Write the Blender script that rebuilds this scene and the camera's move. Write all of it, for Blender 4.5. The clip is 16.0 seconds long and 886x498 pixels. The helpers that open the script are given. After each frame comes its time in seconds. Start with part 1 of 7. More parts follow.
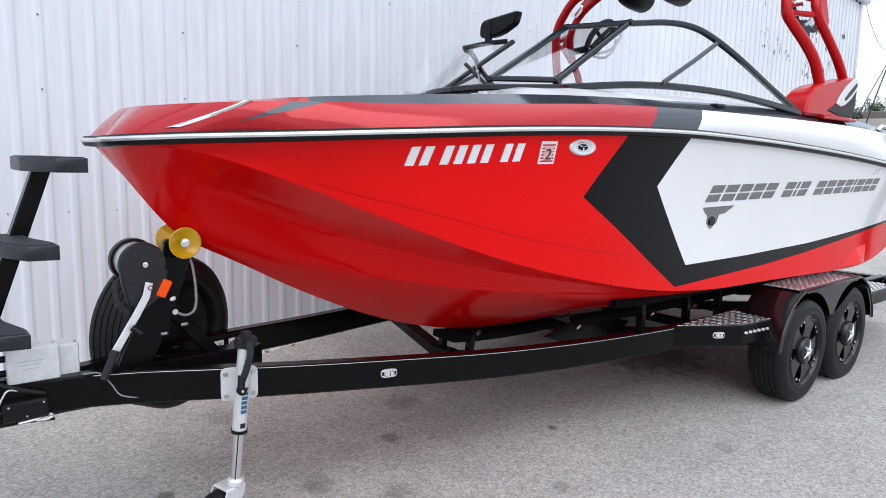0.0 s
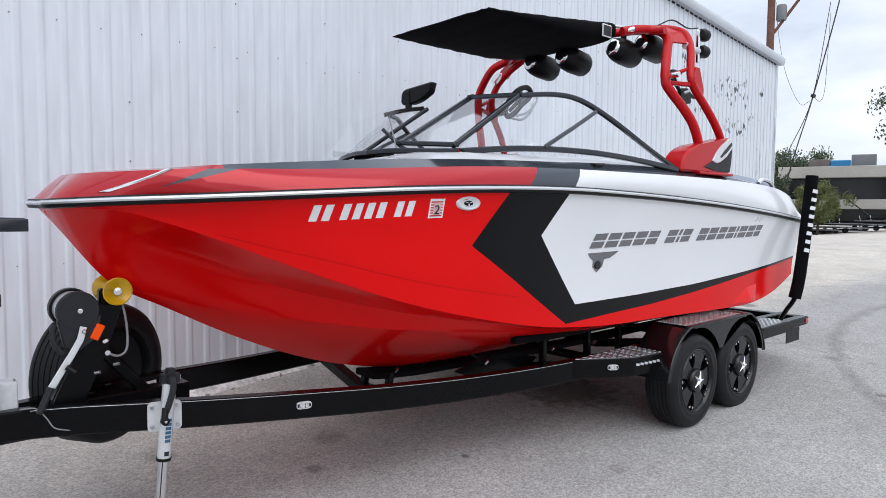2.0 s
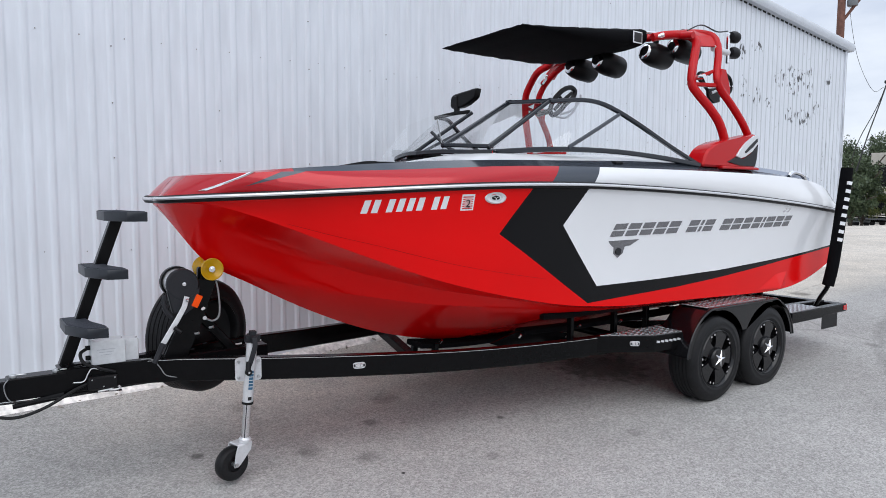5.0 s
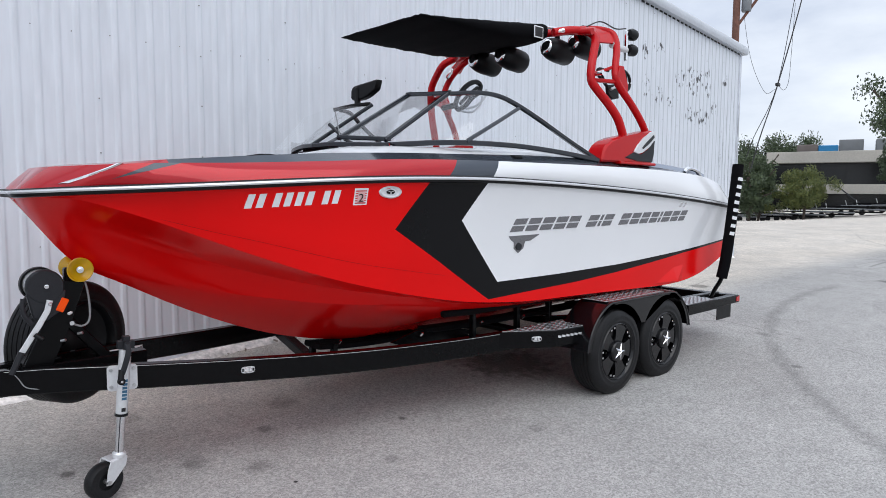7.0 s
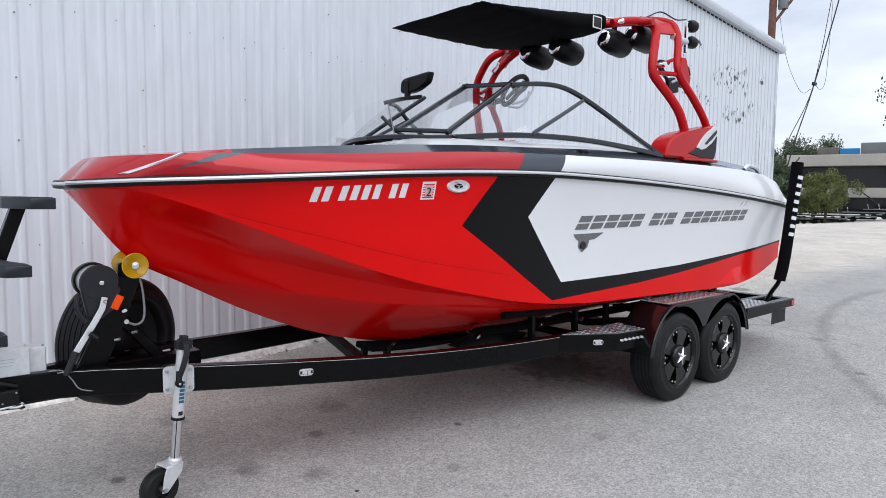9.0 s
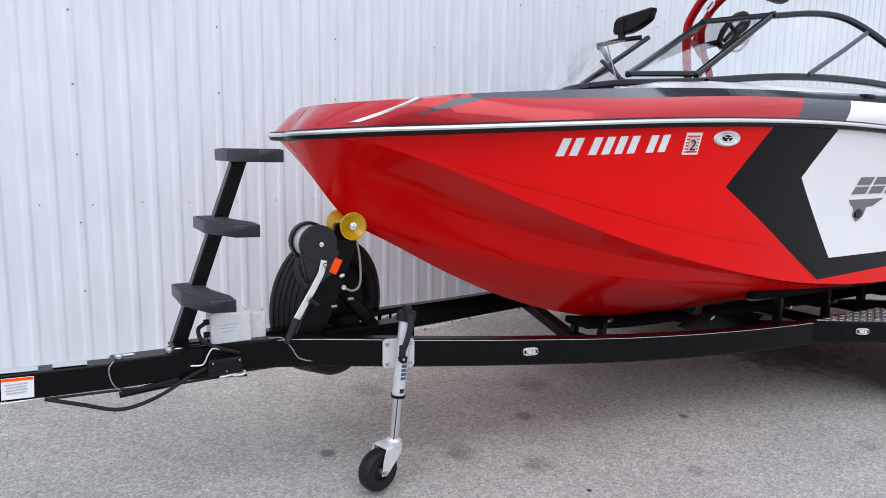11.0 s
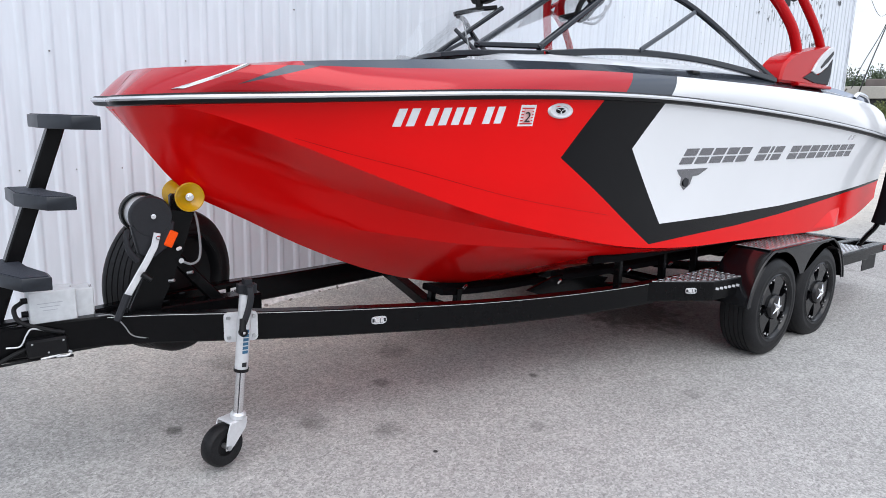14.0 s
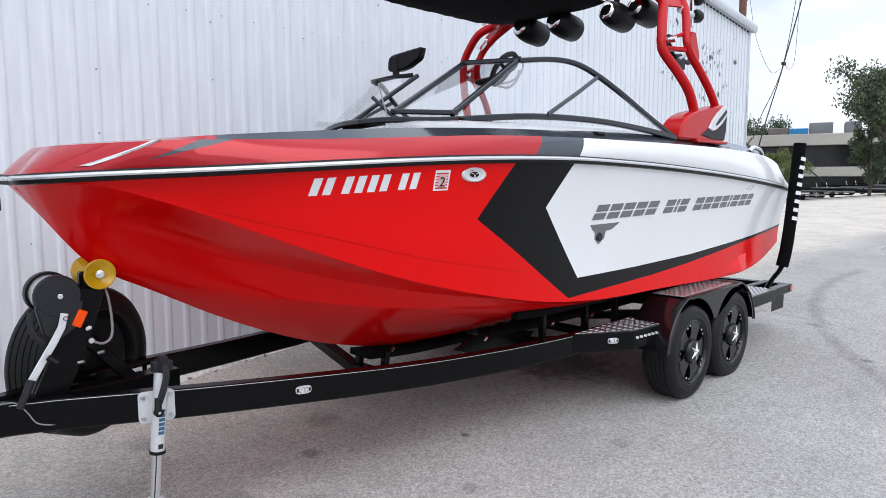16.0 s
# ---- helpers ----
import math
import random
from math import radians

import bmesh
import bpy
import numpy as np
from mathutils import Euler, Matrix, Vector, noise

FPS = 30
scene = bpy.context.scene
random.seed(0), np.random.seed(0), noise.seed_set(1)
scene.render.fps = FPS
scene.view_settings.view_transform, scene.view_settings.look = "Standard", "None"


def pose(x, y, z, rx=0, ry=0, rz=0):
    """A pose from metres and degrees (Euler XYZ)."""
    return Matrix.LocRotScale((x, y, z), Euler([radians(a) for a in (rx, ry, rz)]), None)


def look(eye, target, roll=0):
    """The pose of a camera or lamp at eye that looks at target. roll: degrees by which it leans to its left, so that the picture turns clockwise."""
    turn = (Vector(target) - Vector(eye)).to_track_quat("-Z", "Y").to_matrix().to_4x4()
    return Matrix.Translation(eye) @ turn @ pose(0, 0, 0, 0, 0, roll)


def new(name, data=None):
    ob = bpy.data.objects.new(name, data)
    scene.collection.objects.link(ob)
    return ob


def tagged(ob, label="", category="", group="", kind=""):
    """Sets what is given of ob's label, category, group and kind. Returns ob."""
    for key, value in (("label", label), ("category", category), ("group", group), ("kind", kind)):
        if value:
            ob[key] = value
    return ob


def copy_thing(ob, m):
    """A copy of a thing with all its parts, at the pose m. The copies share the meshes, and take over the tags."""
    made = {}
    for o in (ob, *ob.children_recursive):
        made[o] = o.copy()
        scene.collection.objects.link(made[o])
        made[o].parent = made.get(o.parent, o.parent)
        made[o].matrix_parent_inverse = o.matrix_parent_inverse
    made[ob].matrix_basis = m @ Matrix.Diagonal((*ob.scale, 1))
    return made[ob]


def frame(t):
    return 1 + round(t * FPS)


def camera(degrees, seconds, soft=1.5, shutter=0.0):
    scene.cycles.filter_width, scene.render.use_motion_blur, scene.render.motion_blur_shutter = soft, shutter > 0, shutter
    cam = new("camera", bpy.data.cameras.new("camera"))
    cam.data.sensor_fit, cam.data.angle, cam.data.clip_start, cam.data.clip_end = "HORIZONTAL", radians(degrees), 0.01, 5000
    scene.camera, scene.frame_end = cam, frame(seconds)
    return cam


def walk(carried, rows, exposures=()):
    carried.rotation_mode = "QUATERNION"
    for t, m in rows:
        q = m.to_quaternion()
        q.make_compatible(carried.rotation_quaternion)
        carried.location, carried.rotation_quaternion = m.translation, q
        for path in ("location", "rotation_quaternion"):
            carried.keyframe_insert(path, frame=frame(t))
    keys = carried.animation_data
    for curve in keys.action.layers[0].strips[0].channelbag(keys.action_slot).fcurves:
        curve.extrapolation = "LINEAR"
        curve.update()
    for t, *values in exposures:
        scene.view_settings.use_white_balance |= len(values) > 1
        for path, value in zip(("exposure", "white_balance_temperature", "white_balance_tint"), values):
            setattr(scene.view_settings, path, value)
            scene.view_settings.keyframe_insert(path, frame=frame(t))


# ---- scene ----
cam = camera(67.4, 16.0, soft=0.9)
PATH = [
    (0, (-0.614, -3.108, 1.685), (0.649, -1.582, 1.41), 1.1),
    (0.5, (-0.591, -3.193, 1.713), (0.762, -1.739, 1.476), 1.2),
    (1, (-0.511, -3.392, 1.725), (0.85, -1.938, 1.54), 1.1),
    (1.5, (-0.514, -3.562, 1.731), (0.842, -2.1, 1.579), 0.7),
    (2, (-0.651, -3.696, 1.718), (0.689, -2.216, 1.593), 0.4),
    (2.5, (-0.726, -3.838, 1.727), (0.587, -2.335, 1.597), 0.0),
    (3, (-0.707, -4.006, 1.733), (0.585, -2.484, 1.612), -0.3),
    (3.5, (-0.681, -4.173, 1.731), (0.532, -2.589, 1.6), -0.2),
    (4, (-0.734, -4.276, 1.745), (0.437, -2.661, 1.611), -0.1),
    (4.2, (-0.777, -4.305, 1.756), (0.386, -2.684, 1.614), 0.1),
    (6.3, (-0.921, -4.4, 1.743), (0.275, -2.808, 1.554), -0.0),
    (6.5, (-0.865, -4.39, 1.736), (0.386, -2.84, 1.551), 0.1),
    (7, (-0.661, -4.363, 1.739), (0.685, -2.893, 1.57), 0.3),
    (7.5, (-0.549, -4.349, 1.741), (0.826, -2.906, 1.587), 0.4),
    (8, (-0.551, -4.301, 1.722), (0.825, -2.858, 1.568), 0.4),
    (8.5, (-0.632, -4.19, 1.709), (0.718, -2.723, 1.552), 0.5),
    (9, (-0.772, -3.973, 1.69), (0.548, -2.48, 1.527), 0.6),
    (9.5, (-0.82, -3.76, 1.671), (0.435, -2.217, 1.456), 0.9),
    (10, (-0.809, -3.521, 1.647), (0.307, -1.878, 1.413), 0.7),
    (10.2, (-0.821, -3.433, 1.643), (0.284, -1.783, 1.408), 0.8),
    (12.3, (-1.066, -3.076, 1.659), (-0.231, -1.301, 1.274), 0.4),
    (12.5, (-1.042, -3.087, 1.663), (-0.175, -1.327, 1.273), 0.6),
    (13, (-0.943, -3.154, 1.666), (0.104, -1.495, 1.276), 1.4),
    (13.5, (-0.81, -3.257, 1.679), (0.289, -1.633, 1.288), 1.2),
    (14, (-0.721, -3.344, 1.673), (0.535, -1.834, 1.296), 1.6),
    (14.5, (-0.675, -3.403, 1.673), (0.677, -1.973, 1.314), 1.0),
    (15, (-0.673, -3.416, 1.68), (0.693, -1.995, 1.34), -0.2),
    (15.5, (-0.675, -3.415, 1.681), (0.713, -2.011, 1.362), -0.5),
    (16, (-0.681, -3.418, 1.72), (0.73, -2.017, 1.51), -0.2),
]
walk(cam, [(t, look(eye, target, roll)) for t, eye, target, roll in PATH],
     exposures=[(0, 0.36), (1.0, 0.08), (2.0, 0.11), (3.5, 0.07), (8.0, 0.01), (9.0, 0.08), (10.0, 0.26), (12.5, 0.28), (14.5, 0.38), (15.5, 0.38), (16.0, 0.26)])

# ---------------------------------------------------------------- world, sun, exposure
SUN_EL, SUN_AZ = 50.0, 205.0
world = bpy.data.worlds.new("overcast_sky")
scene.world = world
world.use_nodes = True
wn, wl = world.node_tree.nodes, world.node_tree.links
wn.clear()
w_out = wn.new("ShaderNodeOutputWorld")
w_bg = wn.new("ShaderNodeBackground")
w_sky = wn.new("ShaderNodeTexSky")
w_sky.sky_type = "NISHITA"
w_sky.sun_disc = False
w_sky.sun_elevation = radians(SUN_EL)
w_sky.sun_rotation = radians(SUN_AZ)
w_co = wn.new("ShaderNodeTexCoord")
w_map = wn.new("ShaderNodeMapping")
w_map.inputs["Scale"].default_value = (1.6, 1.6, 4.5)
w_noise = wn.new("ShaderNodeTexNoise")
w_noise.inputs["Scale"].default_value = 1.5
w_noise.inputs["Detail"].default_value = 7
w_noise.inputs["Roughness"].default_value = 0.55
w_ramp = wn.new("ShaderNodeValToRGB")
w_ramp.color_ramp.elements[0].position = 0.36
w_ramp.color_ramp.elements[0].color = (5.7, 6.3, 7.5, 1)
w_ramp.color_ramp.elements[1].position = 0.6
w_ramp.color_ramp.elements[1].color = (8.5, 9.0, 9.8, 1)
w_mix = wn.new("ShaderNodeMixRGB")
w_mix.inputs["Fac"].default_value = 0.88
wl.new(w_co.outputs["Generated"], w_map.inputs["Vector"])
wl.new(w_map.outputs["Vector"], w_noise.inputs["Vector"])
wl.new(w_noise.outputs["Fac"], w_ramp.inputs["Fac"])
wl.new(w_sky.outputs["Color"], w_mix.inputs["Color1"])
wl.new(w_ramp.outputs["Color"], w_mix.inputs["Color2"])
# an overcast sky is brighter overhead than at the horizon
w_sep = wn.new("ShaderNodeSeparateXYZ")
w_up = wn.new("ShaderNodeMapRange")
w_up.inputs["From Min"].default_value = 0.2
w_up.inputs["From Max"].default_value = 1.0
w_up.inputs["To Min"].default_value = 1.0
w_up.inputs["To Max"].default_value = 1.55
w_gain = wn.new("ShaderNodeVectorMath")
w_gain.operation = "SCALE"
wl.new(w_co.outputs["Generated"], w_sep.inputs[0])
wl.new(w_sep.outputs["Z"], w_up.inputs["Value"])
wl.new(w_mix.outputs["Color"], w_gain.inputs[0])
wl.new(w_up.outputs["Result"], w_gain.inputs["Scale"])
wl.new(w_gain.outputs[0], w_bg.inputs["Color"])
w_bg.inputs["Strength"].default_value = 0.117
wl.new(w_bg.outputs["Background"], w_out.inputs["Surface"])
sun = new("sun", bpy.data.lights.new("sun", "SUN"))
sun.data.energy = 1.1
sun.data.angle = radians(60)
sun.data.color = (1.0, 0.98, 0.96)
sun.matrix_world = look((-2.72, -5.83, 7.66), (0, 0, 0))


# ---------------------------------------------------------------- materials
def mat(name, colour, rough=0.5, metal=0.0, coat=0.0, grain=0.0, grain_scale=40.0, blotch=0.0, blotch_scale=3.0,
        bump=0.0, bump_scale=80.0, rough_var=0.0, tint=None, spec=0.5):
    """A painted or plain surface with variation at two scales and fine relief, in metres."""
    m = bpy.data.materials.new(name)
    m.use_nodes = True
    n, l = m.node_tree.nodes, m.node_tree.links
    b = n["Principled BSDF"]
    b.inputs["Base Color"].default_value = (*colour, 1)
    b.inputs["Roughness"].default_value = rough
    b.inputs["Metallic"].default_value = metal
    b.inputs["Coat Weight"].default_value = coat
    b.inputs["Coat Roughness"].default_value = 0.04
    b.inputs["Specular IOR Level"].default_value = spec
    co = n.new("ShaderNodeTexCoord")
    col = None
    if grain or blotch:
        base = n.new("ShaderNodeRGB")
        base.outputs[0].default_value = (*colour, 1)
        col = base.outputs[0]
        for amount, size in ((grain, grain_scale), (blotch, blotch_scale)):
            if not amount:
                continue
            t = n.new("ShaderNodeTexNoise")
            t.inputs["Scale"].default_value = size
            t.inputs["Detail"].default_value = 6
            l.new(co.outputs["Object"], t.inputs["Vector"])
            r = n.new("ShaderNodeMapRange")
            r.inputs["From Min"].default_value = 0.3
            r.inputs["From Max"].default_value = 0.7
            r.inputs["To Min"].default_value = 1 - amount
            r.inputs["To Max"].default_value = 1 + amount
            l.new(t.outputs["Fac"], r.inputs["Value"])
            x = n.new("ShaderNodeVectorMath")
            x.operation = "SCALE"
            l.new(col, x.inputs[0])
            l.new(r.outputs["Result"], x.inputs["Scale"])
            col = x.outputs[0]
        l.new(col, b.inputs["Base Color"])
    if rough_var:
        t = n.new("ShaderNodeTexNoise")
        t.inputs["Scale"].default_value = 9
        t.inputs["Detail"].default_value = 5
        l.new(co.outputs["Object"], t.inputs["Vector"])
        r = n.new("ShaderNodeMapRange")
        r.inputs["To Min"].default_value = max(0.0, rough - rough_var)
        r.inputs["To Max"].default_value = rough + rough_var
        l.new(t.outputs["Fac"], r.inputs["Value"])
        l.new(r.outputs["Result"], b.inputs["Roughness"])
    if bump:
        t = n.new("ShaderNodeTexNoise")
        t.inputs["Scale"].default_value = bump_scale
        t.inputs["Detail"].default_value = 4
        l.new(co.outputs["Object"], t.inputs["Vector"])
        p = n.new("ShaderNodeBump")
        p.inputs["Strength"].default_value = bump
        p.inputs["Distance"].default_value = 0.004
        l.new(t.outputs["Fac"], p.inputs["Height"])
        l.new(p.outputs["Normal"], b.inputs["Normal"])
    return m


def glass_mat(name, colour, alpha):
    """Thin clear sheet: mostly see-through, with a mirror-like gloss on top."""
    m = bpy.data.materials.new(name)
    m.use_nodes = True
    n, l = m.node_tree.nodes, m.node_tree.links
    n.clear()
    out = n.new("ShaderNodeOutputMaterial")
    tr = n.new("ShaderNodeBsdfTransparent")
    tr.inputs["Color"].default_value = (*colour, 1)
    gl = n.new("ShaderNodeBsdfGlossy")
    gl.inputs["Roughness"].default_value = 0.03
    lw = n.new("ShaderNodeLayerWeight")
    lw.inputs["Blend"].default_value = 0.3
    fr = n.new("ShaderNodeMapRange")
    fr.inputs["To Min"].default_value = 0.06
    fr.inputs["To Max"].default_value = alpha
    l.new(lw.outputs["Facing"], fr.inputs["Value"])
    mx = n.new("ShaderNodeMixShader")
    l.new(fr.outputs["Result"], mx.inputs["Fac"])
    l.new(tr.outputs[0], mx.inputs[1])
    l.new(gl.outputs[0], mx.inputs[2])
    l.new(mx.outputs[0], out.inputs["Surface"])
    return m


RED = mat("red_metallic_gelcoat", (0.76, 0.0025, 0.003), 0.17, metal=0.1, blotch=0.03, blotch_scale=2.0, rough_var=0.02, spec=0.2)
RED_DECK = mat("red_metalflake_gelcoat", (0.42, 0.005, 0.012), 0.14, metal=0.22, grain=0.1, grain_scale=600, rough_var=0.04, spec=0.45, coat=0.3)
RED_DARK = mat("dark_red_crease_shade", (0.2, 0.002, 0.003), 0.5, grain=0.05, spec=0.1)
RED_TOWER = mat("red_powder_coat", (0.45, 0.004, 0.007), 0.25, grain=0.04, grain_scale=200, spec=0.25)
WHITE = mat("white_gelcoat", (0.81, 0.82, 0.84), 0.16, coat=0.5, blotch=0.015, blotch_scale=1.5, rough_var=0.03)
BLACK_GEL = mat("satin_black_vinyl", (0.005, 0.005, 0.006), 0.24, blotch=0.1, rough_var=0.06, spec=0.18)
GREY_DECK = mat("dark_grey_metallic_gelcoat", (0.055, 0.065, 0.082), 0.12, metal=0.35, grain=0.12, grain_scale=500, spec=0.45, coat=0.35)
SKY_SHEEN_DECK = mat("grey_gelcoat_with_sky_sheen", (0.26, 0.3, 0.38), 0.15, grain=0.08, grain_scale=300, spec=0.5, coat=0.4)
CHROME = mat("polished_steel", (0.82, 0.82, 0.84), 0.12, metal=1.0, rough_var=0.05)
MARK = mat("dull_chrome_lettering", (0.3, 0.3, 0.32), 0.25, metal=1.0, rough_var=0.08)
TRIM = mat("bright_trim", (0.7, 0.71, 0.73), 0.22, metal=0.55, rough_var=0.05)
ZINC = mat("galvanised_steel", (0.55, 0.56, 0.57), 0.38, metal=0.9, grain=0.12, grain_scale=60, rough_var=0.12)
SILVER = mat("silver_paint", (0.66, 0.67, 0.69), 0.36, metal=0.35, grain=0.06, grain_scale=50, rough_var=0.08)
BLACK_PAINT = mat("black_trailer_paint", (0.004, 0.004, 0.0045), 0.22, grain=0.15, grain_scale=30, rough_var=0.07, spec=0.13)
BLACK_FRAME = mat("black_anodised_frame", (0.014, 0.017, 0.024), 0.2, rough_var=0.05, spec=0.5)
RUBBER = mat("black_rubber", (0.011, 0.011, 0.012), 0.5, grain=0.25, grain_scale=70, blotch=0.25, blotch_scale=8, bump=0.2, bump_scale=220, spec=0.2)
BLACK_PLASTIC = mat("black_plastic", (0.007, 0.007, 0.008), 0.4, grain=0.15, grain_scale=90, rough_var=0.1, bump=0.1, bump_scale=300, spec=0.2)
GREY_PLASTIC = mat("dark_grey_plastic", (0.02, 0.021, 0.025), 0.5, grain=0.1, grain_scale=90, bump=0.1, bump_scale=300, spec=0.25)
CANVAS = mat("black_canvas", (0.004, 0.004, 0.005), 0.9, grain=0.3, grain_scale=300, blotch=0.25, blotch_scale=6, bump=0.6, bump_scale=60, spec=0.08)
CARPET = mat("black_bunk_carpet", (0.005, 0.005, 0.006), 0.95, grain=0.3, grain_scale=200, bump=0.8, bump_scale=400, spec=0.1)
GREY_BRACE = mat("grey_anodised_brace", (0.045, 0.052, 0.066), 0.3, rough_var=0.06)
GREY_CABLE = mat("grey_sheathed_cable", (0.24, 0.25, 0.26), 0.45, grain=0.1, grain_scale=120)
GLOSS_BLACK = mat("gloss_black_wheel_paint", (0.004, 0.004, 0.005), 0.16, rough_var=0.04, spec=0.45)
STEP_FRAME = mat("dark_blue_grey_step_paint", (0.014, 0.017, 0.023), 0.35, grain=0.15, grain_scale=40, rough_var=0.08, spec=0.4)
STEP_GREY = mat("dark_grey_non_skid", (0.03, 0.034, 0.045), 0.6, grain=0.2, grain_scale=200, bump=0.5, bump_scale=500, spec=0.2)
YELLOW = mat("amber_polyurethane", (0.88, 0.54, 0.01), 0.15, blotch=0.1, blotch_scale=20)
YELLOW.node_tree.nodes["Principled BSDF"].inputs["Transmission Weight"].default_value = 0.4
ORANGE = mat("orange_reflector", (0.95, 0.085, 0.002), 0.4, grain=0.1, grain_scale=300, spec=0.2)
YELLOW_LABEL = mat("yellow_label", (0.85, 0.65, 0.02), 0.5, grain=0.04)
WHITE_LABEL = mat("white_label", (0.75, 0.76, 0.78), 0.5, grain=0.04)
LIGHT_GREY_LABEL = mat("grey_label_print", (0.42, 0.44, 0.48), 0.5, grain=0.04)
BLACK_PRINT = mat("black_print", (0.01, 0.01, 0.012), 0.5)
RED_PRINT = mat("red_print", (0.55, 0.03, 0.03), 0.5, grain=0.1)
PINK_PRINT = mat("pale_red_print", (0.7, 0.42, 0.42), 0.5, grain=0.25, grain_scale=400)
BLUE_PRINT = mat("blue_print", (0.03, 0.11, 0.2), 0.5)
BOX_WHITE = mat("white_painted_box", (0.62, 0.64, 0.66), 0.4, grain=0.05, blotch=0.06, blotch_scale=10)
LENS_RED = mat("red_lamp_lens", (0.5, 0.015, 0.015), 0.15, coat=0.5)
LENS_CLEAR = mat("clear_lamp_lens", (0.75, 0.75, 0.76), 0.1, metal=0.5, coat=0.5, grain=0.2, grain_scale=150)
PANE = glass_mat("clear_windscreen", (0.985, 0.99, 0.99), 0.34)
DARK_GLASS = mat("dark_window_glass", (0.008, 0.009, 0.011), 0.25)
CONCRETE_PANEL = mat("beige_concrete", (0.42, 0.40, 0.36), 0.85, grain=0.08, grain_scale=8, blotch=0.08, blotch_scale=0.4)
BARK = mat("bark", (0.07, 0.055, 0.045), 0.9, grain=0.3, grain_scale=12, bump=0.8, bump_scale=25)
WOOD_POLE = mat("red_brown_timber", (0.16, 0.075, 0.055), 0.9, grain=0.25, grain_scale=20, blotch=0.15)
CABLE = mat("dark_cable", (0.02, 0.02, 0.022), 0.6, grain=0.1)
UNIT_BROWN = mat("brown_grey_sheet_metal", (0.15, 0.125, 0.115), 0.6, blotch=0.15, blotch_scale=1)
HVAC = mat("grey_sheet_metal", (0.17, 0.18, 0.19), 0.5, blotch=0.12, blotch_scale=1)
BLUE_TARP = mat("blue_tarpaulin", (0.02, 0.2, 0.42), 0.6, blotch=0.1, blotch_scale=1)


def leaf_mat(name, a, b):
    m = bpy.data.materials.new(name)
    m.use_nodes = True
    n, l = m.node_tree.nodes, m.node_tree.links
    p = n["Principled BSDF"]
    p.inputs["Roughness"].default_value = 0.55
    g = n.new("ShaderNodeNewGeometry")
    r = n.new("ShaderNodeValToRGB")
    r.color_ramp.elements[0].color = (*a, 1)
    r.color_ramp.elements[1].color = (*b, 1)
    l.new(g.outputs["Random Per Island"], r.inputs["Fac"])
    l.new(r.outputs["Color"], p.inputs["Base Color"])
    return m


LEAF_DARK = leaf_mat("dark_green_leaves", (0.035, 0.055, 0.028), (0.085, 0.12, 0.055))
LEAF_LIGHT = leaf_mat("yellow_green_leaves", (0.06, 0.09, 0.03), (0.2, 0.22, 0.06))


# clumps of flaked paint high on the wall: place along it, height, half width, half height
FLAKES = [(9.7, 4.18, 0.1, 0.17), (10.15, 4.27, 0.2, 0.14), (10.93, 3.85, 0.2, 0.17), (11.38, 3.83, 0.28, 0.32), (11.65, 3.93, 0.25, 0.16), (11.97, 3.86, 0.16, 0.32), (10.17, 3.47, 0.16, 0.17),
          (10.59, 3.42, 0.14, 0.13), (11.3, 3.22, 0.16, 0.17), (11.79, 3.22, 0.35, 0.16), (12.27, 3.42, 0.17, 0.14), (12.69, 4.02, 0.15, 0.13), (9.75, 3.6, 0.14, 0.2)]


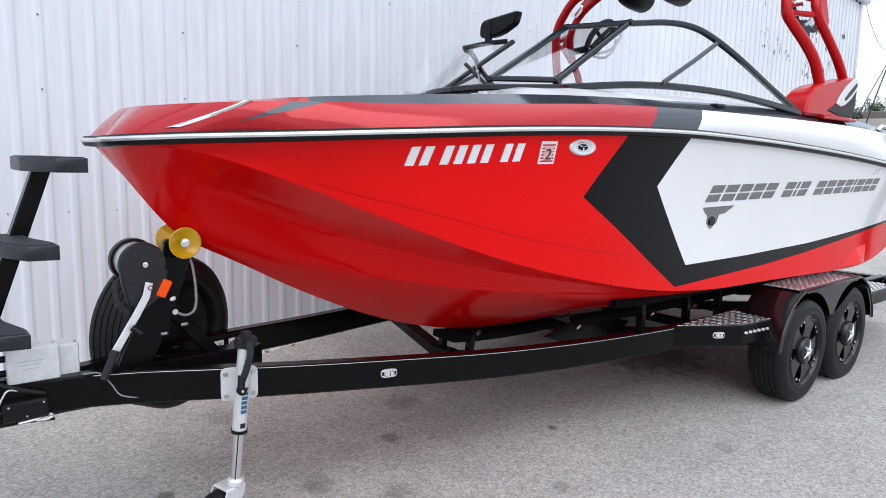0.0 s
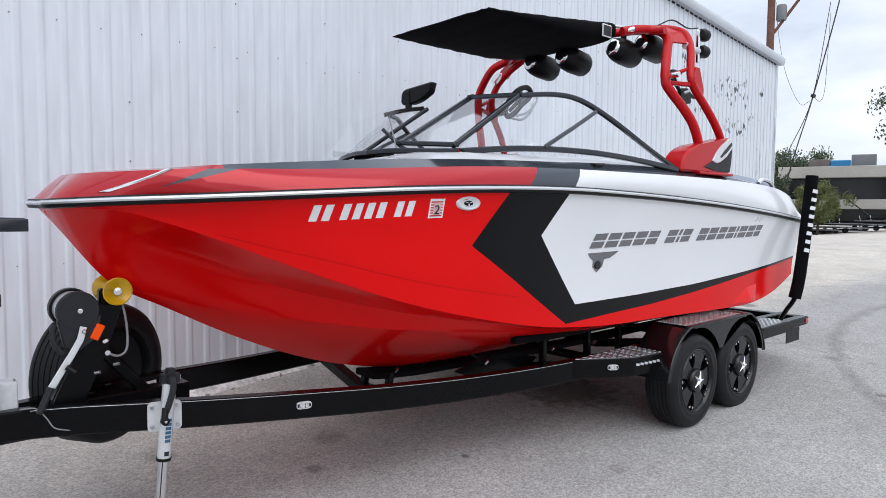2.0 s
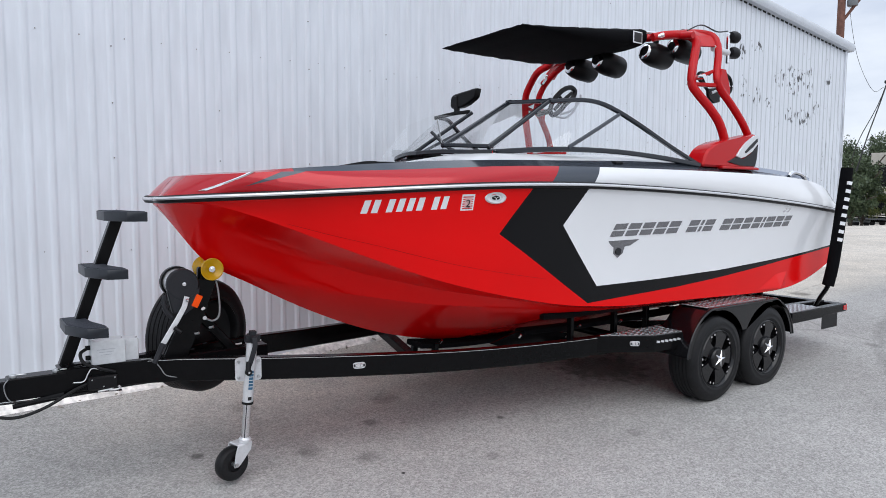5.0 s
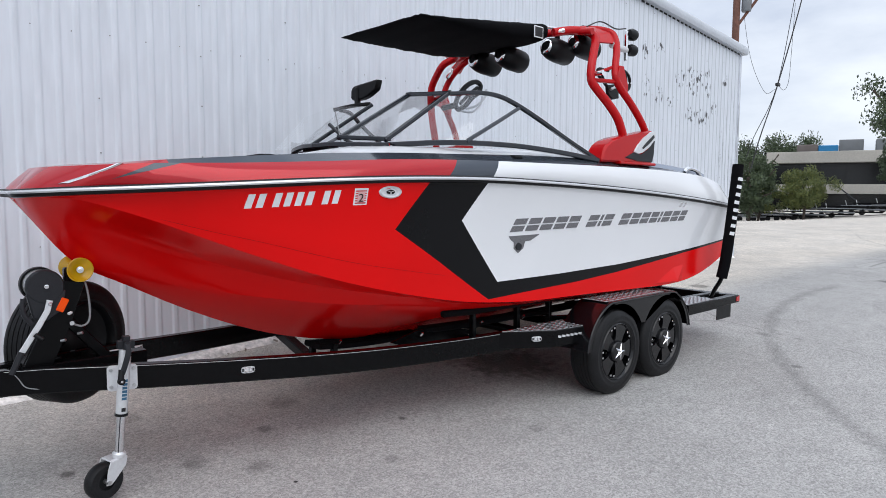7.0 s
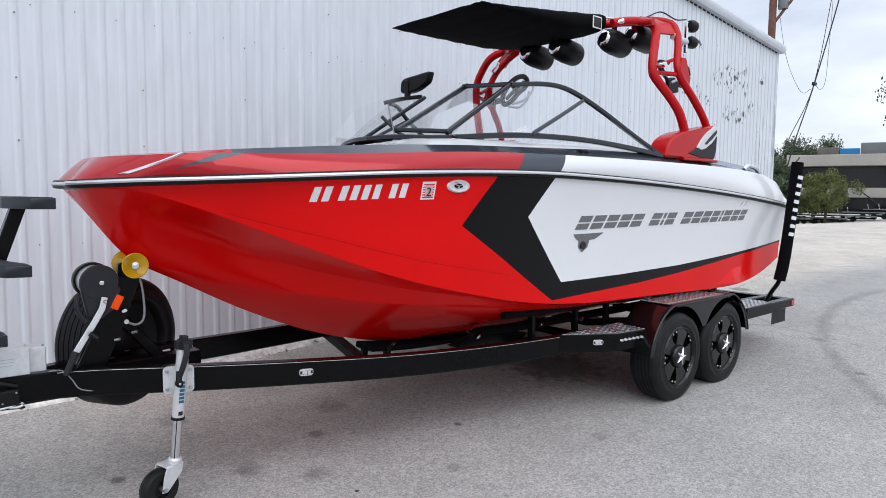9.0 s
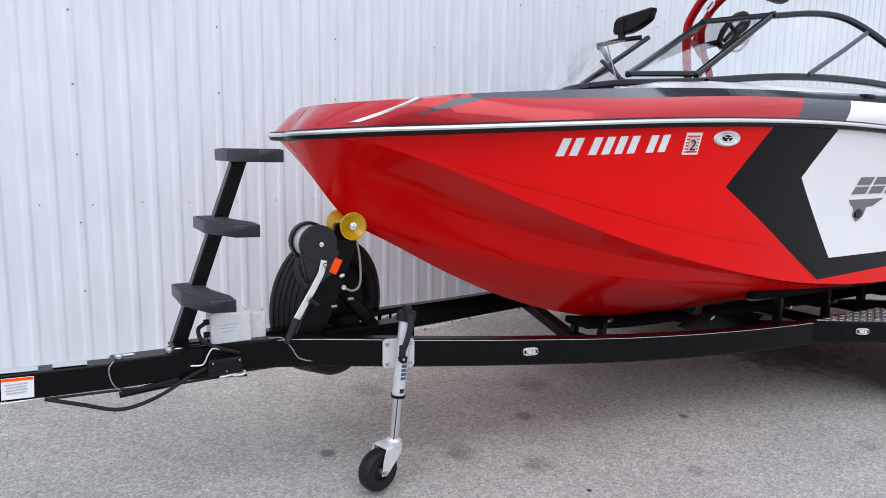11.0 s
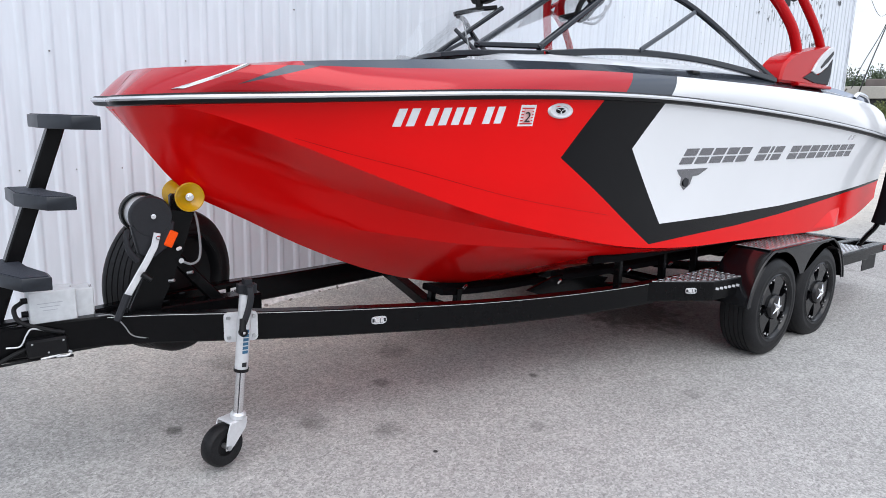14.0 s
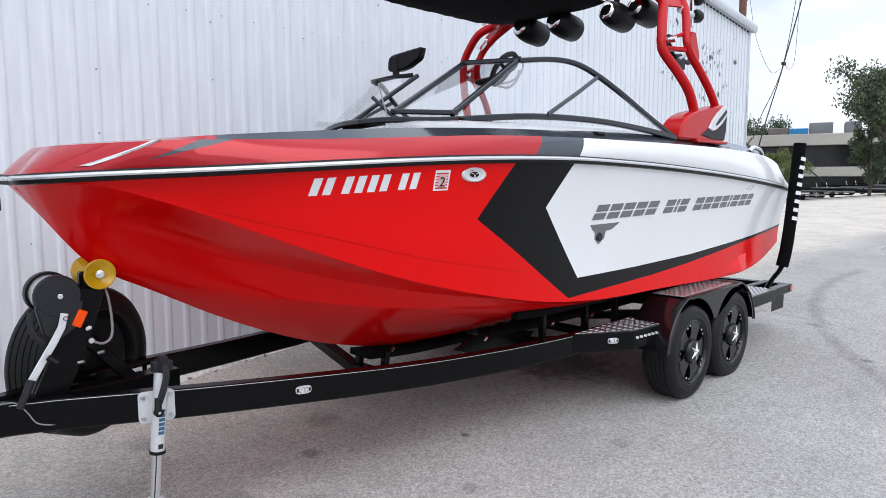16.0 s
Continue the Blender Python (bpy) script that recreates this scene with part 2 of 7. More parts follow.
def wall_material():
    """White-painted ribbed steel sheet with faint streaks, chalking and flaked paint high up towards its far end."""
    m = mat("white_painted_steel", (0.76, 0.785, 0.83), 0.42, rough_var=0.08)
    n, l = m.node_tree.nodes, m.node_tree.links
    b = n["Principled BSDF"]
    co = n.new("ShaderNodeNewGeometry")

    def noise_at(scale, size, detail=5):
        mp = n.new("ShaderNodeMapping")
        mp.inputs["Scale"].default_value = scale
        t = n.new("ShaderNodeTexNoise")
        t.inputs["Scale"].default_value = size
        t.inputs["Detail"].default_value = detail
        l.new(co.outputs["Position"], mp.inputs["Vector"])
        l.new(mp.outputs["Vector"], t.inputs["Vector"])
        return t.outputs["Fac"]

    def ramp(v, lo, hi, a, c):
        r = n.new("ShaderNodeMapRange")
        r.inputs["From Min"].default_value = lo
        r.inputs["From Max"].default_value = hi
        r.inputs["To Min"].default_value = a
        r.inputs["To Max"].default_value = c
        l.new(v, r.inputs["Value"])
        return r.outputs["Result"]

    def mul(p, q, op="MULTIPLY"):
        x = n.new("ShaderNodeMath")
        x.operation = op
        l.new(p, x.inputs[0])
        if isinstance(q, float):
            x.inputs[1].default_value = q
        else:
            l.new(q, x.inputs[1])
        return x.outputs[0]

    streak = ramp(noise_at((1.0, 1.0, 0.12), 14), 0.35, 0.7, 1.03, 0.93)
    cloud = ramp(noise_at((1, 1, 1), 0.8), 0.3, 0.7, 0.97, 1.03)
    sep = n.new("ShaderNodeSeparateXYZ")
    l.new(co.outputs["Position"], sep.inputs[0])
    # shading along the rib flanks, put into the colour, stronger towards the weathered corner
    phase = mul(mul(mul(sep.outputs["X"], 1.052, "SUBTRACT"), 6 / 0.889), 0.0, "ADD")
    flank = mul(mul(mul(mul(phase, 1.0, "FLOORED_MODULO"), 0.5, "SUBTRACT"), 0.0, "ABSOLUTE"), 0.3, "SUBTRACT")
    flank_shade = ramp(mul(flank, 0.0, "ABSOLUTE"), 0.02, 0.1, 1.0, 0.0)
    flank_shade = mul(flank_shade, ramp(sep.outputs["X"], 3.0, 11.0, 0.0, 0.3))
    shade = mul(mul(streak, cloud), mul(mul(flank_shade, -1.0), 1.0, "ADD"))
    fleck = ramp(noise_at((1, 1, 0.5), 15, 3), 0.55, 0.58, 0.0, 1.0)
    rare = ramp(noise_at((1, 1, 0.5), 11, 3), 0.74, 0.76, 0.0, 0.6)
    patch = None
    for px, pz, rx, rz in FLAKES:
        ax = mul(mul(sep.outputs["X"], px, "SUBTRACT"), 1.0 / rx)
        az = mul(mul(sep.outputs["Z"], pz, "SUBTRACT"), 1.0 / rz)
        near = ramp(mul(mul(ax, ax), mul(az, az), "ADD"), 0.6, 1.0, 1.0, 0.0)
        patch = near if patch is None else mul(patch, near, "MAXIMUM")
    streaks = mul(ramp(noise_at((1, 1, 0.035), 21, 2), 0.56, 0.62, 0.0, 0.75), mul(ramp(sep.outputs["X"], 12.3, 12.9, 0.0, 1.0), mul(ramp(sep.outputs["Z"], 1.6, 2.2, 0.0, 1.0), ramp(sep.outputs["Z"], 3.3, 4.0, 1.0, 0.0))))
    patch = mul(patch, streaks, "MAXIMUM")
    fleck = mul(fleck, streaks, "MAXIMUM")
    flake = mul(mul(patch, fleck), mul(rare, ramp(sep.outputs["X"], 8.0, 9.5, 0.0, 1.0)), "MAXIMUM")
    mix = n.new("ShaderNodeMixRGB")
    base = n.new("ShaderNodeVectorMath")
    base.operation = "SCALE"
    base.inputs[0].default_value = (0.67, 0.705, 0.76)
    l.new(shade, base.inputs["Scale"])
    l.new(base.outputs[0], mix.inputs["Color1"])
    mix.inputs["Color2"].default_value = (0.07, 0.07, 0.075, 1)
    l.new(flake, mix.inputs["Fac"])
    l.new(mix.outputs["Color"], b.inputs["Base Color"])
    return m


# oil spots on the yard: place, radius and how dark
STAINS = [(0.32, 0.15, 0.05, 0.5), (0.97, -0.2, 0.09, 0.7), (1.27, -0.52, 0.09, 0.72), (1.94, 0.37, 0.13, 0.72), (1.57, -0.01, 0.06, 0.6), (2.46, -0.5, 0.04, 0.45), (1.98, -1.0, 0.06, 0.7),
          (1.34, -0.85, 0.014, 0.15), (0.88, 0.84, 0.12, 0.75), (4.12, -0.08, 0.5, 0.45), (7.21, -1.26, 0.1, 0.75), (9.4, 0.6, 0.16, 0.5), (12.5, -1.2, 0.16, 0.5), (6.2, -2.0, 0.06, 0.6), (3.1, -1.3, 0.07, 0.8)]


# open slab joints far out on the yard, from end to end
JOINTS = [(20.9, 2.2, 19.0, -0.2), (21.8, 1.7, 19.6, 0.4), (15.7, 0.36, 16.1, -0.35), (16.1, -0.35, 14.5, -0.41), (14.2, 0.38, 13.6, 0.6), (30.5, 4.9, 32.5, 4.7)]


def ground_material():
    """Worn concrete yard: pale exposed aggregate, oil spots, tyre marks, fine cracks."""
    m = mat("worn_aggregate_concrete", (0.36, 0.35, 0.34), 0.95, spec=0.12)
    n, l = m.node_tree.nodes, m.node_tree.links
    b = n["Principled BSDF"]
    co = n.new("ShaderNodeNewGeometry")

    def tex(kind, size, detail=4):
        t = n.new(kind)
        t.inputs["Scale"].default_value = size
        if kind == "ShaderNodeTexNoise":
            t.inputs["Detail"].default_value = detail
            t.inputs["Roughness"].default_value = 0.6
        l.new(co.outputs["Position"], t.inputs["Vector"])
        return t

    def ramp(v, lo, hi, a, c):
        r = n.new("ShaderNodeMapRange")
        r.inputs["From Min"].default_value = lo
        r.inputs["From Max"].default_value = hi
        r.inputs["To Min"].default_value = a
        r.inputs["To Max"].default_value = c
        l.new(v, r.inputs["Value"])
        return r.outputs["Result"]

    def math2(op, p, q):
        x = n.new("ShaderNodeMath")
        x.operation = op
        for k, v in enumerate((p, q)):
            if isinstance(v, float):
                x.inputs[k].default_value = v
            else:
                l.new(v, x.inputs[k])
        return x.outputs[0]

    agg = tex("ShaderNodeTexVoronoi", 98)
    sep = n.new("ShaderNodeSeparateColor")
    l.new(agg.outputs["Color"], sep.inputs[0])
    stones = ramp(sep.outputs[0], 0.0, 1.0, 0.74, 1.24)
    grit = n.new("ShaderNodeSeparateColor")
    l.new(tex("ShaderNodeTexVoronoi", 190).outputs["Color"], grit.inputs[0])
    fine = ramp(grit.outputs[0], 0.0, 1.0, 0.94, 1.06)
    mid = ramp(tex("ShaderNodeTexNoise", 5, 6).outputs["Fac"], 0.3, 0.7, 0.94, 1.06)
    wide = ramp(tex("ShaderNodeTexNoise", 0.6, 5).outputs["Fac"], 0.3, 0.7, 0.88, 1.1)
    v = math2("MULTIPLY", math2("MULTIPLY", stones, fine), math2("MULTIPLY", mid, wide))
    v = math2("MULTIPLY", v, ramp(tex("ShaderNodeTexNoise", 34, 3).outputs["Fac"], 0.3, 0.7, 0.86, 1.14))
    spots = ramp(tex("ShaderNodeTexNoise", 2.6, 3).outputs["Fac"], 0.66, 0.74, 1.0, 0.88)
    v = math2("MULTIPLY", v, spots)
    specks = ramp(tex("ShaderNodeTexNoise", 85, 2).outputs["Fac"], 0.63, 0.67, 1.0, 0.66)
    v = math2("MULTIPLY", v, specks)
    sx = n.new("ShaderNodeSeparateXYZ")
    l.new(co.outputs["Position"], sx.inputs[0])
    flat = n.new("ShaderNodeCombineXYZ")
    l.new(sx.outputs["X"], flat.inputs["X"])
    l.new(sx.outputs["Y"], flat.inputs["Y"])
    wob = ramp(tex("ShaderNodeTexNoise", 9, 4).outputs["Fac"], 0.3, 0.7, -0.35, 0.35)
    for cx, cy, rad, dark in STAINS:
        d = n.new("ShaderNodeVectorMath")
        d.operation = "DISTANCE"
        l.new(flat.outputs[0], d.inputs[0])
        d.inputs[1].default_value = (cx, cy, 0)
        v = math2("MULTIPLY", v, ramp(math2("ADD", math2("DIVIDE", d.outputs["Value"], rad), wob), 0.55, 1.15, dark, 1.0))
    # one wide tyre arc
    d = n.new("ShaderNodeVectorMath")
    d.operation = "DISTANCE"
    l.new(flat.outputs[0], d.inputs[0])
    d.inputs[1].default_value = (10.2, -8.28, 0)
    off = math2("ABSOLUTE", math2("SUBTRACT", d.outputs["Value"], 7.55), 0.0)
    band = ramp(math2("ADD", off, math2("MULTIPLY", wob, 0.15)), 0.02, 0.12, 0.78, 1.0)
    v = math2("MULTIPLY", v, math2("MAXIMUM", band, ramp(sx.outputs["X"], 9.5, 11.5, 0.0, 1.0)))
    for ax, ay, bx, by in JOINTS:
        ln = math.hypot(bx - ax, by - ay)
        ux, uy = (bx - ax) / ln, (by - ay) / ln
        rel = n.new("ShaderNodeVectorMath")
        rel.operation = "SUBTRACT"
        l.new(flat.outputs[0], rel.inputs[0])
        rel.inputs[1].default_value = (ax, ay, 0)
        dots = []
        for d in ((ux, uy, 0), (-uy, ux, 0)):
            q = n.new("ShaderNodeVectorMath")
            q.operation = "DOT_PRODUCT"
            l.new(rel.outputs[0], q.inputs[0])
            q.inputs[1].default_value = d
            dots.append(q.outputs["Value"])
        across = math2("ADD", math2("ABSOLUTE", dots[1], 0.0), math2("MULTIPLY", math2("ABSOLUTE", wob, 0.0), 0.04))
        beyond = math2("SUBTRACT", math2("ABSOLUTE", math2("SUBTRACT", dots[0], ln / 2), 0.0), ln / 2)
        v = math2("MULTIPLY", v, ramp(math2("MAXIMUM", across, beyond), 0.015, 0.045, 0.7, 1.0))
    cracks = n.new("ShaderNodeTexVoronoi")
    cracks.feature = "DISTANCE_TO_EDGE"
    cracks.inputs["Scale"].default_value = 0.22
    l.new(co.outputs["Position"], cracks.inputs["Vector"])
    crack = ramp(math2("ADD", cracks.outputs["Distance"], math2("MULTIPLY", wob, 0.012)), 0.0012, 0.0035, 0.78, 1.0)
    v = math2("MULTIPLY", v, math2("MAXIMUM", crack, ramp(sx.outputs["X"], 8.5, 7.0, 0.0, 1.0)))
    base = n.new("ShaderNodeVectorMath")
    base.operation = "SCALE"
    base.inputs[0].default_value = (0.362, 0.354, 0.343)
    bright = ramp(tex("ShaderNodeTexNoise", 110, 2).outputs["Fac"], 0.63, 0.67, 1.0, 1.25)
    v = math2("MULTIPLY", v, bright)
    # ground darkened towards the tongue end, a dimming of light put into its colour
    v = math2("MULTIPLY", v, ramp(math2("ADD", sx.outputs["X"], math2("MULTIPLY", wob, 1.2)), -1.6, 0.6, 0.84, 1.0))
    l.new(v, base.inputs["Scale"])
    # pale sandy dust washed against the wall foot, its colour brightened against the shade
    dirt = n.new("ShaderNodeMixRGB")
    dirt.blend_type = "MULTIPLY"
    dirt.inputs["Color2"].default_value = (1.6, 1.5, 1.37, 1)
    l.new(math2("MULTIPLY", math2("MULTIPLY", ramp(sx.outputs["Y"], 0.0, 0.8, 0.0, 1.0), ramp(sx.outputs["X"], -0.5, 0.9, 0.0, 1.0)), ramp(tex("ShaderNodeTexNoise", 1.6, 5).outputs["Fac"], 0.35, 0.65, 0.6, 1.0)), dirt.inputs["Fac"])
    l.new(base.outputs[0], dirt.inputs["Color1"])
    l.new(dirt.outputs["Color"], b.inputs["Base Color"])
    bp = n.new("ShaderNodeBump")
    bp.inputs["Strength"].default_value = 0.3
    bp.inputs["Distance"].default_value = 0.004
    l.new(agg.outputs["Distance"], bp.inputs["Height"])
    l.new(bp.outputs["Normal"], b.inputs["Normal"])
    return m


WALL = wall_material()
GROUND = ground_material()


# ---------------------------------------------------------------- mesh tools
def smooth_clip(v, lo, hi, soft):
    """v held between lo and hi with rounded corners."""
    def sp(q):
        return soft * math.log1p(math.exp(max(-40.0, min(40.0, q / soft))))
    return lo + sp(v - lo) - sp(v - hi)


def gz(x, y):
    """Height of the yard: it falls gently away from the building and towards the bow, and rises far out; dirt is banked against the wall."""
    bank = 0.105 * smooth_clip((x - 1.45) / 1.4, 0, 1, 0.08) * smooth_clip((9 - x) / 3, 0, 1, 0.08) * smooth_clip((y - 1.2) / 0.55, 0, 1, 0.06)
    return bank - 0.034 + 0.031 * smooth_clip(x, -8, 12, 1.0) + 0.048 * smooth_clip(y, -9, 2.5, 0.5) + 0.09 * smooth_clip(17 - y, 0, 9, 1.0) * smooth_clip((x - 30) / 28, 0, 1, 0.1)


def part(name, bm, material, parent=None, label="", sharp=35, smooth=True):
    me = bpy.data.meshes.new(name)
    bmesh.ops.recalc_face_normals(bm, faces=bm.faces[:])
    bm.to_mesh(me)
    bm.free()
    for mm in material if isinstance(material, (list, tuple)) else [material]:
        me.materials.append(mm)
    if smooth:
        me.shade_smooth()
        me.set_sharp_from_angle(angle=radians(sharp))
    ob = new(name, me)
    if parent is not None:
        ob.parent = parent
        ob.matrix_parent_inverse = parent.matrix_world.inverted()
    if label:
        ob["label"] = label
    return ob


def thing(name, at, label, category, group="", kind=""):
    e = new(name)
    e.empty_display_size = 0.1
    e.location = at
    e.matrix_world = Matrix.Translation(at)
    return tagged(e, label, category, group, kind)


def add_box(bm, size, m=Matrix(), bevel=0.0, seg=1):
    r = bmesh.ops.create_cube(bm, size=1.0)["verts"]
    bmesh.ops.scale(bm, vec=size, verts=r)
    bmesh.ops.transform(bm, matrix=m, verts=r)
    if bevel:
        es = list({e for v in r for e in v.link_edges})
        bmesh.ops.bevel(bm, geom=es, offset=bevel, segments=seg, affect="EDGES")
    return bm


def box(size, m=Matrix(), bevel=0.004, seg=1):
    return add_box(bmesh.new(), size, m, bevel, seg)


def add_lathe(bm, prof, m=Matrix(), n=32):
    """Turn (radius, height) pairs round the local z."""
    rings = []
    for r, h in prof:
        if r < 1e-6:
            rings.append([bm.verts.new(m @ Vector((0, 0, h)))])
        else:
            rings.append([bm.verts.new(m @ Vector((r * math.cos(2 * math.pi * k / n), r * math.sin(2 * math.pi * k / n), h))) for k in range(n)])
    for a, b in zip(rings, rings[1:]):
        for k in range(n):
            q = (k + 1) % n
            if len(a) == 1 and len(b) == 1:
                continue
            if len(a) == 1:
                bm.faces.new((a[0], b[k], b[q]))
            elif len(b) == 1:
                bm.faces.new((a[k], a[q], b[0]))
            else:
                bm.faces.new((a[k], a[q], b[q], b[k]))
    return bm


def lathe(prof, m=Matrix(), n=32):
    return add_lathe(bmesh.new(), prof, m, n)


def along(a, b):
    """A pose at a whose z points at b."""
    a, b = Vector(a), Vector(b)
    return Matrix.Translation(a) @ (b - a).to_track_quat("Z", "Y").to_matrix().to_4x4()


def add_rod(bm, a, b, r, n=12, r2=None):
    d = (Vector(b) - Vector(a)).length
    return add_lathe(bm, [(0, 0), (r, 0), (r2 or r, d), (0, d)], along(a, b), n)


def rod(a, b, r, n=12, r2=None):
    return add_rod(bmesh.new(), a, b, r, n, r2)


def smooth_path(pts, steps=6):
    """A rounded line through the points."""
    p = [Vector(q) for q in pts]
    p = [2 * p[0] - p[1]] + p + [2 * p[-1] - p[-2]]
    out = []
    for k in range(1, len(p) - 2):
        for s in range(steps):
            u = s / steps
            a, b, c, d = p[k - 1:k + 3]
            out.append(0.5 * ((2 * b) + (c - a) * u + (2 * a - 5 * b + 4 * c - d) * u * u + (3 * b - a - 3 * c + d) * u ** 3))
    out.append(p[-2])
    return out


def add_sweep(bm, pts, prof, up=(0, 0, 1), caps=True):
    """Carry a closed outline of (side, up) pairs along a line of points."""
    pts = [Vector(q) for q in pts]
    rings = []
    for k, p in enumerate(pts):
        t = (pts[min(k + 1, len(pts) - 1)] - pts[max(k - 1, 0)]).normalized()
        s = t.cross(Vector(up))
        s = s.normalized() if s.length > 1e-4 else Vector((1, 0, 0))
        w = s.cross(t).normalized()
        rings.append([bm.verts.new(p + s * a + w * b) for a, b in prof])
    n = len(prof)
    for a, b in zip(rings, rings[1:]):
        for k in range(n):
            bm.faces.new((a[k], a[(k + 1) % n], b[(k + 1) % n], b[k]))
    if caps:
        bm.faces.new(rings[0])
        bm.faces.new(list(reversed(rings[-1])))
    return bm


def circle(r, n=10, q=1.0):
    return [(r * math.cos(2 * math.pi * k / n), q * r * math.sin(2 * math.pi * k / n)) for k in range(n)]


def rect(w, h, c=0.006):
    """A rectangular outline with cut corners."""
    a, b = w / 2, h / 2
    return [(-a + c, -b), (a - c, -b), (a, -b + c), (a, b - c), (a - c, b), (-a + c, b), (-a, b - c), (-a, -b + c)]


def tube(pts, r, n=10, steps=6, up=(0, 0, 1)):
    return add_sweep(bmesh.new(), smooth_path(pts, steps) if steps else pts, circle(r, n), up)


def prism(poly, h, m=Matrix(), bevel=0.0):
    """A flat outline in local xy, given the thickness h along local z."""
    bm = bmesh.new()
    lo = [bm.verts.new(m @ Vector((a, b, 0))) for a, b in poly]
    hi = [bm.verts.new(m @ Vector((a, b, h))) for a, b in poly]
    n = len(poly)
    bm.faces.new(list(reversed(lo)))
    bm.faces.new(hi)
    for k in range(n):
        bm.faces.new((lo[k], lo[(k + 1) % n], hi[(k + 1) % n], hi[k]))
    if bevel:
        bmesh.ops.bevel(bm, geom=bm.edges[:], offset=bevel, segments=1, affect="EDGES")
    return bm


SIDE = Matrix(((1, 0, 0, 0), (0, 0, 1, 0), (0, 1, 0, 0), (0, 0, 0, 1)))  # local xy to world xz, thickness along world y


def sheet(grid, close=False):
    bm = bmesh.new()
    vs = [[bm.verts.new(p) for p in row] for row in grid]
    for a, b in zip(vs, vs[1:]):
        for k in range(len(a) - 1):
            try:
                bm.faces.new((a[k], a[k + 1], b[k + 1], b[k]))
            except ValueError:
                pass
    bmesh.ops.remove_doubles(bm, verts=bm.verts[:], dist=1e-5)
    return bm


def inside(poly, x, z):
    hit = False
    for (ax, az), (bx, bz) in zip(poly, poly[1:] + poly[:1]):
        if (az > z) != (bz > z) and x < (bx - ax) * (z - az) / (bz - az) + ax:
            hit = not hit
    return hit


def cut_regions(bm, regions):
    """Cut a mesh along the edges of side-view outlines and give each face the number of the last outline that holds it."""
    for poly, _ in regions:
        for (ax, az), (bx, bz) in zip(poly, poly[1:] + poly[:1]):
            lo, hi = min(ax, bx) - 0.25, max(ax, bx) + 0.25
            fs = [f for f in bm.faces if lo < f.calc_center_median().x < hi]
            g = list({v for f in fs for v in f.verts}) + list({e for f in fs for e in f.edges}) + fs
            bmesh.ops.bisect_plane(bm, geom=g, plane_co=(ax, 0, az), plane_no=(az - bz, 0, bx - ax), dist=1e-5)
    for f in bm.faces:
        c = f.calc_center_median()
        for poly, k in regions:
            if inside(poly, c.x, c.z):
                f.material_index = k


def curve_of(rows):
    """A smooth function through rows of (u, values...)."""
    us = [r[0] for r in rows]
    arr = np.array([r[1:] for r in rows], float)
    slope = np.gradient(arr, us, axis=0)

    def f(u):
        i = min(max(int(np.searchsorted(us, u)) - 1, 0), len(us) - 2)
        h = us[i + 1] - us[i]
        s = (u - us[i]) / h
        return ((2 * s ** 3 - 3 * s ** 2 + 1) * arr[i] + (s ** 3 - 2 * s ** 2 + s) * h * slope[i]
                + (-2 * s ** 3 + 3 * s ** 2) * arr[i + 1] + (s ** 3 - s ** 2) * h * slope[i + 1])
    return f


def eased(rows, reach=0.12):
    """Straight runs through rows of (u, values...), with their corners rounded off."""
    us = np.array([r[0] for r in rows], float)
    arr = np.array([r[1:] for r in rows], float)

    def line(u):
        return np.array([np.interp(u, us, arr[:, k]) for k in range(arr.shape[1])])

    def f(u):
        w = min(max(0.06, reach * (0.5 + 1.6 * u)), 0.34, u - us[0], us[-1] - u)
        if w < 1e-6:
            return line(u)
        steps = np.linspace(-1, 1, 15)
        wt = 1 - steps ** 2 + 1e-3
        return sum(line(u + w * s) * q for s, q in zip(steps, wt)) / wt.sum()
    return f


def mirrored(bm):
    """Add the other half across the boat's middle plane."""
    g = bmesh.ops.duplicate(bm, geom=bm.verts[:] + bm.edges[:] + bm.faces[:])["geom"]
    vs = [v for v in g if isinstance(v, bmesh.types.BMVert)]
    bmesh.ops.scale(bm, vec=(1, -1, 1), verts=vs)
    bmesh.ops.reverse_faces(bm, faces=[f for f in g if isinstance(f, bmesh.types.BMFace)])
    bmesh.ops.remove_doubles(bm, verts=bm.verts[:], dist=2e-4)
    return bm


# ---------------------------------------------------------------- yard and building
def spaced(lo, hi, near_lo, near_hi, fine, coarse):
    out, v = [], lo
    while v < hi:
        out.append(v)
        v += fine if near_lo <= v < near_hi else coarse
    return out + [hi]


gx = spaced(-120, 260, -10, 22, 0.5, 12)
gy = spaced(-160, 160, -12, 6, 0.5, 12)
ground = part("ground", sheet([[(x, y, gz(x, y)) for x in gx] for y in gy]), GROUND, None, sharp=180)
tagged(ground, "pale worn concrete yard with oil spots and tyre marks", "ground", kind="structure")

WALL_Y, WALL_END, WALL_X0 = 1.864, 13.4, -10.0
PANEL, RIB, LAP = 0.889, 0.889 / 6, 1.052
RIDGE_X = 2.2
wall = thing("wall_north", (0, WALL_Y, 0), "tall gable wall of white-painted ribbed steel sheets with rusty screws", "wall", kind="structure")


def rake(x):
    """Height of the gable's top edge: it falls from the ridge to the corner of the building."""
    return 4.63 + 0.094 * (WALL_END - max(x, 2 * RIDGE_X - x))


def lap_x(k):
    """Where sheet k begins; the sheets left of the second lap are laid a little wider."""
    return LAP + k * PANEL + 0.0356 * min(0, k + 1)


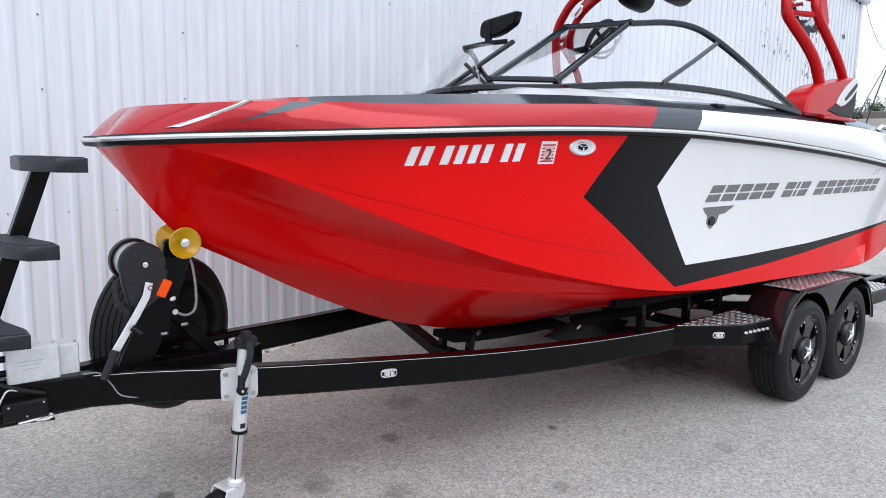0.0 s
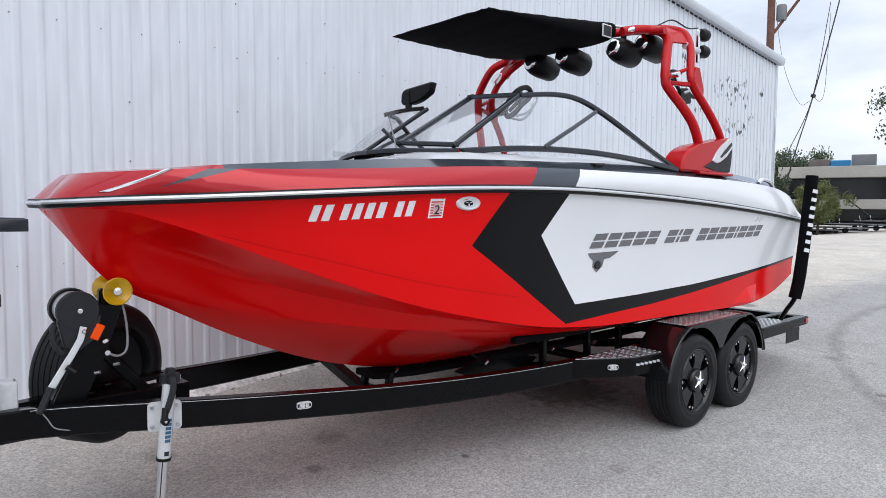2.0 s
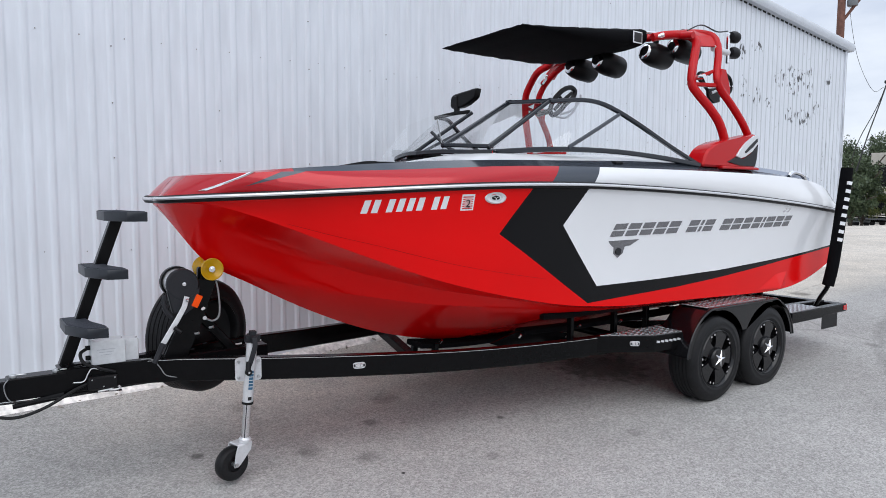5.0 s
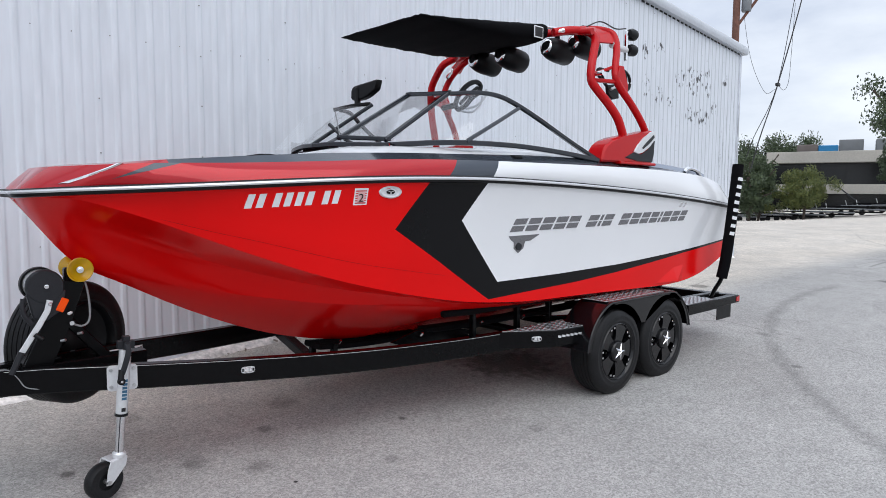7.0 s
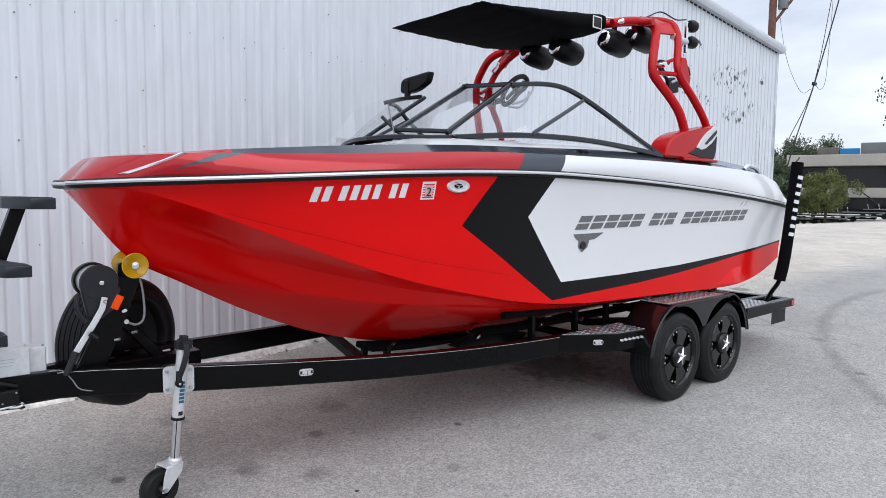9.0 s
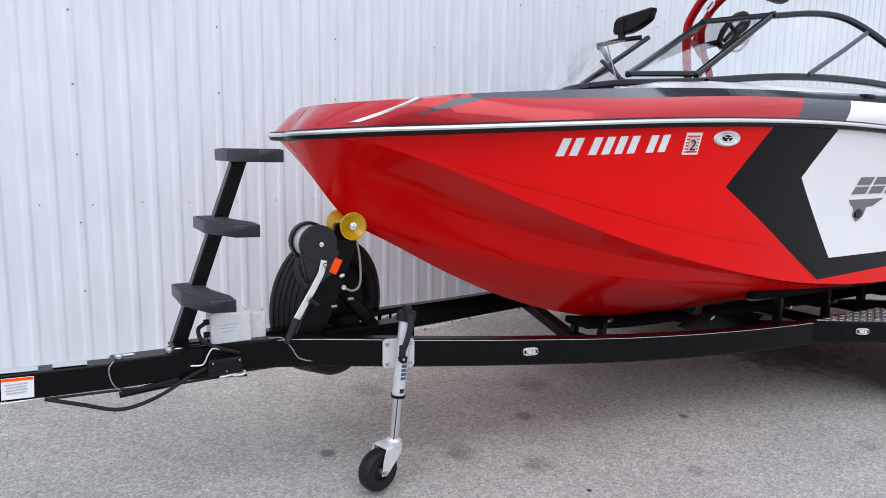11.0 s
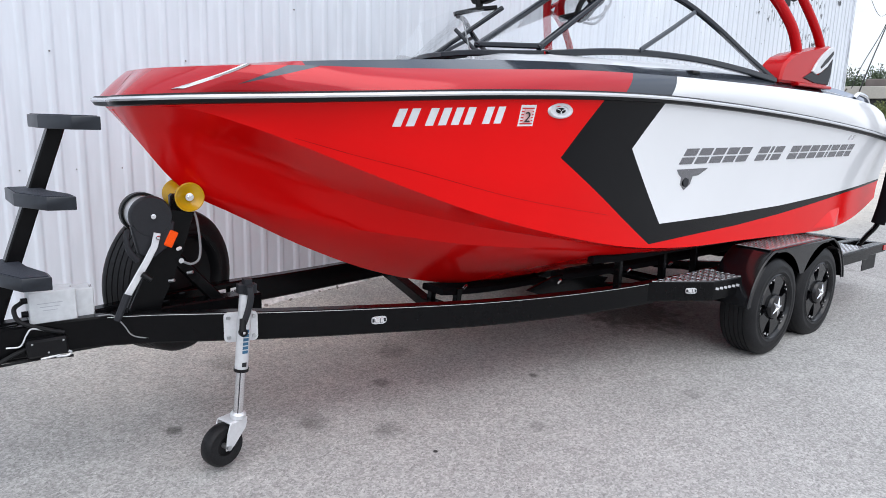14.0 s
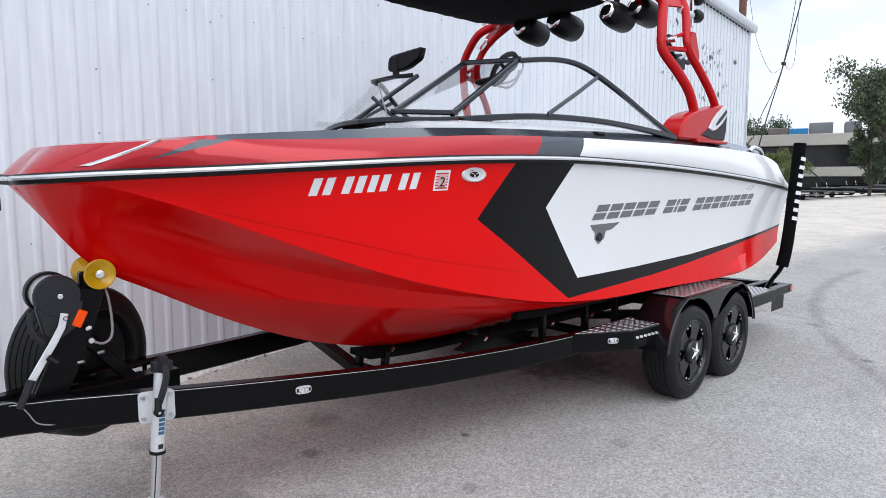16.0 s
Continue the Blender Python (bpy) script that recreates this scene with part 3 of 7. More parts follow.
def wall_panel(x0, x1, wide):
    """One sheet of six rounded ribs up to the sloping rake; the last rib laps the next sheet."""
    line, top = [], []
    for k in range(6):
        c = k * RIB
        line += [(c - 0.036, 0.0), (c - 0.031, -0.0008), (c - 0.025, -0.0035), (c - 0.015, -0.011), (c - 0.011, -0.0115), (c + 0.011, -0.0115), (c + 0.015, -0.011), (c + 0.025, -0.0035), (c + 0.031, -0.0008), (c + 0.036, 0.0)]
        line += [(c + 0.04, 0.0), (c + RIB - 0.04, 0.0)]
    line.append((PANEL - 0.034, 0.0006))
    line = [(x0 + px * wide, py) for px, py in line if x0 + px < x1]
    rows = [[(px, WALL_Y + py, z) for px, py in line] for z in (-0.25, 1.2, 2.4, 3.6)]
    rows.append([(px, WALL_Y + py, rake(px) + 0.05) for px, py in line])
    return sheet(rows)


for k in range(-12, 15):
    x0 = lap_x(k)
    if x0 < WALL_X0 or x0 > WALL_END - 0.1:
        continue
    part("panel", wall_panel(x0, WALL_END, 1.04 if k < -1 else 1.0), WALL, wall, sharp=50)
gable = [(WALL_X0, -0.3), (WALL_END - 0.03, -0.3), (WALL_END - 0.03, rake(WALL_END)), (RIDGE_X, rake(RIDGE_X)), (WALL_X0, rake(WALL_X0))]
part("corner_trim", box((0.075, 0.05, rake(WALL_END) + 0.28), Matrix.Translation((WALL_END - 0.03, WALL_Y - 0.003, (rake(WALL_END) - 0.28) / 2)), 0.008, 2), WALL, wall)
part("backing", prism(gable, 0.06, Matrix.Translation((0, WALL_Y + 0.03, 0)) @ SIDE), WALL, wall)
part("end_wall", box((0.06, 20, rake(WALL_END) + 0.3), Matrix.Translation((WALL_END - 0.06, WALL_Y + 10.1, (rake(WALL_END) - 0.3) / 2)), 0), WALL, wall)
# rounded rake trim along the sloping top and the roof behind it
GUTTER = mat("pale_grey_trim", (0.5, 0.53, 0.57), 0.45, grain=0.06, grain_scale=30, blotch=0.08, blotch_scale=1.2)
TRIM_PROF = [(0.1, -0.01), (0.118, 0.03), (0.122, 0.09), (0.112, 0.13), (0.085, 0.16), (0.04, 0.175), (-0.06, 0.178), (-0.06, -0.01)]
for xa, xb in ((RIDGE_X, WALL_END + 0.09), (RIDGE_X, WALL_X0)):
    prof = TRIM_PROF if xb > xa else [(-a, b) for a, b in reversed(TRIM_PROF)]
    part("rake_trim", add_sweep(bmesh.new(), [(x, WALL_Y, rake(x)) for x in (xa, xb)], prof), GUTTER, wall, "pale grey rounded rake trim")
    part("roof", sheet([[(x, y, rake(x) + 0.17) for x in (xa, xb)] for y in (WALL_Y - 0.02, WALL_Y + 20)]), HVAC, wall)
bm = bmesh.new()
for k in range(-60, 84):
    x = LAP + k * RIB + RIB / 2
    if WALL_X0 < x < WALL_END - 0.1:
        add_box(bm, (0.085, 0.012, 0.03), Matrix.Translation((x, WALL_Y - 0.008, rake(x) - 0.02)) @ Euler((0, radians(5.4 if x > RIDGE_X else -5.4), 0)).to_matrix().to_4x4(), 0)
part("rib_closure", bm, BLACK_PLASTIC, wall)
# screw heads: a line down every lap, and a row at every girt beside each second rib
SCREW = mat("weathered_screw", (0.2, 0.19, 0.19), 0.7, grain=0.3, grain_scale=100)
bm = bmesh.new()
for k in range(-12, 14):
    for j in range(10):
        z = 0.69 + 0.46 * j
        x = lap_x(k)
        if random.random() < 0.85 and z < rake(x) - 0.1:
            add_box(bm, (0.011, 0.008, 0.011), Matrix.Translation((x + random.uniform(-0.004, 0.004), WALL_Y - 0.0155, z + random.uniform(-0.01, 0.01))), 0.002)
for k in range(-36, 41):
    for z in (1.28, 3.06):
        x = lap_x(0) + (2 * k + 0.72) * RIB * (1.04 if k < -3 else 1.0)
        if WALL_X0 < x < WALL_END - 0.1:
            add_box(bm, (0.009, 0.006, 0.009), Matrix.Translation((x, WALL_Y - 0.003, z + random.uniform(-0.006, 0.006))), 0.002)
part("screw", bm, SCREW, wall, "small weathered screw heads")
# rubble and dirt along the foot of the wall
bm = bmesh.new()
for k in range(420):
    x = random.uniform(-4, 13)
    s = random.uniform(0.006, 0.03)
    y = WALL_Y - abs(random.gauss(0.03, 0.05)) - 0.02
    add_box(bm, (s * 1.6, s, s * 0.6), Matrix.Translation((x, y, gz(x, y) + s * 0.2)) @ Euler((random.uniform(-.4, .4), random.uniform(-.4, .4), random.uniform(0, 3))).to_matrix().to_4x4(), 0)
GRIT = mat("brown_grit", (0.3, 0.27, 0.24), 0.95, grain=0.3, grain_scale=30)
CHALK = mat("crumbling_pale_concrete", (0.74, 0.71, 0.68), 0.95, grain=0.3, grain_scale=22, blotch=0.3, blotch_scale=4)
tagged(part("rubble", bm, GRIT, None, smooth=False), "loose grit and leaf litter along the wall foot", "rubble", kind="stuff")
foot = [(x, WALL_Y - 0.03 - 0.03 * math.sin(x * 2.1) * math.sin(x * 0.7), gz(x, WALL_Y) + 0.01) for x in np.arange(-10, 13.4, 0.25)]
tagged(part("wall_kerb", add_sweep(bmesh.new(), foot, [(0.12, -0.05), (0.07, 0.012), (0.0, 0.05), (-0.1, 0.055), (-0.1, -0.05)]), CHALK, None), "low pale crumbling concrete fillet at the wall foot", "kerb", kind="structure")

# ---------------------------------------------------------------- boat
boat = thing("wakeboard_boat", (3.2, 0, 0.62), "red, white and black wakeboard boat with a folded tower canopy", "boat")

# rail, knuckle, keel and deck lines by station
RAIL = curve_of([(0, 0.085, 0, 1.722), (0.14, 0.07, -0.2, 1.724), (0.32, 0.255, -0.475, 1.738), (0.6, 0.6, -0.712, 1.756), (1.0, 1.0, -0.892, 1.778), (1.5, 1.5, -1.035, 1.805), (2.0, 2.0, -1.133, 1.823),
                 (2.6, 2.6, -1.2, 1.829), (3.2, 3.2, -1.226, 1.815), (4.0, 4.0, -1.247, 1.782), (5.0, 5.0, -1.262, 1.722), (5.8, 5.8, -1.255, 1.66), (6.4, 6.42, -1.21, 1.605)])
KNUCKLE = eased([(0, 0.08, 0, 1.69), (0.14, 0.085, -0.185, 1.693), (0.32, 0.27, -0.458, 1.706), (0.6, 0.6, -0.612, 1.59), (1.0, 1.0, -0.765, 1.417), (1.5, 1.5, -0.94, 1.222), (2.0, 2.0, -1.02, 1.088),
                 (2.6, 2.6, -1.06, 0.965), (3.2, 3.2, -1.088, 0.912), (4.0, 4.0, -1.11, 0.899), (5.0, 5.0, -1.145, 0.874), (5.4, 5.4, -1.145, 0.868), (5.8, 5.82, -1.135, 0.91), (6.05, 6.1, -1.12, 0.97), (6.4, 6.45, -1.1, 1.075)])
KEEL = eased([(0, 0.078, 0, 1.684), (0.33, 0.325, 0, 1.352), (0.42, 0.42, 0, 1.27), (0.6, 0.6, 0, 1.188), (1.0, 1.0, 0, 0.968), (1.45, 1.45, 0, 0.768), (1.85, 1.85, 0, 0.648), (2.25, 2.25, 0, 0.572),
              (2.9, 2.9, 0, 0.555), (4.0, 4.0, 0, 0.56), (5.0, 5.0, 0, 0.57), (5.7, 5.7, 0, 0.6), (6.4, 6.3, 0, 0.72)])
EDGE = curve_of([(0, 0.185, 0, 1.868), (0.14, 0.2, -0.21, 1.868), (0.32, 0.36, -0.525, 1.876), (0.6, 0.6, -0.675, 1.889), (1.0, 1.0, -0.808, 1.9), (1.5, 1.5, -0.945, 1.923), (2.0, 2.0, -1.06, 1.949),
                 (2.6, 2.6, -1.152, 1.96), (3.2, 3.2, -1.205, 1.961), (4.0, 4.0, -1.235, 1.96), (4.8, 4.8, -1.242, 1.951), (5.4, 5.4, -1.225, 1.932), (5.9, 5.9, -1.195, 1.89), (6.2, 6.2, -1.17, 1.82), (6.4, 6.36, -1.13, 1.74)])
TOPL = curve_of([(0, 0.3, 0, 1.885), (0.14, 0.32, -0.17, 1.886), (0.32, 0.45, -0.46, 1.892), (0.6, 0.64, -0.655, 1.908), (1.0, 1.0, -0.77, 1.936), (1.5, 1.5, -0.86, 1.972), (2.0, 2.0, -0.957, 1.994),
                 (2.6, 2.6, -1.055, 2.006), (3.2, 3.2, -1.11, 2.02), (4.0, 4.0, -1.16, 2.012), (4.8, 4.8, -1.165, 1.985), (5.4, 5.4, -1.14, 1.955), (5.9, 5.9, -1.1, 1.915), (6.2, 6.17, -1.06, 1.85), (6.4, 6.32, -1.02, 1.77)])
STATIONS = [0.02 * k for k in range(30)] + [0.6 + 0.1 * k for k in range(59)]


def hull_side(u, s):
    """From the knuckle (0) up to the rail (1): a soft crease, then a flare."""
    k, r = KNUCKLE(u), RAIL(u)
    crease = 0.022 * max(0.0, min(1.0, (u - 0.5) / 0.5)) * max(0.0, min(1.0, (2.9 - u) / 0.7))
    f = s ** 1.8
    p = k + (r - k) * s
    p[1] = k[1] + (r[1] - k[1]) * f - crease * (s / 0.3 if s < 0.3 else (1 - s) / 0.7)
    return Vector(p)


def chine(u):
    """Where the hollow and the spray chine cross the bottom, as shares of the way from knuckle to keel."""
    at = (0.3, 0.6, 0.8, 1.0, 1.2, 1.4, 1.6, 1.8, 2.0, 2.2, 3.0)
    return (float(np.interp(u, at, (0.34, 0.39, 0.4, 0.39, 0.35, 0.29, 0.23, 0.19, 0.14, 0.1, 0.08))),
            float(np.interp(u, at, (0.97, 0.85, 0.75, 0.63, 0.55, 0.45, 0.38, 0.31, 0.24, 0.18, 0.15))))


def hull_low(u, s):
    """From the knuckle (0) to the keel (1): a hollow flare, a steeper band down to the chine, then the flat bottom."""
    k, l = KNUCKLE(u), KEEL(u)
    p = k + (l - k) * s
    a, c = chine(u)
    run = math.hypot(l[1] - k[1], l[2] - k[2])
    if run < 1e-4:
        return Vector(p)
    deep = 0.27 * a * run * max(0.0, min(1.0, (u - 0.12) / 0.4)) * max(0.0, min(1.0, (3.3 - u) / 1.0))
    b = c - a
    shape = float(np.interp(s, (0, 0.75 * a, a, a + 0.22 * b, a + 0.5 * b, c), (0, 0.75, 0.9, 0.76, 0.48, 0.0))) if s < c else -0.05 * math.sin(math.pi * (s - c) / (1 - c))
    return Vector((p[0], p[1] - (l[2] - k[2]) / run * deep * shape, p[2] + (l[1] - k[1]) / run * deep * shape))


def hull_y(x, z):
    """The port side's y at a given station and height."""
    k, r = KNUCKLE(x), RAIL(x)
    s = min(1.0, max(0.0, (z - k[2]) / (r[2] - k[2])))
    return hull_side(x, s).y


S = [0, 0.1, 0.2, 0.3, 0.36, 0.44, 0.52, 0.6, 0.68, 0.76, 0.84, 0.92, 1.0]
side = sheet([[hull_side(u, s) for s in S] for u in STATIONS])
CHEV = [(2.205, 1.86), (1.95, 1.505), (2.803, 0.97), (3.24, 0.992), (3.81, 1.017), (4.37, 1.057), (4.82, 1.1), (5.47, 1.165), (6.5, 1.245), (6.5, 2.0), (2.3, 2.0)]
PALE = [(2.69, 1.86), (2.477, 1.552), (2.886, 1.092), (3.58, 1.101), (4.37, 1.124), (5.35, 1.184), (6.5, 1.262), (6.5, 2.0), (2.7, 2.0)]
cut_regions(side, [(CHEV, 1), (PALE, 2)])
mirrored(side)
part("hull_side", side, [RED, BLACK_GEL, WHITE], boat, "red hull sides with a black chevron and white panel")
def low_row(u):
    a, c = chine(u)
    cuts = [a * f for f in (0, 0.25, 0.5, 0.75, 1.0)] + [a + (c - a) * f for f in (0.22, 0.5, 0.75, 1.0)] + [c + (1 - c) * f / 6 for f in range(1, 7)]
    return [hull_low(u, v) for v in cuts]


low = sheet([low_row(u) for u in STATIONS])
part("hull_bottom", mirrored(low), RED, boat, "glossy red hull bottom", sharp=19)
tr = sheet([[hull_side(6.4, s) for s in S], [Vector((hull_side(6.4, s).x, 0, hull_side(6.4, s).z)) for s in S]])
part("transom", mirrored(tr), RED, boat)

dk = sheet([[Vector(RAIL(u) + (0, 0.012, 0.022)) * (1 - s) + Vector(EDGE(u)) * s + Vector((0, -0.012 * math.sin(math.pi * s), 0.004 * math.sin(math.pi * s))) for s in (0, 0.15, 0.35, 0.6, 0.85, 1.0)] for u in STATIONS])
SPEAR = [(0.418, 1.8), (0.67, 1.915), (0.74, 1.892)]
GREYZ = [(2.30, 1.82), (2.46, 2.0), (6.6, 2.05), (6.6, 1.5), (3, 1.5)]
WHZ = [(2.69, 1.82), (2.81, 2.0), (6.6, 2.05), (6.6, 1.5), (3, 1.5)]
cut_regions(dk, [(SPEAR, 1), (GREYZ, 1), (WHZ, 2)])
part("deck_side", mirrored(dk), [RED_DECK, GREY_DECK, WHITE], boat, "red deck side that turns grey, then white aft")
top = sheet([[Vector(EDGE(u)) * (1 - s) + Vector(TOPL(u)) * s for s in (0, 0.5, 1)] for u in STATIONS])
cut_regions(top, [([(0.68, 1.0), (0.68, 3), (6.6, 3), (6.6, 1.0)], 1)])
part("deck_band", mirrored(top), [RED_DECK, GREY_DECK, WHITE], boat, "dark grey band along the deck edge")


def crown(u, s):
    """Deck from its upper edge in to the cockpit coaming."""
    t = Vector(TOPL(u))
    inner = max(0.0, -t.y - (0.42 if u > 1.0 else 0.42 * u))
    w = 0.22 if u > 2.0 else 0.3
    y = t.y + w * s * min(1.0, u / 0.6) if u > 0.6 else t.y * (1 - s)
    rise = 0.055 if 1.9 < u < 4.2 else (0.03 if u >= 4.2 else -0.05 + 0.105 * max(0.0, min(1.0, (u - 1.1) / 0.8)))
    return Vector((t.x, y, t.z + rise * math.sin(s * math.pi / 2)))


cr_ = sheet([[crown(u, s / 4) for s in range(5)] for u in STATIONS])
cut_regions(cr_, [([(-1, 1), (-1, 3), (1.4, 3), (1.4, 1)], 1)])
part("deck_crown", mirrored(cr_), [WHITE, RED_DECK], boat, "white deck crown under the windscreen")
ck = sheet([[crown(u, 1.0), Vector((crown(u, 1.0).x, crown(u, 1.0).y * 0.96, 1.35)), Vector((crown(u, 1.0).x, 0, 1.3))] for u in STATIONS if u > 1.6])
part("cockpit_liner", mirrored(ck), GREY_PLASTIC, boat)
part("stern_deck", box((0.9, 2.0, 0.05), Matrix.Translation((5.7, 0, 1.88)), 0.02), WHITE, boat)

# rub rail: black rubber with a bright steel insert
path = [Vector(RAIL(u)) for u in STATIONS]
half = lambda prof: mirrored(add_sweep(bmesh.new(), path, prof))
part("rub_rail", half([(-0.012, -0.024), (0.02, -0.021), (0.028, -0.008), (0.028, 0.012), (0.018, 0.022), (-0.012, 0.024)]), BLACK_PLASTIC, boat, "black rubber rub rail")
part("rail_insert", half([(0.024, -0.006), (0.034, -0.004), (0.037, 0.004), (0.034, 0.012), (0.024, 0.015)]), TRIM, boat, "polished steel strip")


def on_hull(poly, lift, thick):
    """A thin plate on the port side from a side-view outline."""
    bm = bmesh.new()
    outer = [bm.verts.new((x, hull_y(x, z) - lift - thick, z)) for x, z in poly]
    inner = [bm.verts.new((x, hull_y(x, z) - lift + 0.004, z)) for x, z in poly]
    bm.faces.new(outer)
    for k in range(len(poly)):
        bm.faces.new((outer[k], outer[(k + 1) % len(poly)], inner[(k + 1) % len(poly)], inner[k]))
    return bm


def slanted(x, z, w, h, lean, rise=0.0):
    return [(x, z), (x + w, z + rise * w), (x + w + lean, z + rise * w + h), (x + lean, z + h)]


# fine moulded crease from the bow down to the chevron, its shade coloured in
crease_line = smooth_path([(0.643, 0, 1.589), (0.897, 0, 1.514), (1.151, 0, 1.448), (1.408, 0, 1.376), (1.709, 0, 1.3), (2.074, 0, 1.23), (2.38, 0, 1.178)])
part("moulded_line", add_sweep(bmesh.new(), [(p.x, hull_y(p.x, p.z) + 0.0005, p.z) for p in crease_line], circle(0.0011, 6)), RED_DARK, boat, "thin moulded crease, its shade in dark red")
# moulded trim-tab pocket low on the quarter
for sgn in (1, -1):
    pk = bmesh.new()
    pa, pb, pc, pd, pe = (pk.verts.new((x, (hull_y(x, z) - out) * sgn, z)) for x, z, out in ((5.0, 0.9, 0.001), (5.3, 1.03, 0.001), (5.34, 0.9, 0.04), (5.5, 1.045, 0.001), (5.46, 0.9, 0.02)))
    for f in ((pa, pb, pc), (pb, pd, pc), (pd, pe, pc), (pa, pc, pe)):
        pk.faces.new(f)
    part("trim_pocket", pk, RED, boat, smooth=False)
# registration mark as plain white bars
xs = [1.035, 1.093, 1.178, 1.238, 1.298, 1.358, 1.452, 1.512]
for x in xs:
    part("registration_bar", on_hull(slanted(x + 0.003, 1.643 + (x - 1.03) * 0.055, 0.036, 0.08, 0.014, 0.05), 0.0, 0.0025), WHITE_LABEL, boat, "white bar of the registration mark", smooth=False)
sticker = part("sticker", on_hull(slanted(1.648, 1.66, 0.086, 0.102, 0.002, 0.03), 0.0, 0.002), WHITE_LABEL, boat, "white and red square sticker", smooth=False)
for k in range(6):
    part("sticker_print", on_hull(slanted(1.656, 1.669 + 0.0145 * k, 0.07, 0.0075, 0.0, 0.03), 0.0025, 0.001), RED_PRINT, sticker, smooth=False)
part("sticker_mark", on_hull(slanted(1.67, 1.679, 0.044, 0.064, 0.002, 0.03), 0.004, 0.001), PINK_PRINT, sticker, smooth=False)
digit = bpy.data.curves.new("digit", "FONT")
digit.body, digit.size, digit.extrude, digit.align_x = "2", 0.072, 0.0006, "CENTER"
dob = bpy.data.objects.new("digit", digit)
dme = bpy.data.meshes.new_from_object(dob)
dbm = bmesh.new()
dbm.from_mesh(dme)
dbm.transform(Matrix.Translation((1.692, hull_y(1.692, 1.682) - 0.008, 1.682)) @ Euler((radians(106), 0, radians(-13))).to_matrix().to_4x4())
bpy.data.objects.remove(dob)
bpy.data.curves.remove(digit)
bpy.data.meshes.remove(dme)
part("sticker_digit", dbm, BLACK_PRINT, sticker, "black digit 2", smooth=False)
vent_at = Matrix.Translation((1.885, hull_y(1.885, 1.74) - 0.001, 1.742)) @ Euler((radians(90), 0, radians(-12))).to_matrix().to_4x4() @ Matrix.Diagonal((1.22, 0.62, 1, 1))
vent = part("hull_vent", lathe([(0.064, -0.004), (0.064, 0.004), (0.055, 0.011), (0.04, 0.009), (0.036, 0.004), (0, 0.004)], vent_at, 32), SILVER, boat, "oval brushed metal through-hull fitting")
part("vent_hole", lathe([(0.023, 0.003), (0.023, 0.009), (0.018, 0.011), (0.016, 0.007), (0, 0.007)], vent_at, 24), BLACK_PLASTIC, vent)
for k in range(3):
    part("vent_spoke", box((0.02, 0.006, 0.003), vent_at @ Matrix.Rotation(k * math.tau / 3 + 0.5, 4, "Z") @ Matrix.Translation((0.014, 0, 0.011)), 0.001), SILVER, vent)
# wordmark as plain slanted bars in chrome
x = 2.955
for w in [0.144] * 5 + [0] + [0.14, 0.045, 0.134] + [0] + [0.144, 0.14, 0.134, 0.13, 0.045, 0.144, 0.134, 0.12]:
    if not w:
        x += 0.09
        continue
    z = 1.456 + (x - 2.95) * 0.013
    part("wordmark_bar", on_hull(slanted(x, z, w - 0.014, 0.042, 0.02, 0.013), 0.0, 0.004), MARK, boat, "dull chrome slanted bar of the maker's mark", smooth=False)
    part("wordmark_bar", on_hull(slanted(x + 0.025, z + 0.052, w - 0.014, 0.044, 0.02, 0.013), 0.0, 0.004), MARK, boat, "dull chrome slanted bar of the maker's mark", smooth=False)
    x += w + 0.013
em = [(2.95, 1.425), (3.28, 1.43), (3.19, 1.385), (3.13, 1.38), (3.12, 1.33), (3.07, 1.295), (3.02, 1.33), (3.015, 1.375), (2.98, 1.395)]
emblem = part("emblem", on_hull(em, 0.0, 0.004), MARK, boat, "small chrome emblem plate", smooth=False)
part("emblem_disc", lathe([(0.03, 0), (0.03, 0.004), (0, 0.004)], Matrix.Translation((3.068, hull_y(3.07, 1.345) - 0.004, 1.345)) @ Euler((radians(90), 0, 0)).to_matrix().to_4x4(), 20), GREY_PLASTIC, emblem)
for dx in (0, 0.07):
    part("model_mark", on_hull(slanted(5.2 + dx, 1.615, 0.035, 0.04, 0.03), 0.0, 0.003), CHROME, boat, smooth=False)
# navigation light strips on the bow, set into the deck side
def deck_pt(u, k):
    return Vector(RAIL(u) + (0, 0.012, 0.022)) * (1 - k) + Vector(EDGE(u)) * k


for sgn in (1, -1):
    rows = []
    for q in range(9):
        f = q / 8
        u, k = 0.275 + 0.15 * f, 0.12 + 0.86 * f
        p0, p1 = deck_pt(u, k), deck_pt(u + 0.032, k)
        nn = Vector((-0.35, -0.75, 0.55)).normalized()
        rows.append([p0 - nn * 0.01, p0 + nn * 0.01, (p0 + p1) / 2 + nn * 0.013, p1 + nn * 0.01, p1 - nn * 0.01])
    bm = sheet(rows)
    bmesh.ops.scale(bm, vec=(1, sgn, 1), verts=bm.verts[:])
    part("light_strip", bm, CHROME, boat, "bright bow light strip")
# glossy grey strip along the aft deck edge, sky reflection put into its colour
for sgn in (1, -1):
    st_ = sheet([[Vector((TOPL(u)[0], (TOPL(u)[1] + d) * sgn, TOPL(u)[2] + h)) for d, h in ((-0.03, -0.006), (-0.02, 0.03), (0.02, 0.042), (0.08, 0.045))] for u in [4.62 + 0.1 * k for k in range(14)]])
    part("aft_coaming", st_, SKY_SHEEN_DECK, boat, "grey aft deck edge, sky reflection in its pale colour")
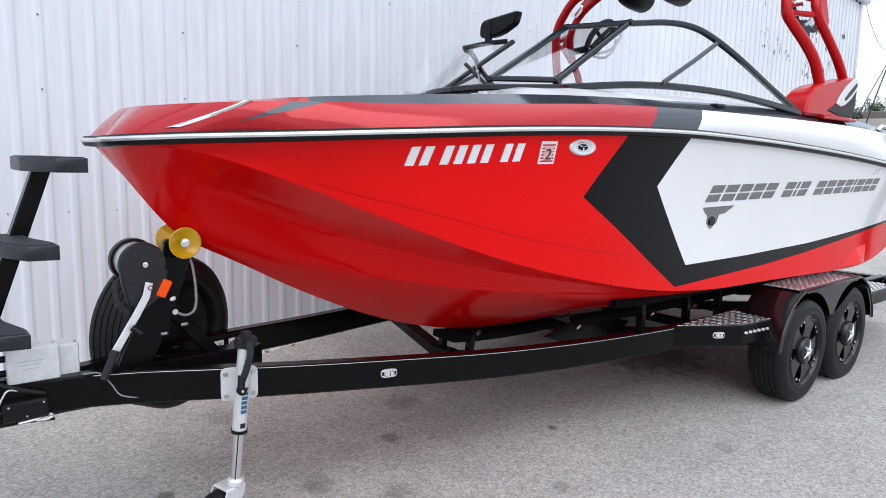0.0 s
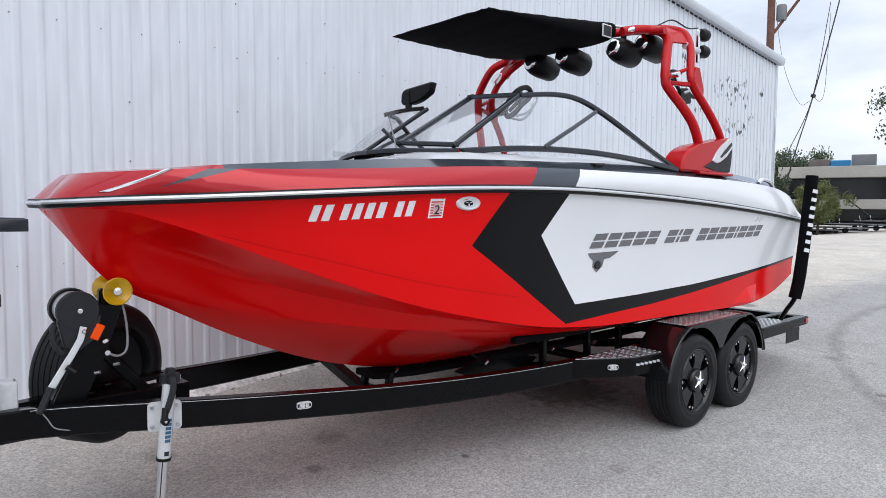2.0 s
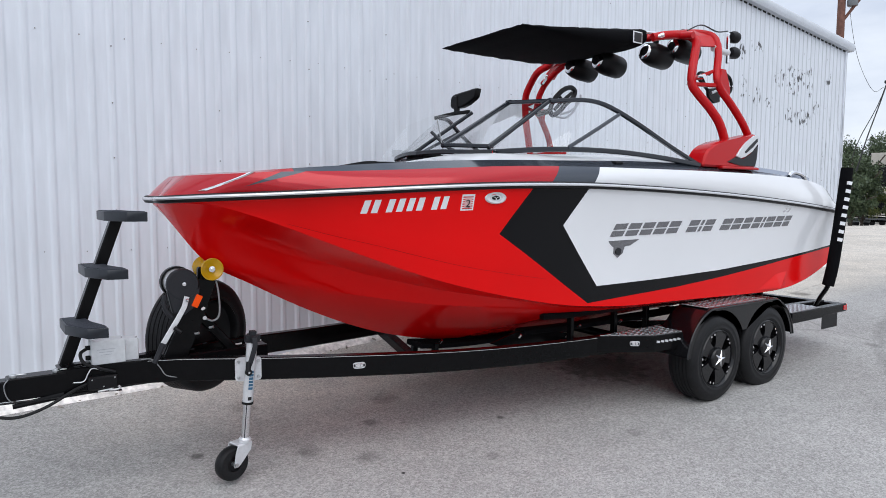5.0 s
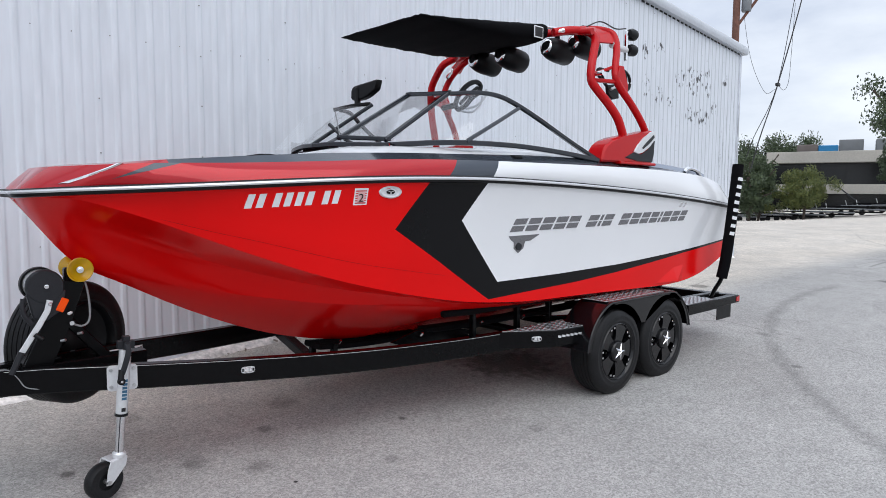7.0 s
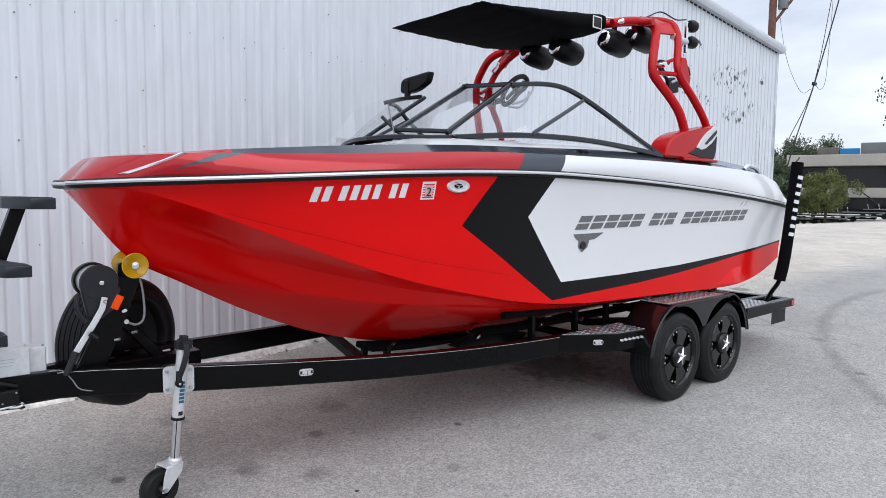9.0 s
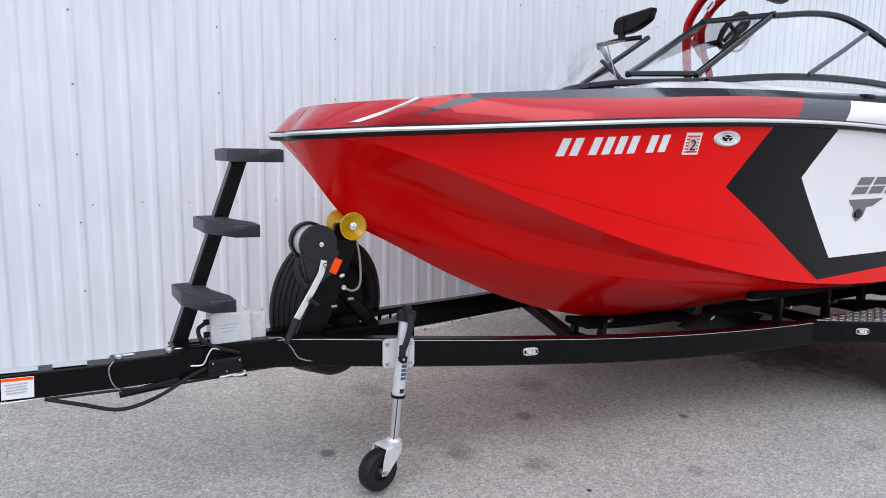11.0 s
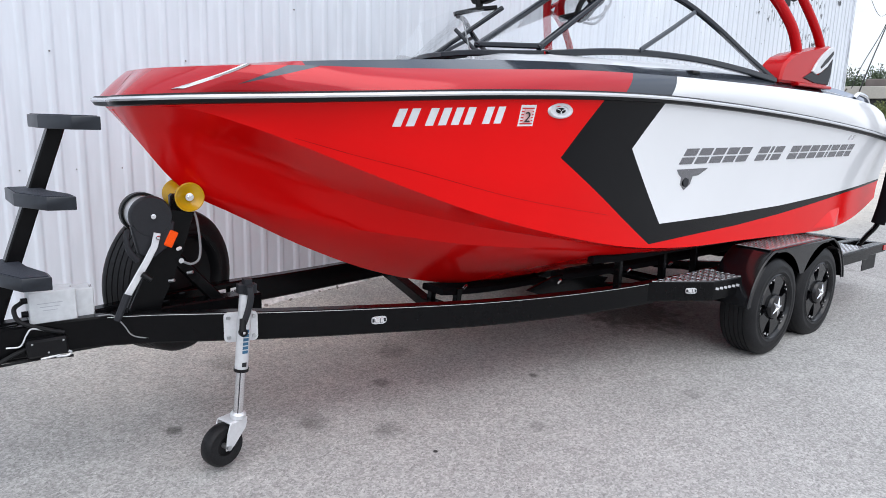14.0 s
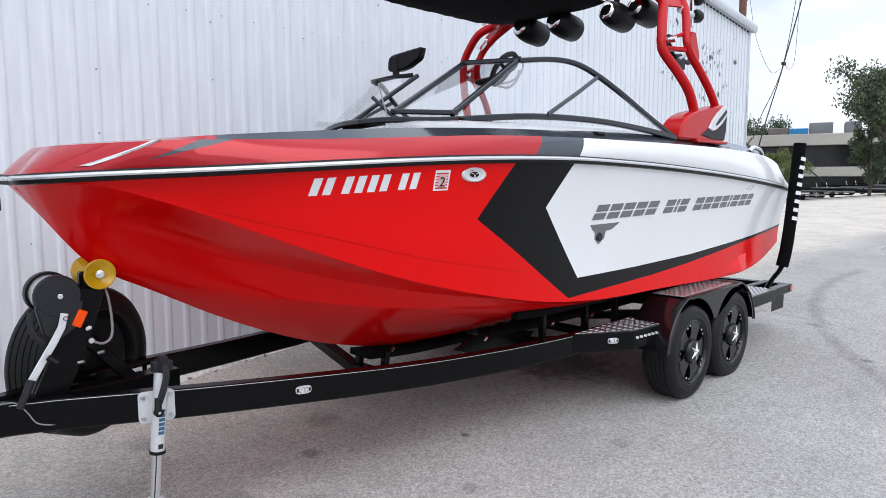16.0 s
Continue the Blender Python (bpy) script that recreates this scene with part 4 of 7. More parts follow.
# mooring cleats on the aft deck
for sgn in (-1, 1):
    part("cleat", tube([(5.4, sgn * 1.18, 1.95), (5.46, sgn * 1.19, 1.985), (5.62, sgn * 1.19, 1.965), (5.72, sgn * 1.18, 1.915)], 0.019, 8), CHROME, boat)
part("deck_latch", box((0.09, 0.05, 0.02), Matrix.Translation((3.02, -1.13, 2.0)), 0.006), BLACK_PLASTIC, boat)
part("deck_stud", lathe([(0.02, 0), (0.02, 0.012), (0.013, 0.03), (0.02, 0.045), (0, 0.055)], Matrix.Translation((2.2, -0.7, 2.03)), 16), CHROME, boat)

# ------------------------------------------------ windscreen
part("windscreen_sill", mirrored(add_sweep(bmesh.new(), smooth_path([(2.02, 0.0, 2.085), (2.06, -0.25, 2.085), (2.2, -0.62, 2.07), (2.5, -0.96, 2.085), (3.0, -1.08, 2.085), (3.5, -1.14, 2.055), (3.96, -1.18, 2.01)]), rect(0.04, 0.036))), BLACK_FRAME, boat, "black windscreen sill")


def framed(name, corners, bar, label, deep=0.03):
    """A glazed frame: bars along the corners and a thin pane between."""
    holder = None
    pts = [Vector(c) for c in corners]
    bm = bmesh.new()
    for p, q in zip(pts, pts[1:] + pts[:1]):
        d = (q - p).normalized() * bar * 0.45
        add_sweep(bm, [p - d, q + d], rect(bar, deep))
    holder = part(name, bm, BLACK_FRAME, boat, label)
    bm = bmesh.new()
    n = (pts[1] - pts[0]).cross(pts[-1] - pts[0]).normalized() * 0.003
    lo2, hi2 = [bm.verts.new(p - n) for p in pts], [bm.verts.new(p + n) for p in pts]
    bm.faces.new(lo2)
    bm.faces.new(hi2)
    for k in range(len(pts)):
        bm.faces.new((lo2[k], lo2[(k + 1) % len(pts)], hi2[(k + 1) % len(pts)], hi2[k]))
    g = part("pane", bm, PANE, holder, "clear acrylic pane", smooth=False)
    g.visible_shadow = False
    return holder


for sgn in (1, -1):
    if sgn > 0:
        framed("front_window", [(2.09, -0.247 * sgn, 2.138), (2.22, -0.63 * sgn, 2.112), (2.74, -0.70 * sgn, 2.473), (2.76, -0.218 * sgn, 2.515)], 0.042, "black-framed front windscreen panel")
    outline = smooth_path([(2.74, -0.715 * sgn, 2.468), (2.9, -0.84 * sgn, 2.478), (3.02, -0.93 * sgn, 2.46), (3.14, -1.0 * sgn, 2.405), (3.35, -1.07 * sgn, 2.295), (3.65, -1.13 * sgn, 2.145), (3.96, -1.18 * sgn, 2.01)])
    fr = part("side_window", add_sweep(bmesh.new(), outline, rect(0.036, 0.03)), BLACK_FRAME, boat, "black curved side window frame")
    base = smooth_path([(2.22, -0.64 * sgn, 2.09), (2.5, -0.96 * sgn, 2.1), (3.0, -1.08 * sgn, 2.1), (3.5, -1.14 * sgn, 2.065), (3.95, -1.178 * sgn, 2.012)])
    n = 24
    pick = lambda line, s: line[min(int(s * (len(line) - 1)), len(line) - 2)].lerp(line[min(int(s * (len(line) - 1)), len(line) - 2) + 1], s * (len(line) - 1) - min(int(s * (len(line) - 1)), len(line) - 2))
    g = part("pane", sheet([[pick(base, k / n), pick(base, k / n).lerp(pick(outline, k / n), 0.5) + Vector((0, -0.02 * sgn, 0)), pick(outline, k / n)] for k in range(n + 1)]), PANE, fr, "clear curved pane")
    g.visible_shadow = False
    part("brace", add_sweep(bmesh.new(), [(2.61, -1.035 * sgn, 2.1), (2.9, -1.04 * sgn, 2.245), (3.18, -1.02 * sgn, 2.38)], rect(0.012, 0.03)), GREY_BRACE, fr, "slim grey brace")
# centre window swung open against the far side: one stout bar, the rest bare acrylic
cw_ = part("centre_window", add_sweep(bmesh.new(), [(2.12, 0.315, 2.07), (2.4, 0.25, 2.265), (2.69, 0.184, 2.465)], rect(0.04, 0.028)), BLACK_FRAME, boat, "open centre windscreen panel with one black bar")
bm = bmesh.new()
bm.faces.new([bm.verts.new(p) for p in ((1.84, 0.27, 2.055), (2.13, 0.317, 2.085), (2.68, 0.184, 2.455), (2.5, 0.5, 2.46), (2.3, 0.62, 2.36))])
g = part("pane", bm, PANE, cw_, "clear acrylic pane", smooth=False)
g.visible_shadow = False
part("hinge_bar", add_sweep(bmesh.new(), [(2.28, 0.2, 2.28), (2.36, 0.1, 2.16), (2.42, 0.0, 2.1)], rect(0.035, 0.025)), BLACK_FRAME, cw_)
part("bow_cushion", box((0.22, 0.3, 0.06), Matrix.Translation((2.2, 0.2, 2.08)), 0.025, 2), BLACK_PLASTIC, boat)
part("window_stay", rod((2.3, 0.05, 2.09), (2.36, 0.23, 2.38), 0.005), GREY_CABLE, boat)
# mirror on its arm
arm = part("mirror_arm", add_sweep(bmesh.new(), smooth_path([(2.52, 0.5, 2.435), (2.66, 0.42, 2.475), (2.8, 0.36, 2.5)]), rect(0.05, 0.03, 0.008)), BLACK_PLASTIC, boat)
MM = Matrix.Translation((2.868, 0.46, 2.618)) @ Matrix(((0.1, 0, -0.995, 0), (-0.995, 0, -0.1, 0), (0, 1, 0, 0), (0, 0, 0, 1))) @ Matrix.Diagonal((1.5, 0.82, 1, 1))
part("mirror", prism([(-0.105, 0.055), (-0.085, 0.07), (0.11, 0.105), (0.118, 0.09), (0.1, 0.0), (0.03, -0.06), (-0.02, -0.082), (-0.1, -0.085), (-0.118, -0.06), (-0.115, 0.02)], 0.07, MM, 0.012), BLACK_PLASTIC, boat, "black wide ski mirror")
part("mirror_stem", box((0.03, 0.2, 0.05), MM @ Matrix.Translation((-0.06, -0.05, 0.06)), 0.01), BLACK_PLASTIC, boat)
# ------------------------------------------------ tower
for sgn in (-1, 1):
    prof = [(3.965, 2.0), (3.985, 2.08), (4.03, 2.135), (4.11, 2.18), (4.25, 2.215), (4.5, 2.258), (4.725, 2.3), (4.765, 2.28), (4.778, 2.2), (4.755, 2.08), (4.73, 1.995)]
    bm = prism(prof, 0.17, Matrix.Translation((0, sgn * 1.135 - 0.085, 0)) @ SIDE, 0.016)
    tb = part("tower_base", bm, RED_TOWER, boat, "red moulded tower foot")
    part("base_flange", box((0.56, 0.2, 0.022), Matrix.Translation((4.49, sgn * 1.14, 1.998)), 0.006), RED_TOWER, tb)
    part("base_panel", prism([(4.3, 2.045), (4.42, 2.09), (4.54, 2.075), (4.66, 2.13), (4.762, 2.21), (4.752, 2.09), (4.728, 2.018), (4.5, 2.02)], 0.012, Matrix.Translation((0, sgn * 1.222 - 0.006, 0)) @ SIDE, 0.003), GREY_PLASTIC, tb, "dark grey foot panel")
    bd = part("base_badge", prism([(4.42, 2.097), (4.48, 2.16), (4.57, 2.225), (4.68, 2.28), (4.745, 2.29), (4.768, 2.255), (4.755, 2.215), (4.66, 2.145), (4.56, 2.095), (4.49, 2.08)], 0.016, Matrix.Translation((0, sgn * 1.226 - 0.008, 0)) @ SIDE, 0.004), SILVER, tb, "silver oval insert")
    part("badge_slot", prism([(4.54, 2.135), (4.6, 2.18), (4.73, 2.26), (4.74, 2.235), (4.66, 2.18), (4.56, 2.125)], 0.02, Matrix.Translation((0, sgn * 1.228 - 0.01, 0)) @ SIDE, 0.002), BLACK_PRINT, bd)
    y = lambda v: v * sgn + (0.12 if sgn > 0 else 0.0)
    if sgn < 0:
        part("tower_leg", tube([(4.49, -1.09, 2.18), (4.455, -1.08, 2.29), (4.4, -1.065, 2.4), (4.31, -1.03, 2.515), (4.21, -0.985, 2.625), (4.165, -0.955, 2.705), (4.185, -0.94, 2.82), (4.27, -0.9, 2.96), (4.35, -0.86, 3.08), (4.37, -0.81, 3.145), (4.33, -0.745, 3.175), (4.2, -0.68, 3.17), (4.06, -0.62, 3.14)], 0.037, 14), RED_TOWER, boat, "red powder-coated tower tube")
        part("tower_leg", tube([(4.77, -1.13, 2.28), (4.71, -1.125, 2.36), (4.64, -1.115, 2.44), (4.54, -1.095, 2.545), (4.42, -1.075, 2.655), (4.37, -1.06, 2.74), (4.41, -1.03, 2.85), (4.5, -0.98, 2.99), (4.56, -0.925, 3.1), (4.57, -0.86, 3.18), (4.52, -0.72, 3.225), (4.44, -0.5, 3.24), (4.36, -0.2, 3.245), (4.34, 0, 3.245)], 0.032, 14), RED_TOWER, boat, "red powder-coated tower tube")
    else:
        part("tower_leg", tube([(4.25, 1.1, 2.16), (4.17, 1.06, 2.36), (4.12, 1.05, 2.576), (4.1, 1.04, 2.807), (4.09, 0.95, 2.95), (4.08, 0.82, 3.06), (4.14, 0.7, 3.12), (4.08, 0.6, 3.14)], 0.037, 14), RED_TOWER, boat, "red powder-coated tower tube")
        part("tower_leg", tube([(4.6, 1.12, 2.18), (4.47, 1.06, 2.409), (4.34, 1.05, 2.621), (4.29, 1.04, 2.794), (4.33, 1.0, 2.945), (4.35, 0.88, 3.06), (4.37, 0.7, 3.16), (4.34, 0.5, 3.22), (4.32, 0.2, 3.24), (4.32, 0, 3.24)], 0.032, 14), RED_TOWER, boat, "red powder-coated tower tube")
        part("tower_clamp", box((0.05, 0.09, 0.12), Matrix.Translation((4.3, 0.98, 3.02)) @ Euler((0.4, 0.5, 0)).to_matrix().to_4x4(), 0.012), CHROME, boat, "chrome tube clamp")
    bm = bmesh.new()
    add_sweep(bm, [(4.17, y(0.955), 2.705), (4.4, y(1.07), 2.7)], rect(0.04, 0.032))
    add_sweep(bm, [(4.17, y(0.945), 2.745), (4.42, y(1.03), 2.845)], rect(0.036, 0.028))
    part("tower_link", bm, RED_TOWER, boat)
    part("tower_gusset", prism([(4.4, 2.84), (4.46, 2.84), (4.535, 2.68), (4.53, 2.62), (4.49, 2.585), (4.36, 2.7)], 0.03, Matrix.Translation((0, y(1.07) - 0.015, 0)) @ SIDE, 0.004), RED_TOWER, boat)
    sh_ = sheet([[(4.32, y(0.88), 3.05), (4.37, y(0.82), 3.14), (4.35, y(0.74), 3.185), (4.22, y(0.6), 3.19)], [(4.55, y(0.95), 3.06), (4.58, y(0.88), 3.17), (4.54, y(0.74), 3.24), (4.46, y(0.55), 3.25)]])
    bmesh.ops.solidify(sh_, geom=sh_.faces[:], thickness=0.012)
    part("tower_shoulder", sh_, RED_TOWER, boat, "red shoulder plate")
    part("hinge_clamp", lathe([(0, -0.04), (0.02, -0.04), (0.02, 0.04), (0, 0.04)], along((4.1, y(0.66), 3.15), (4.02, y(0.6), 3.12)), 14), CHROME, boat)
    part("tower_pin", lathe([(0, -0.05), (0.022, -0.05), (0.022, 0.05), (0, 0.05)], along((4.2, y(1.0), 2.76), (4.2, y(0.9), 2.76)), 12), CHROME, boat)
    # board rack folded against the tower
    if sgn > 0:
        continue
    bm = bmesh.new()
    for q in (0.0, 0.1):
        add_sweep(bm, smooth_path([(4.6, -0.9, 2.7), (4.68 + q * 0.5, -0.9, 2.66), (4.78 + q * 0.6, -0.9, 2.72), (4.77 + q * 0.6, -0.9, 2.82), (4.68 + q * 0.3, -0.9, 2.87), (4.58, -0.92, 2.86)]), circle(0.014, 8))
    part("board_rack", bm, BLACK_PLASTIC, boat, "black folded board rack")
# near board rack folded through the tower legs
bm = bmesh.new()
add_sweep(bm, smooth_path([(4.5, -0.9, 2.83), (4.36, -0.9, 2.83), (4.33, -0.9, 2.79), (4.4, -0.9, 2.74), (4.5, -0.9, 2.68), (4.6, -0.9, 2.63)]), circle(0.013, 8))
add_sweep(bm, smooth_path([(4.38, -0.9, 2.8), (4.44, -0.9, 2.74), (4.52, -0.9, 2.66)]), circle(0.01, 8))
arm = part("board_rack", bm, BLACK_PLASTIC, boat, "black folded board rack")
part("rack_plate", prism([(4.46, 2.7), (4.58, 2.72), (4.64, 2.68), (4.65, 2.6), (4.56, 2.58), (4.48, 2.62)], 0.03, Matrix.Translation((0, -0.92, 0)) @ SIDE, 0.006), BLACK_PLASTIC, arm)
part("rack_spring", rod((4.48, -0.94, 2.66), (4.58, -0.95, 2.7), 0.012, 8), ZINC, arm)
# far board rack swung out: a slotted black cradle with two clear-coated prongs
bm = bmesh.new()
loop = smooth_path([(4.23, 0.8, 2.66), (4.27, 0.8, 2.75), (4.35, 0.8, 2.84), (4.45, 0.8, 2.91), (4.55, 0.8, 2.935), (4.61, 0.8, 2.9), (4.58, 0.8, 2.83), (4.48, 0.8, 2.76), (4.38, 0.8, 2.67), (4.28, 0.8, 2.62), (4.23, 0.8, 2.66)])
add_sweep(bm, loop, rect(0.05, 0.04, 0.01), up=(0, 1, 0))
add_sweep(bm, [(4.3, 0.8, 2.68), (4.42, 0.8, 2.78), (4.56, 0.8, 2.88)], rect(0.035, 0.03, 0.008), up=(0, 1, 0))
add_sweep(bm, [(4.36, 0.8, 2.83), (4.46, 0.8, 2.76)], rect(0.035, 0.03, 0.008), up=(0, 1, 0))
add_sweep(bm, [(4.24, 0.82, 2.66), (4.2, 0.95, 2.64), (4.3, 1.04, 2.66)], circle(0.03, 10))
rack = part("board_rack", bm, BLACK_PLASTIC, boat, "black slotted board rack swung inboard")
for q in (0, 1):
    part("prong", tube([(4.3 + 0.06 * q, 0.77, 2.6 + 0.03 * q), (4.42 + 0.08 * q, 0.74, 2.6 + 0.08 * q), (4.54 + 0.09 * q, 0.74, 2.68 + 0.11 * q), (4.6 + 0.06 * q, 0.76, 2.78 + 0.08 * q)], 0.012, 8), LIGHT_GREY_LABEL, rack, "pale rubber-coated prong")
part("tower_bar", tube([(4.3, -0.86, 3.15), (4.28, -0.4, 3.2), (4.28, 0.4, 3.2), (4.3, 0.86, 3.15)], 0.03, 12), RED_TOWER, boat)


def speaker(x, y, z):
    m = Matrix.Translation((x, y, z)) @ Euler((0, radians(96), 0)).to_matrix().to_4x4()
    s = part("tower_speaker", lathe([(0, -0.17), (0.05, -0.165), (0.08, -0.14), (0.098, -0.08), (0.105, 0.0), (0.102, 0.13), (0.096, 0.15), (0.08, 0.15)], m, 28), BLACK_PLASTIC, boat, "black bullet tower speaker")
    part("grille", lathe([(0.08, 0.135), (0.05, 0.15), (0, 0.155)], m, 24), GREY_PLASTIC, s)
    part("trim_ring", lathe([(0.04, -0.172), (0.06, -0.165), (0.066, -0.158), (0.04, -0.165)], m, 28), CHROME, s, "chrome nose ring")
    part("bracket", box((0.05, 0.03, 0.1), Matrix.Translation((x, y, z + 0.14)), 0.005), BLACK_PLASTIC, s)


for x, y, z in ((4.05, 0.2, 2.985), (4.03, -0.16, 2.975), (4.27, -0.5, 3.03), (4.53, -0.6, 3.09)):
    speaker(x, y, z)
# lamp pods and camera at the tower's shoulder
part("lamp_bracket", box((0.025, 0.03, 0.27), Matrix.Translation((4.77, -0.9, 3.09)), 0.006), CHROME, boat)
part("bracket_arm", rod((4.5, -0.93, 3.05), (4.77, -0.9, 3.05), 0.028, 12), SILVER, boat)
for z in (3.05, 3.19):
    part("lamp_pod", lathe([(0, -0.05), (0.04, -0.045), (0.055, 0), (0.05, 0.05), (0, 0.055)], Matrix.Translation((4.85, -0.9, z + 0.01)) @ Euler((0, radians(90), 0)).to_matrix().to_4x4(), 20), BLACK_PLASTIC, boat)
part("tower_wire", tube([(4.3, -0.8, 3.2), (4.45, -0.84, 3.26), (4.62, -0.88, 3.22), (4.76, -0.9, 3.24)], 0.006, 6), CABLE, boat)

# folded canopy in its black sock: thin at the front edge, fuller towards the tower
sec = []
for k in range(25):
    u = k / 24
    x = 2.62 + 1.43 * u
    hw = 0.53 + 0.04 * u
    zt = 3.062 + 0.188 * u + 0.0015 * math.sin(k * 2.1)
    th = 0.012 + 0.158 * min(1.0, u / 0.75) ** 0.85 + 0.03 * max(0.0, u - 0.7) + 0.0015 * math.sin(k * 1.3)
    ring = []
    for q in range(24):
        a_ = 2 * math.pi * q / 24
        c, s_ = math.cos(a_), math.sin(a_)
        sag = 0.02 * u * (1 - u) * 4 * max(0.0, -s_) * (1 - abs(c))
        ring.append(Vector((x, hw * math.copysign(abs(c) ** 0.4, c), zt - th / 2 + th / 2 * math.copysign(abs(s_) ** 0.6, s_) - sag + 0.003 * math.sin(q * 3 + k))))
    sec.append(ring + [ring[0]])
bm = sheet(sec)
bm.faces.new([v for v in bm.verts if abs(v.co.x - 2.62) < 1e-4])
bm.faces.new([v for v in bm.verts if abs(v.co.x - 4.05) < 1e-4])
canopy = part("canopy_sock", bm, CANVAS, boat, "black canvas sock round the folded canopy", sharp=60)
part("canopy_badge", box((0.12, 0.006, 0.1), Matrix.Translation((3.92, -0.572, 3.13)), 0.002), WHITE_LABEL, canopy, "small white-edged badge")
part("canopy_badge", box((0.1, 0.006, 0.08), Matrix.Translation((3.92, -0.575, 3.13)), 0.002), BLACK_PRINT, canopy)
for sgn in (-1, 1):
    part("canopy_arm", rod((3.95, 0.5 * sgn, 3.2), (4.3, 0.55 * sgn, 3.22), 0.012), CHROME, boat)

# ---------------------------------------------------------------- trailer
trailer = thing("boat_trailer", (2.6, 0, gz(2.6, 0)), "black tandem-axle boat trailer with diamond-plate steps", "trailer")

RAILTOP = [(-0.45, -0.022, 0.746), (-0.1, -0.04, 0.745), (0.1, -0.1, 0.743), (0.3, -0.185, 0.738), (0.7, -0.32, 0.715), (1.2, -0.45, 0.684), (1.8, -0.615, 0.658), (2.4, -0.745, 0.645), (3.0, -0.85, 0.645), (3.6, -0.92, 0.655), (4.4, -0.95, 0.66), (5.4, -0.95, 0.655), (6.66, -0.95, 0.64)]
for sgn in (1, -1):
    line = smooth_path([(x, y * sgn + (0.05 * min(1.0, max(0.0, x - 0.3)) if sgn < 0 else 0.0), z - (0.07 if sgn > 0 else 0.06)) for x, y, z in RAILTOP])
    part("side_rail", add_sweep(bmesh.new(), line, rect(0.075, 0.145, 0.008)), BLACK_PAINT, trailer, "black curved box-section rail")
    # thin silver line stands in for the glint on the rail's top edge
    part("rail_glint", add_sweep(bmesh.new(), [p + Vector((0, -0.0385 * sgn, 0.066)) for p in line[8:60]], rect(0.002, 0.0028, 0.0005)), SILVER, trailer)
# tongue: fixed tube and the swing-away front piece
part("tongue", add_sweep(bmesh.new(), [(-0.5, 0, 0.665), (0.75, 0, 0.665)], rect(0.11, 0.15, 0.008)), BLACK_PAINT, trailer, "black box-section tongue")
front = part("tongue_front", add_sweep(bmesh.new(), [(-1.505, 0, 0.681), (-1.2, 0, 0.672), (-0.72, 0, 0.66)], rect(0.1, 0.115, 0.006)), BLACK_PAINT, trailer, "black swing-away tongue section")
part("hinge_plate", box((0.4, 0.113, 0.126), Matrix.Translation((-0.545, 0, 0.667)), 0.006), BLACK_PAINT, trailer)
for dx in (-0.71, -0.5):
    part("hinge_pin", lathe([(0, 0.05), (0.012, 0.05), (0.012, 0.19), (0.02, 0.19), (0.02, 0.2), (0.012, 0.206), (0, 0.206)], Matrix.Translation((dx, -0.025, 0.545)), 12), ZINC, trailer)
    part("pin_clip", tube([(dx + 0.01, -0.03, 0.742), (dx + 0.03, -0.045, 0.748), (dx + 0.06, -0.04, 0.744), (dx + 0.055, -0.02, 0.742), (dx + 0.015, -0.02, 0.745)], 0.0035, 6), ZINC, trailer)
part("hinge_wire", tube([(-0.735, -0.055, 0.73), (-0.755, -0.062, 0.7), (-0.75, -0.062, 0.65), (-0.73, -0.062, 0.61), (-0.7, -0.06, 0.592)], 0.0028, 6), GREY_CABLE, trailer)
for dx, ln in ((-1.085, 0.135), (-0.9, 0.13)):
    part("grip_strip", box((ln, 0.07, 0.004), Matrix.Translation((dx, 0, 0.736 - 0.012 * (dx + 1.5))) @ Euler((0, radians(2.3), 0)).to_matrix().to_4x4(), 0.001), LIGHT_GREY_LABEL, front, "pale worn grip strip")
lab = part("warning_label", box((0.14, 0.003, 0.055), Matrix.Translation((-1.315, -0.0515, 0.685)) @ Euler((0, radians(2.3), 0)).to_matrix().to_4x4(), 0.001), YELLOW_LABEL, front, "yellow warning label with illegible print")
for dx, w in ((-0.045, 0.012), (0.0, 0.05), (0.045, 0.012)):
    part("label_print", box((w, 0.002, 0.007), Matrix.Translation((-1.315 + dx, -0.0535, 0.7 - 0.04 * dx)), 0), BLACK_PRINT, lab)
for r in (25, -25):
    part("label_print", box((0.04, 0.002, 0.004), Matrix.Translation((-1.315, -0.0535, 0.678)) @ Euler((0, radians(r), 0)).to_matrix().to_4x4(), 0), BLACK_PRINT, lab)
lab = part("capacity_label", box((0.115, 0.003, 0.09), Matrix.Translation((-1.092, -0.0515, 0.668)) @ Euler((0, radians(2.3), 0)).to_matrix().to_4x4(), 0.001), WHITE_LABEL, front, "white and orange capacity label")
part("label_print", box((0.112, 0.002, 0.012), Matrix.Translation((-1.092, -0.0535, 0.706)) @ Euler((0, radians(2.3), 0)).to_matrix().to_4x4(), 0), ORANGE, lab)
for k in range(4):
    part("label_print", box((0.08 - 0.01 * (k % 2), 0.002, 0.006), Matrix.Translation((-1.097, -0.0535, 0.686 - 0.012 * k)), 0), LIGHT_GREY_LABEL, lab)
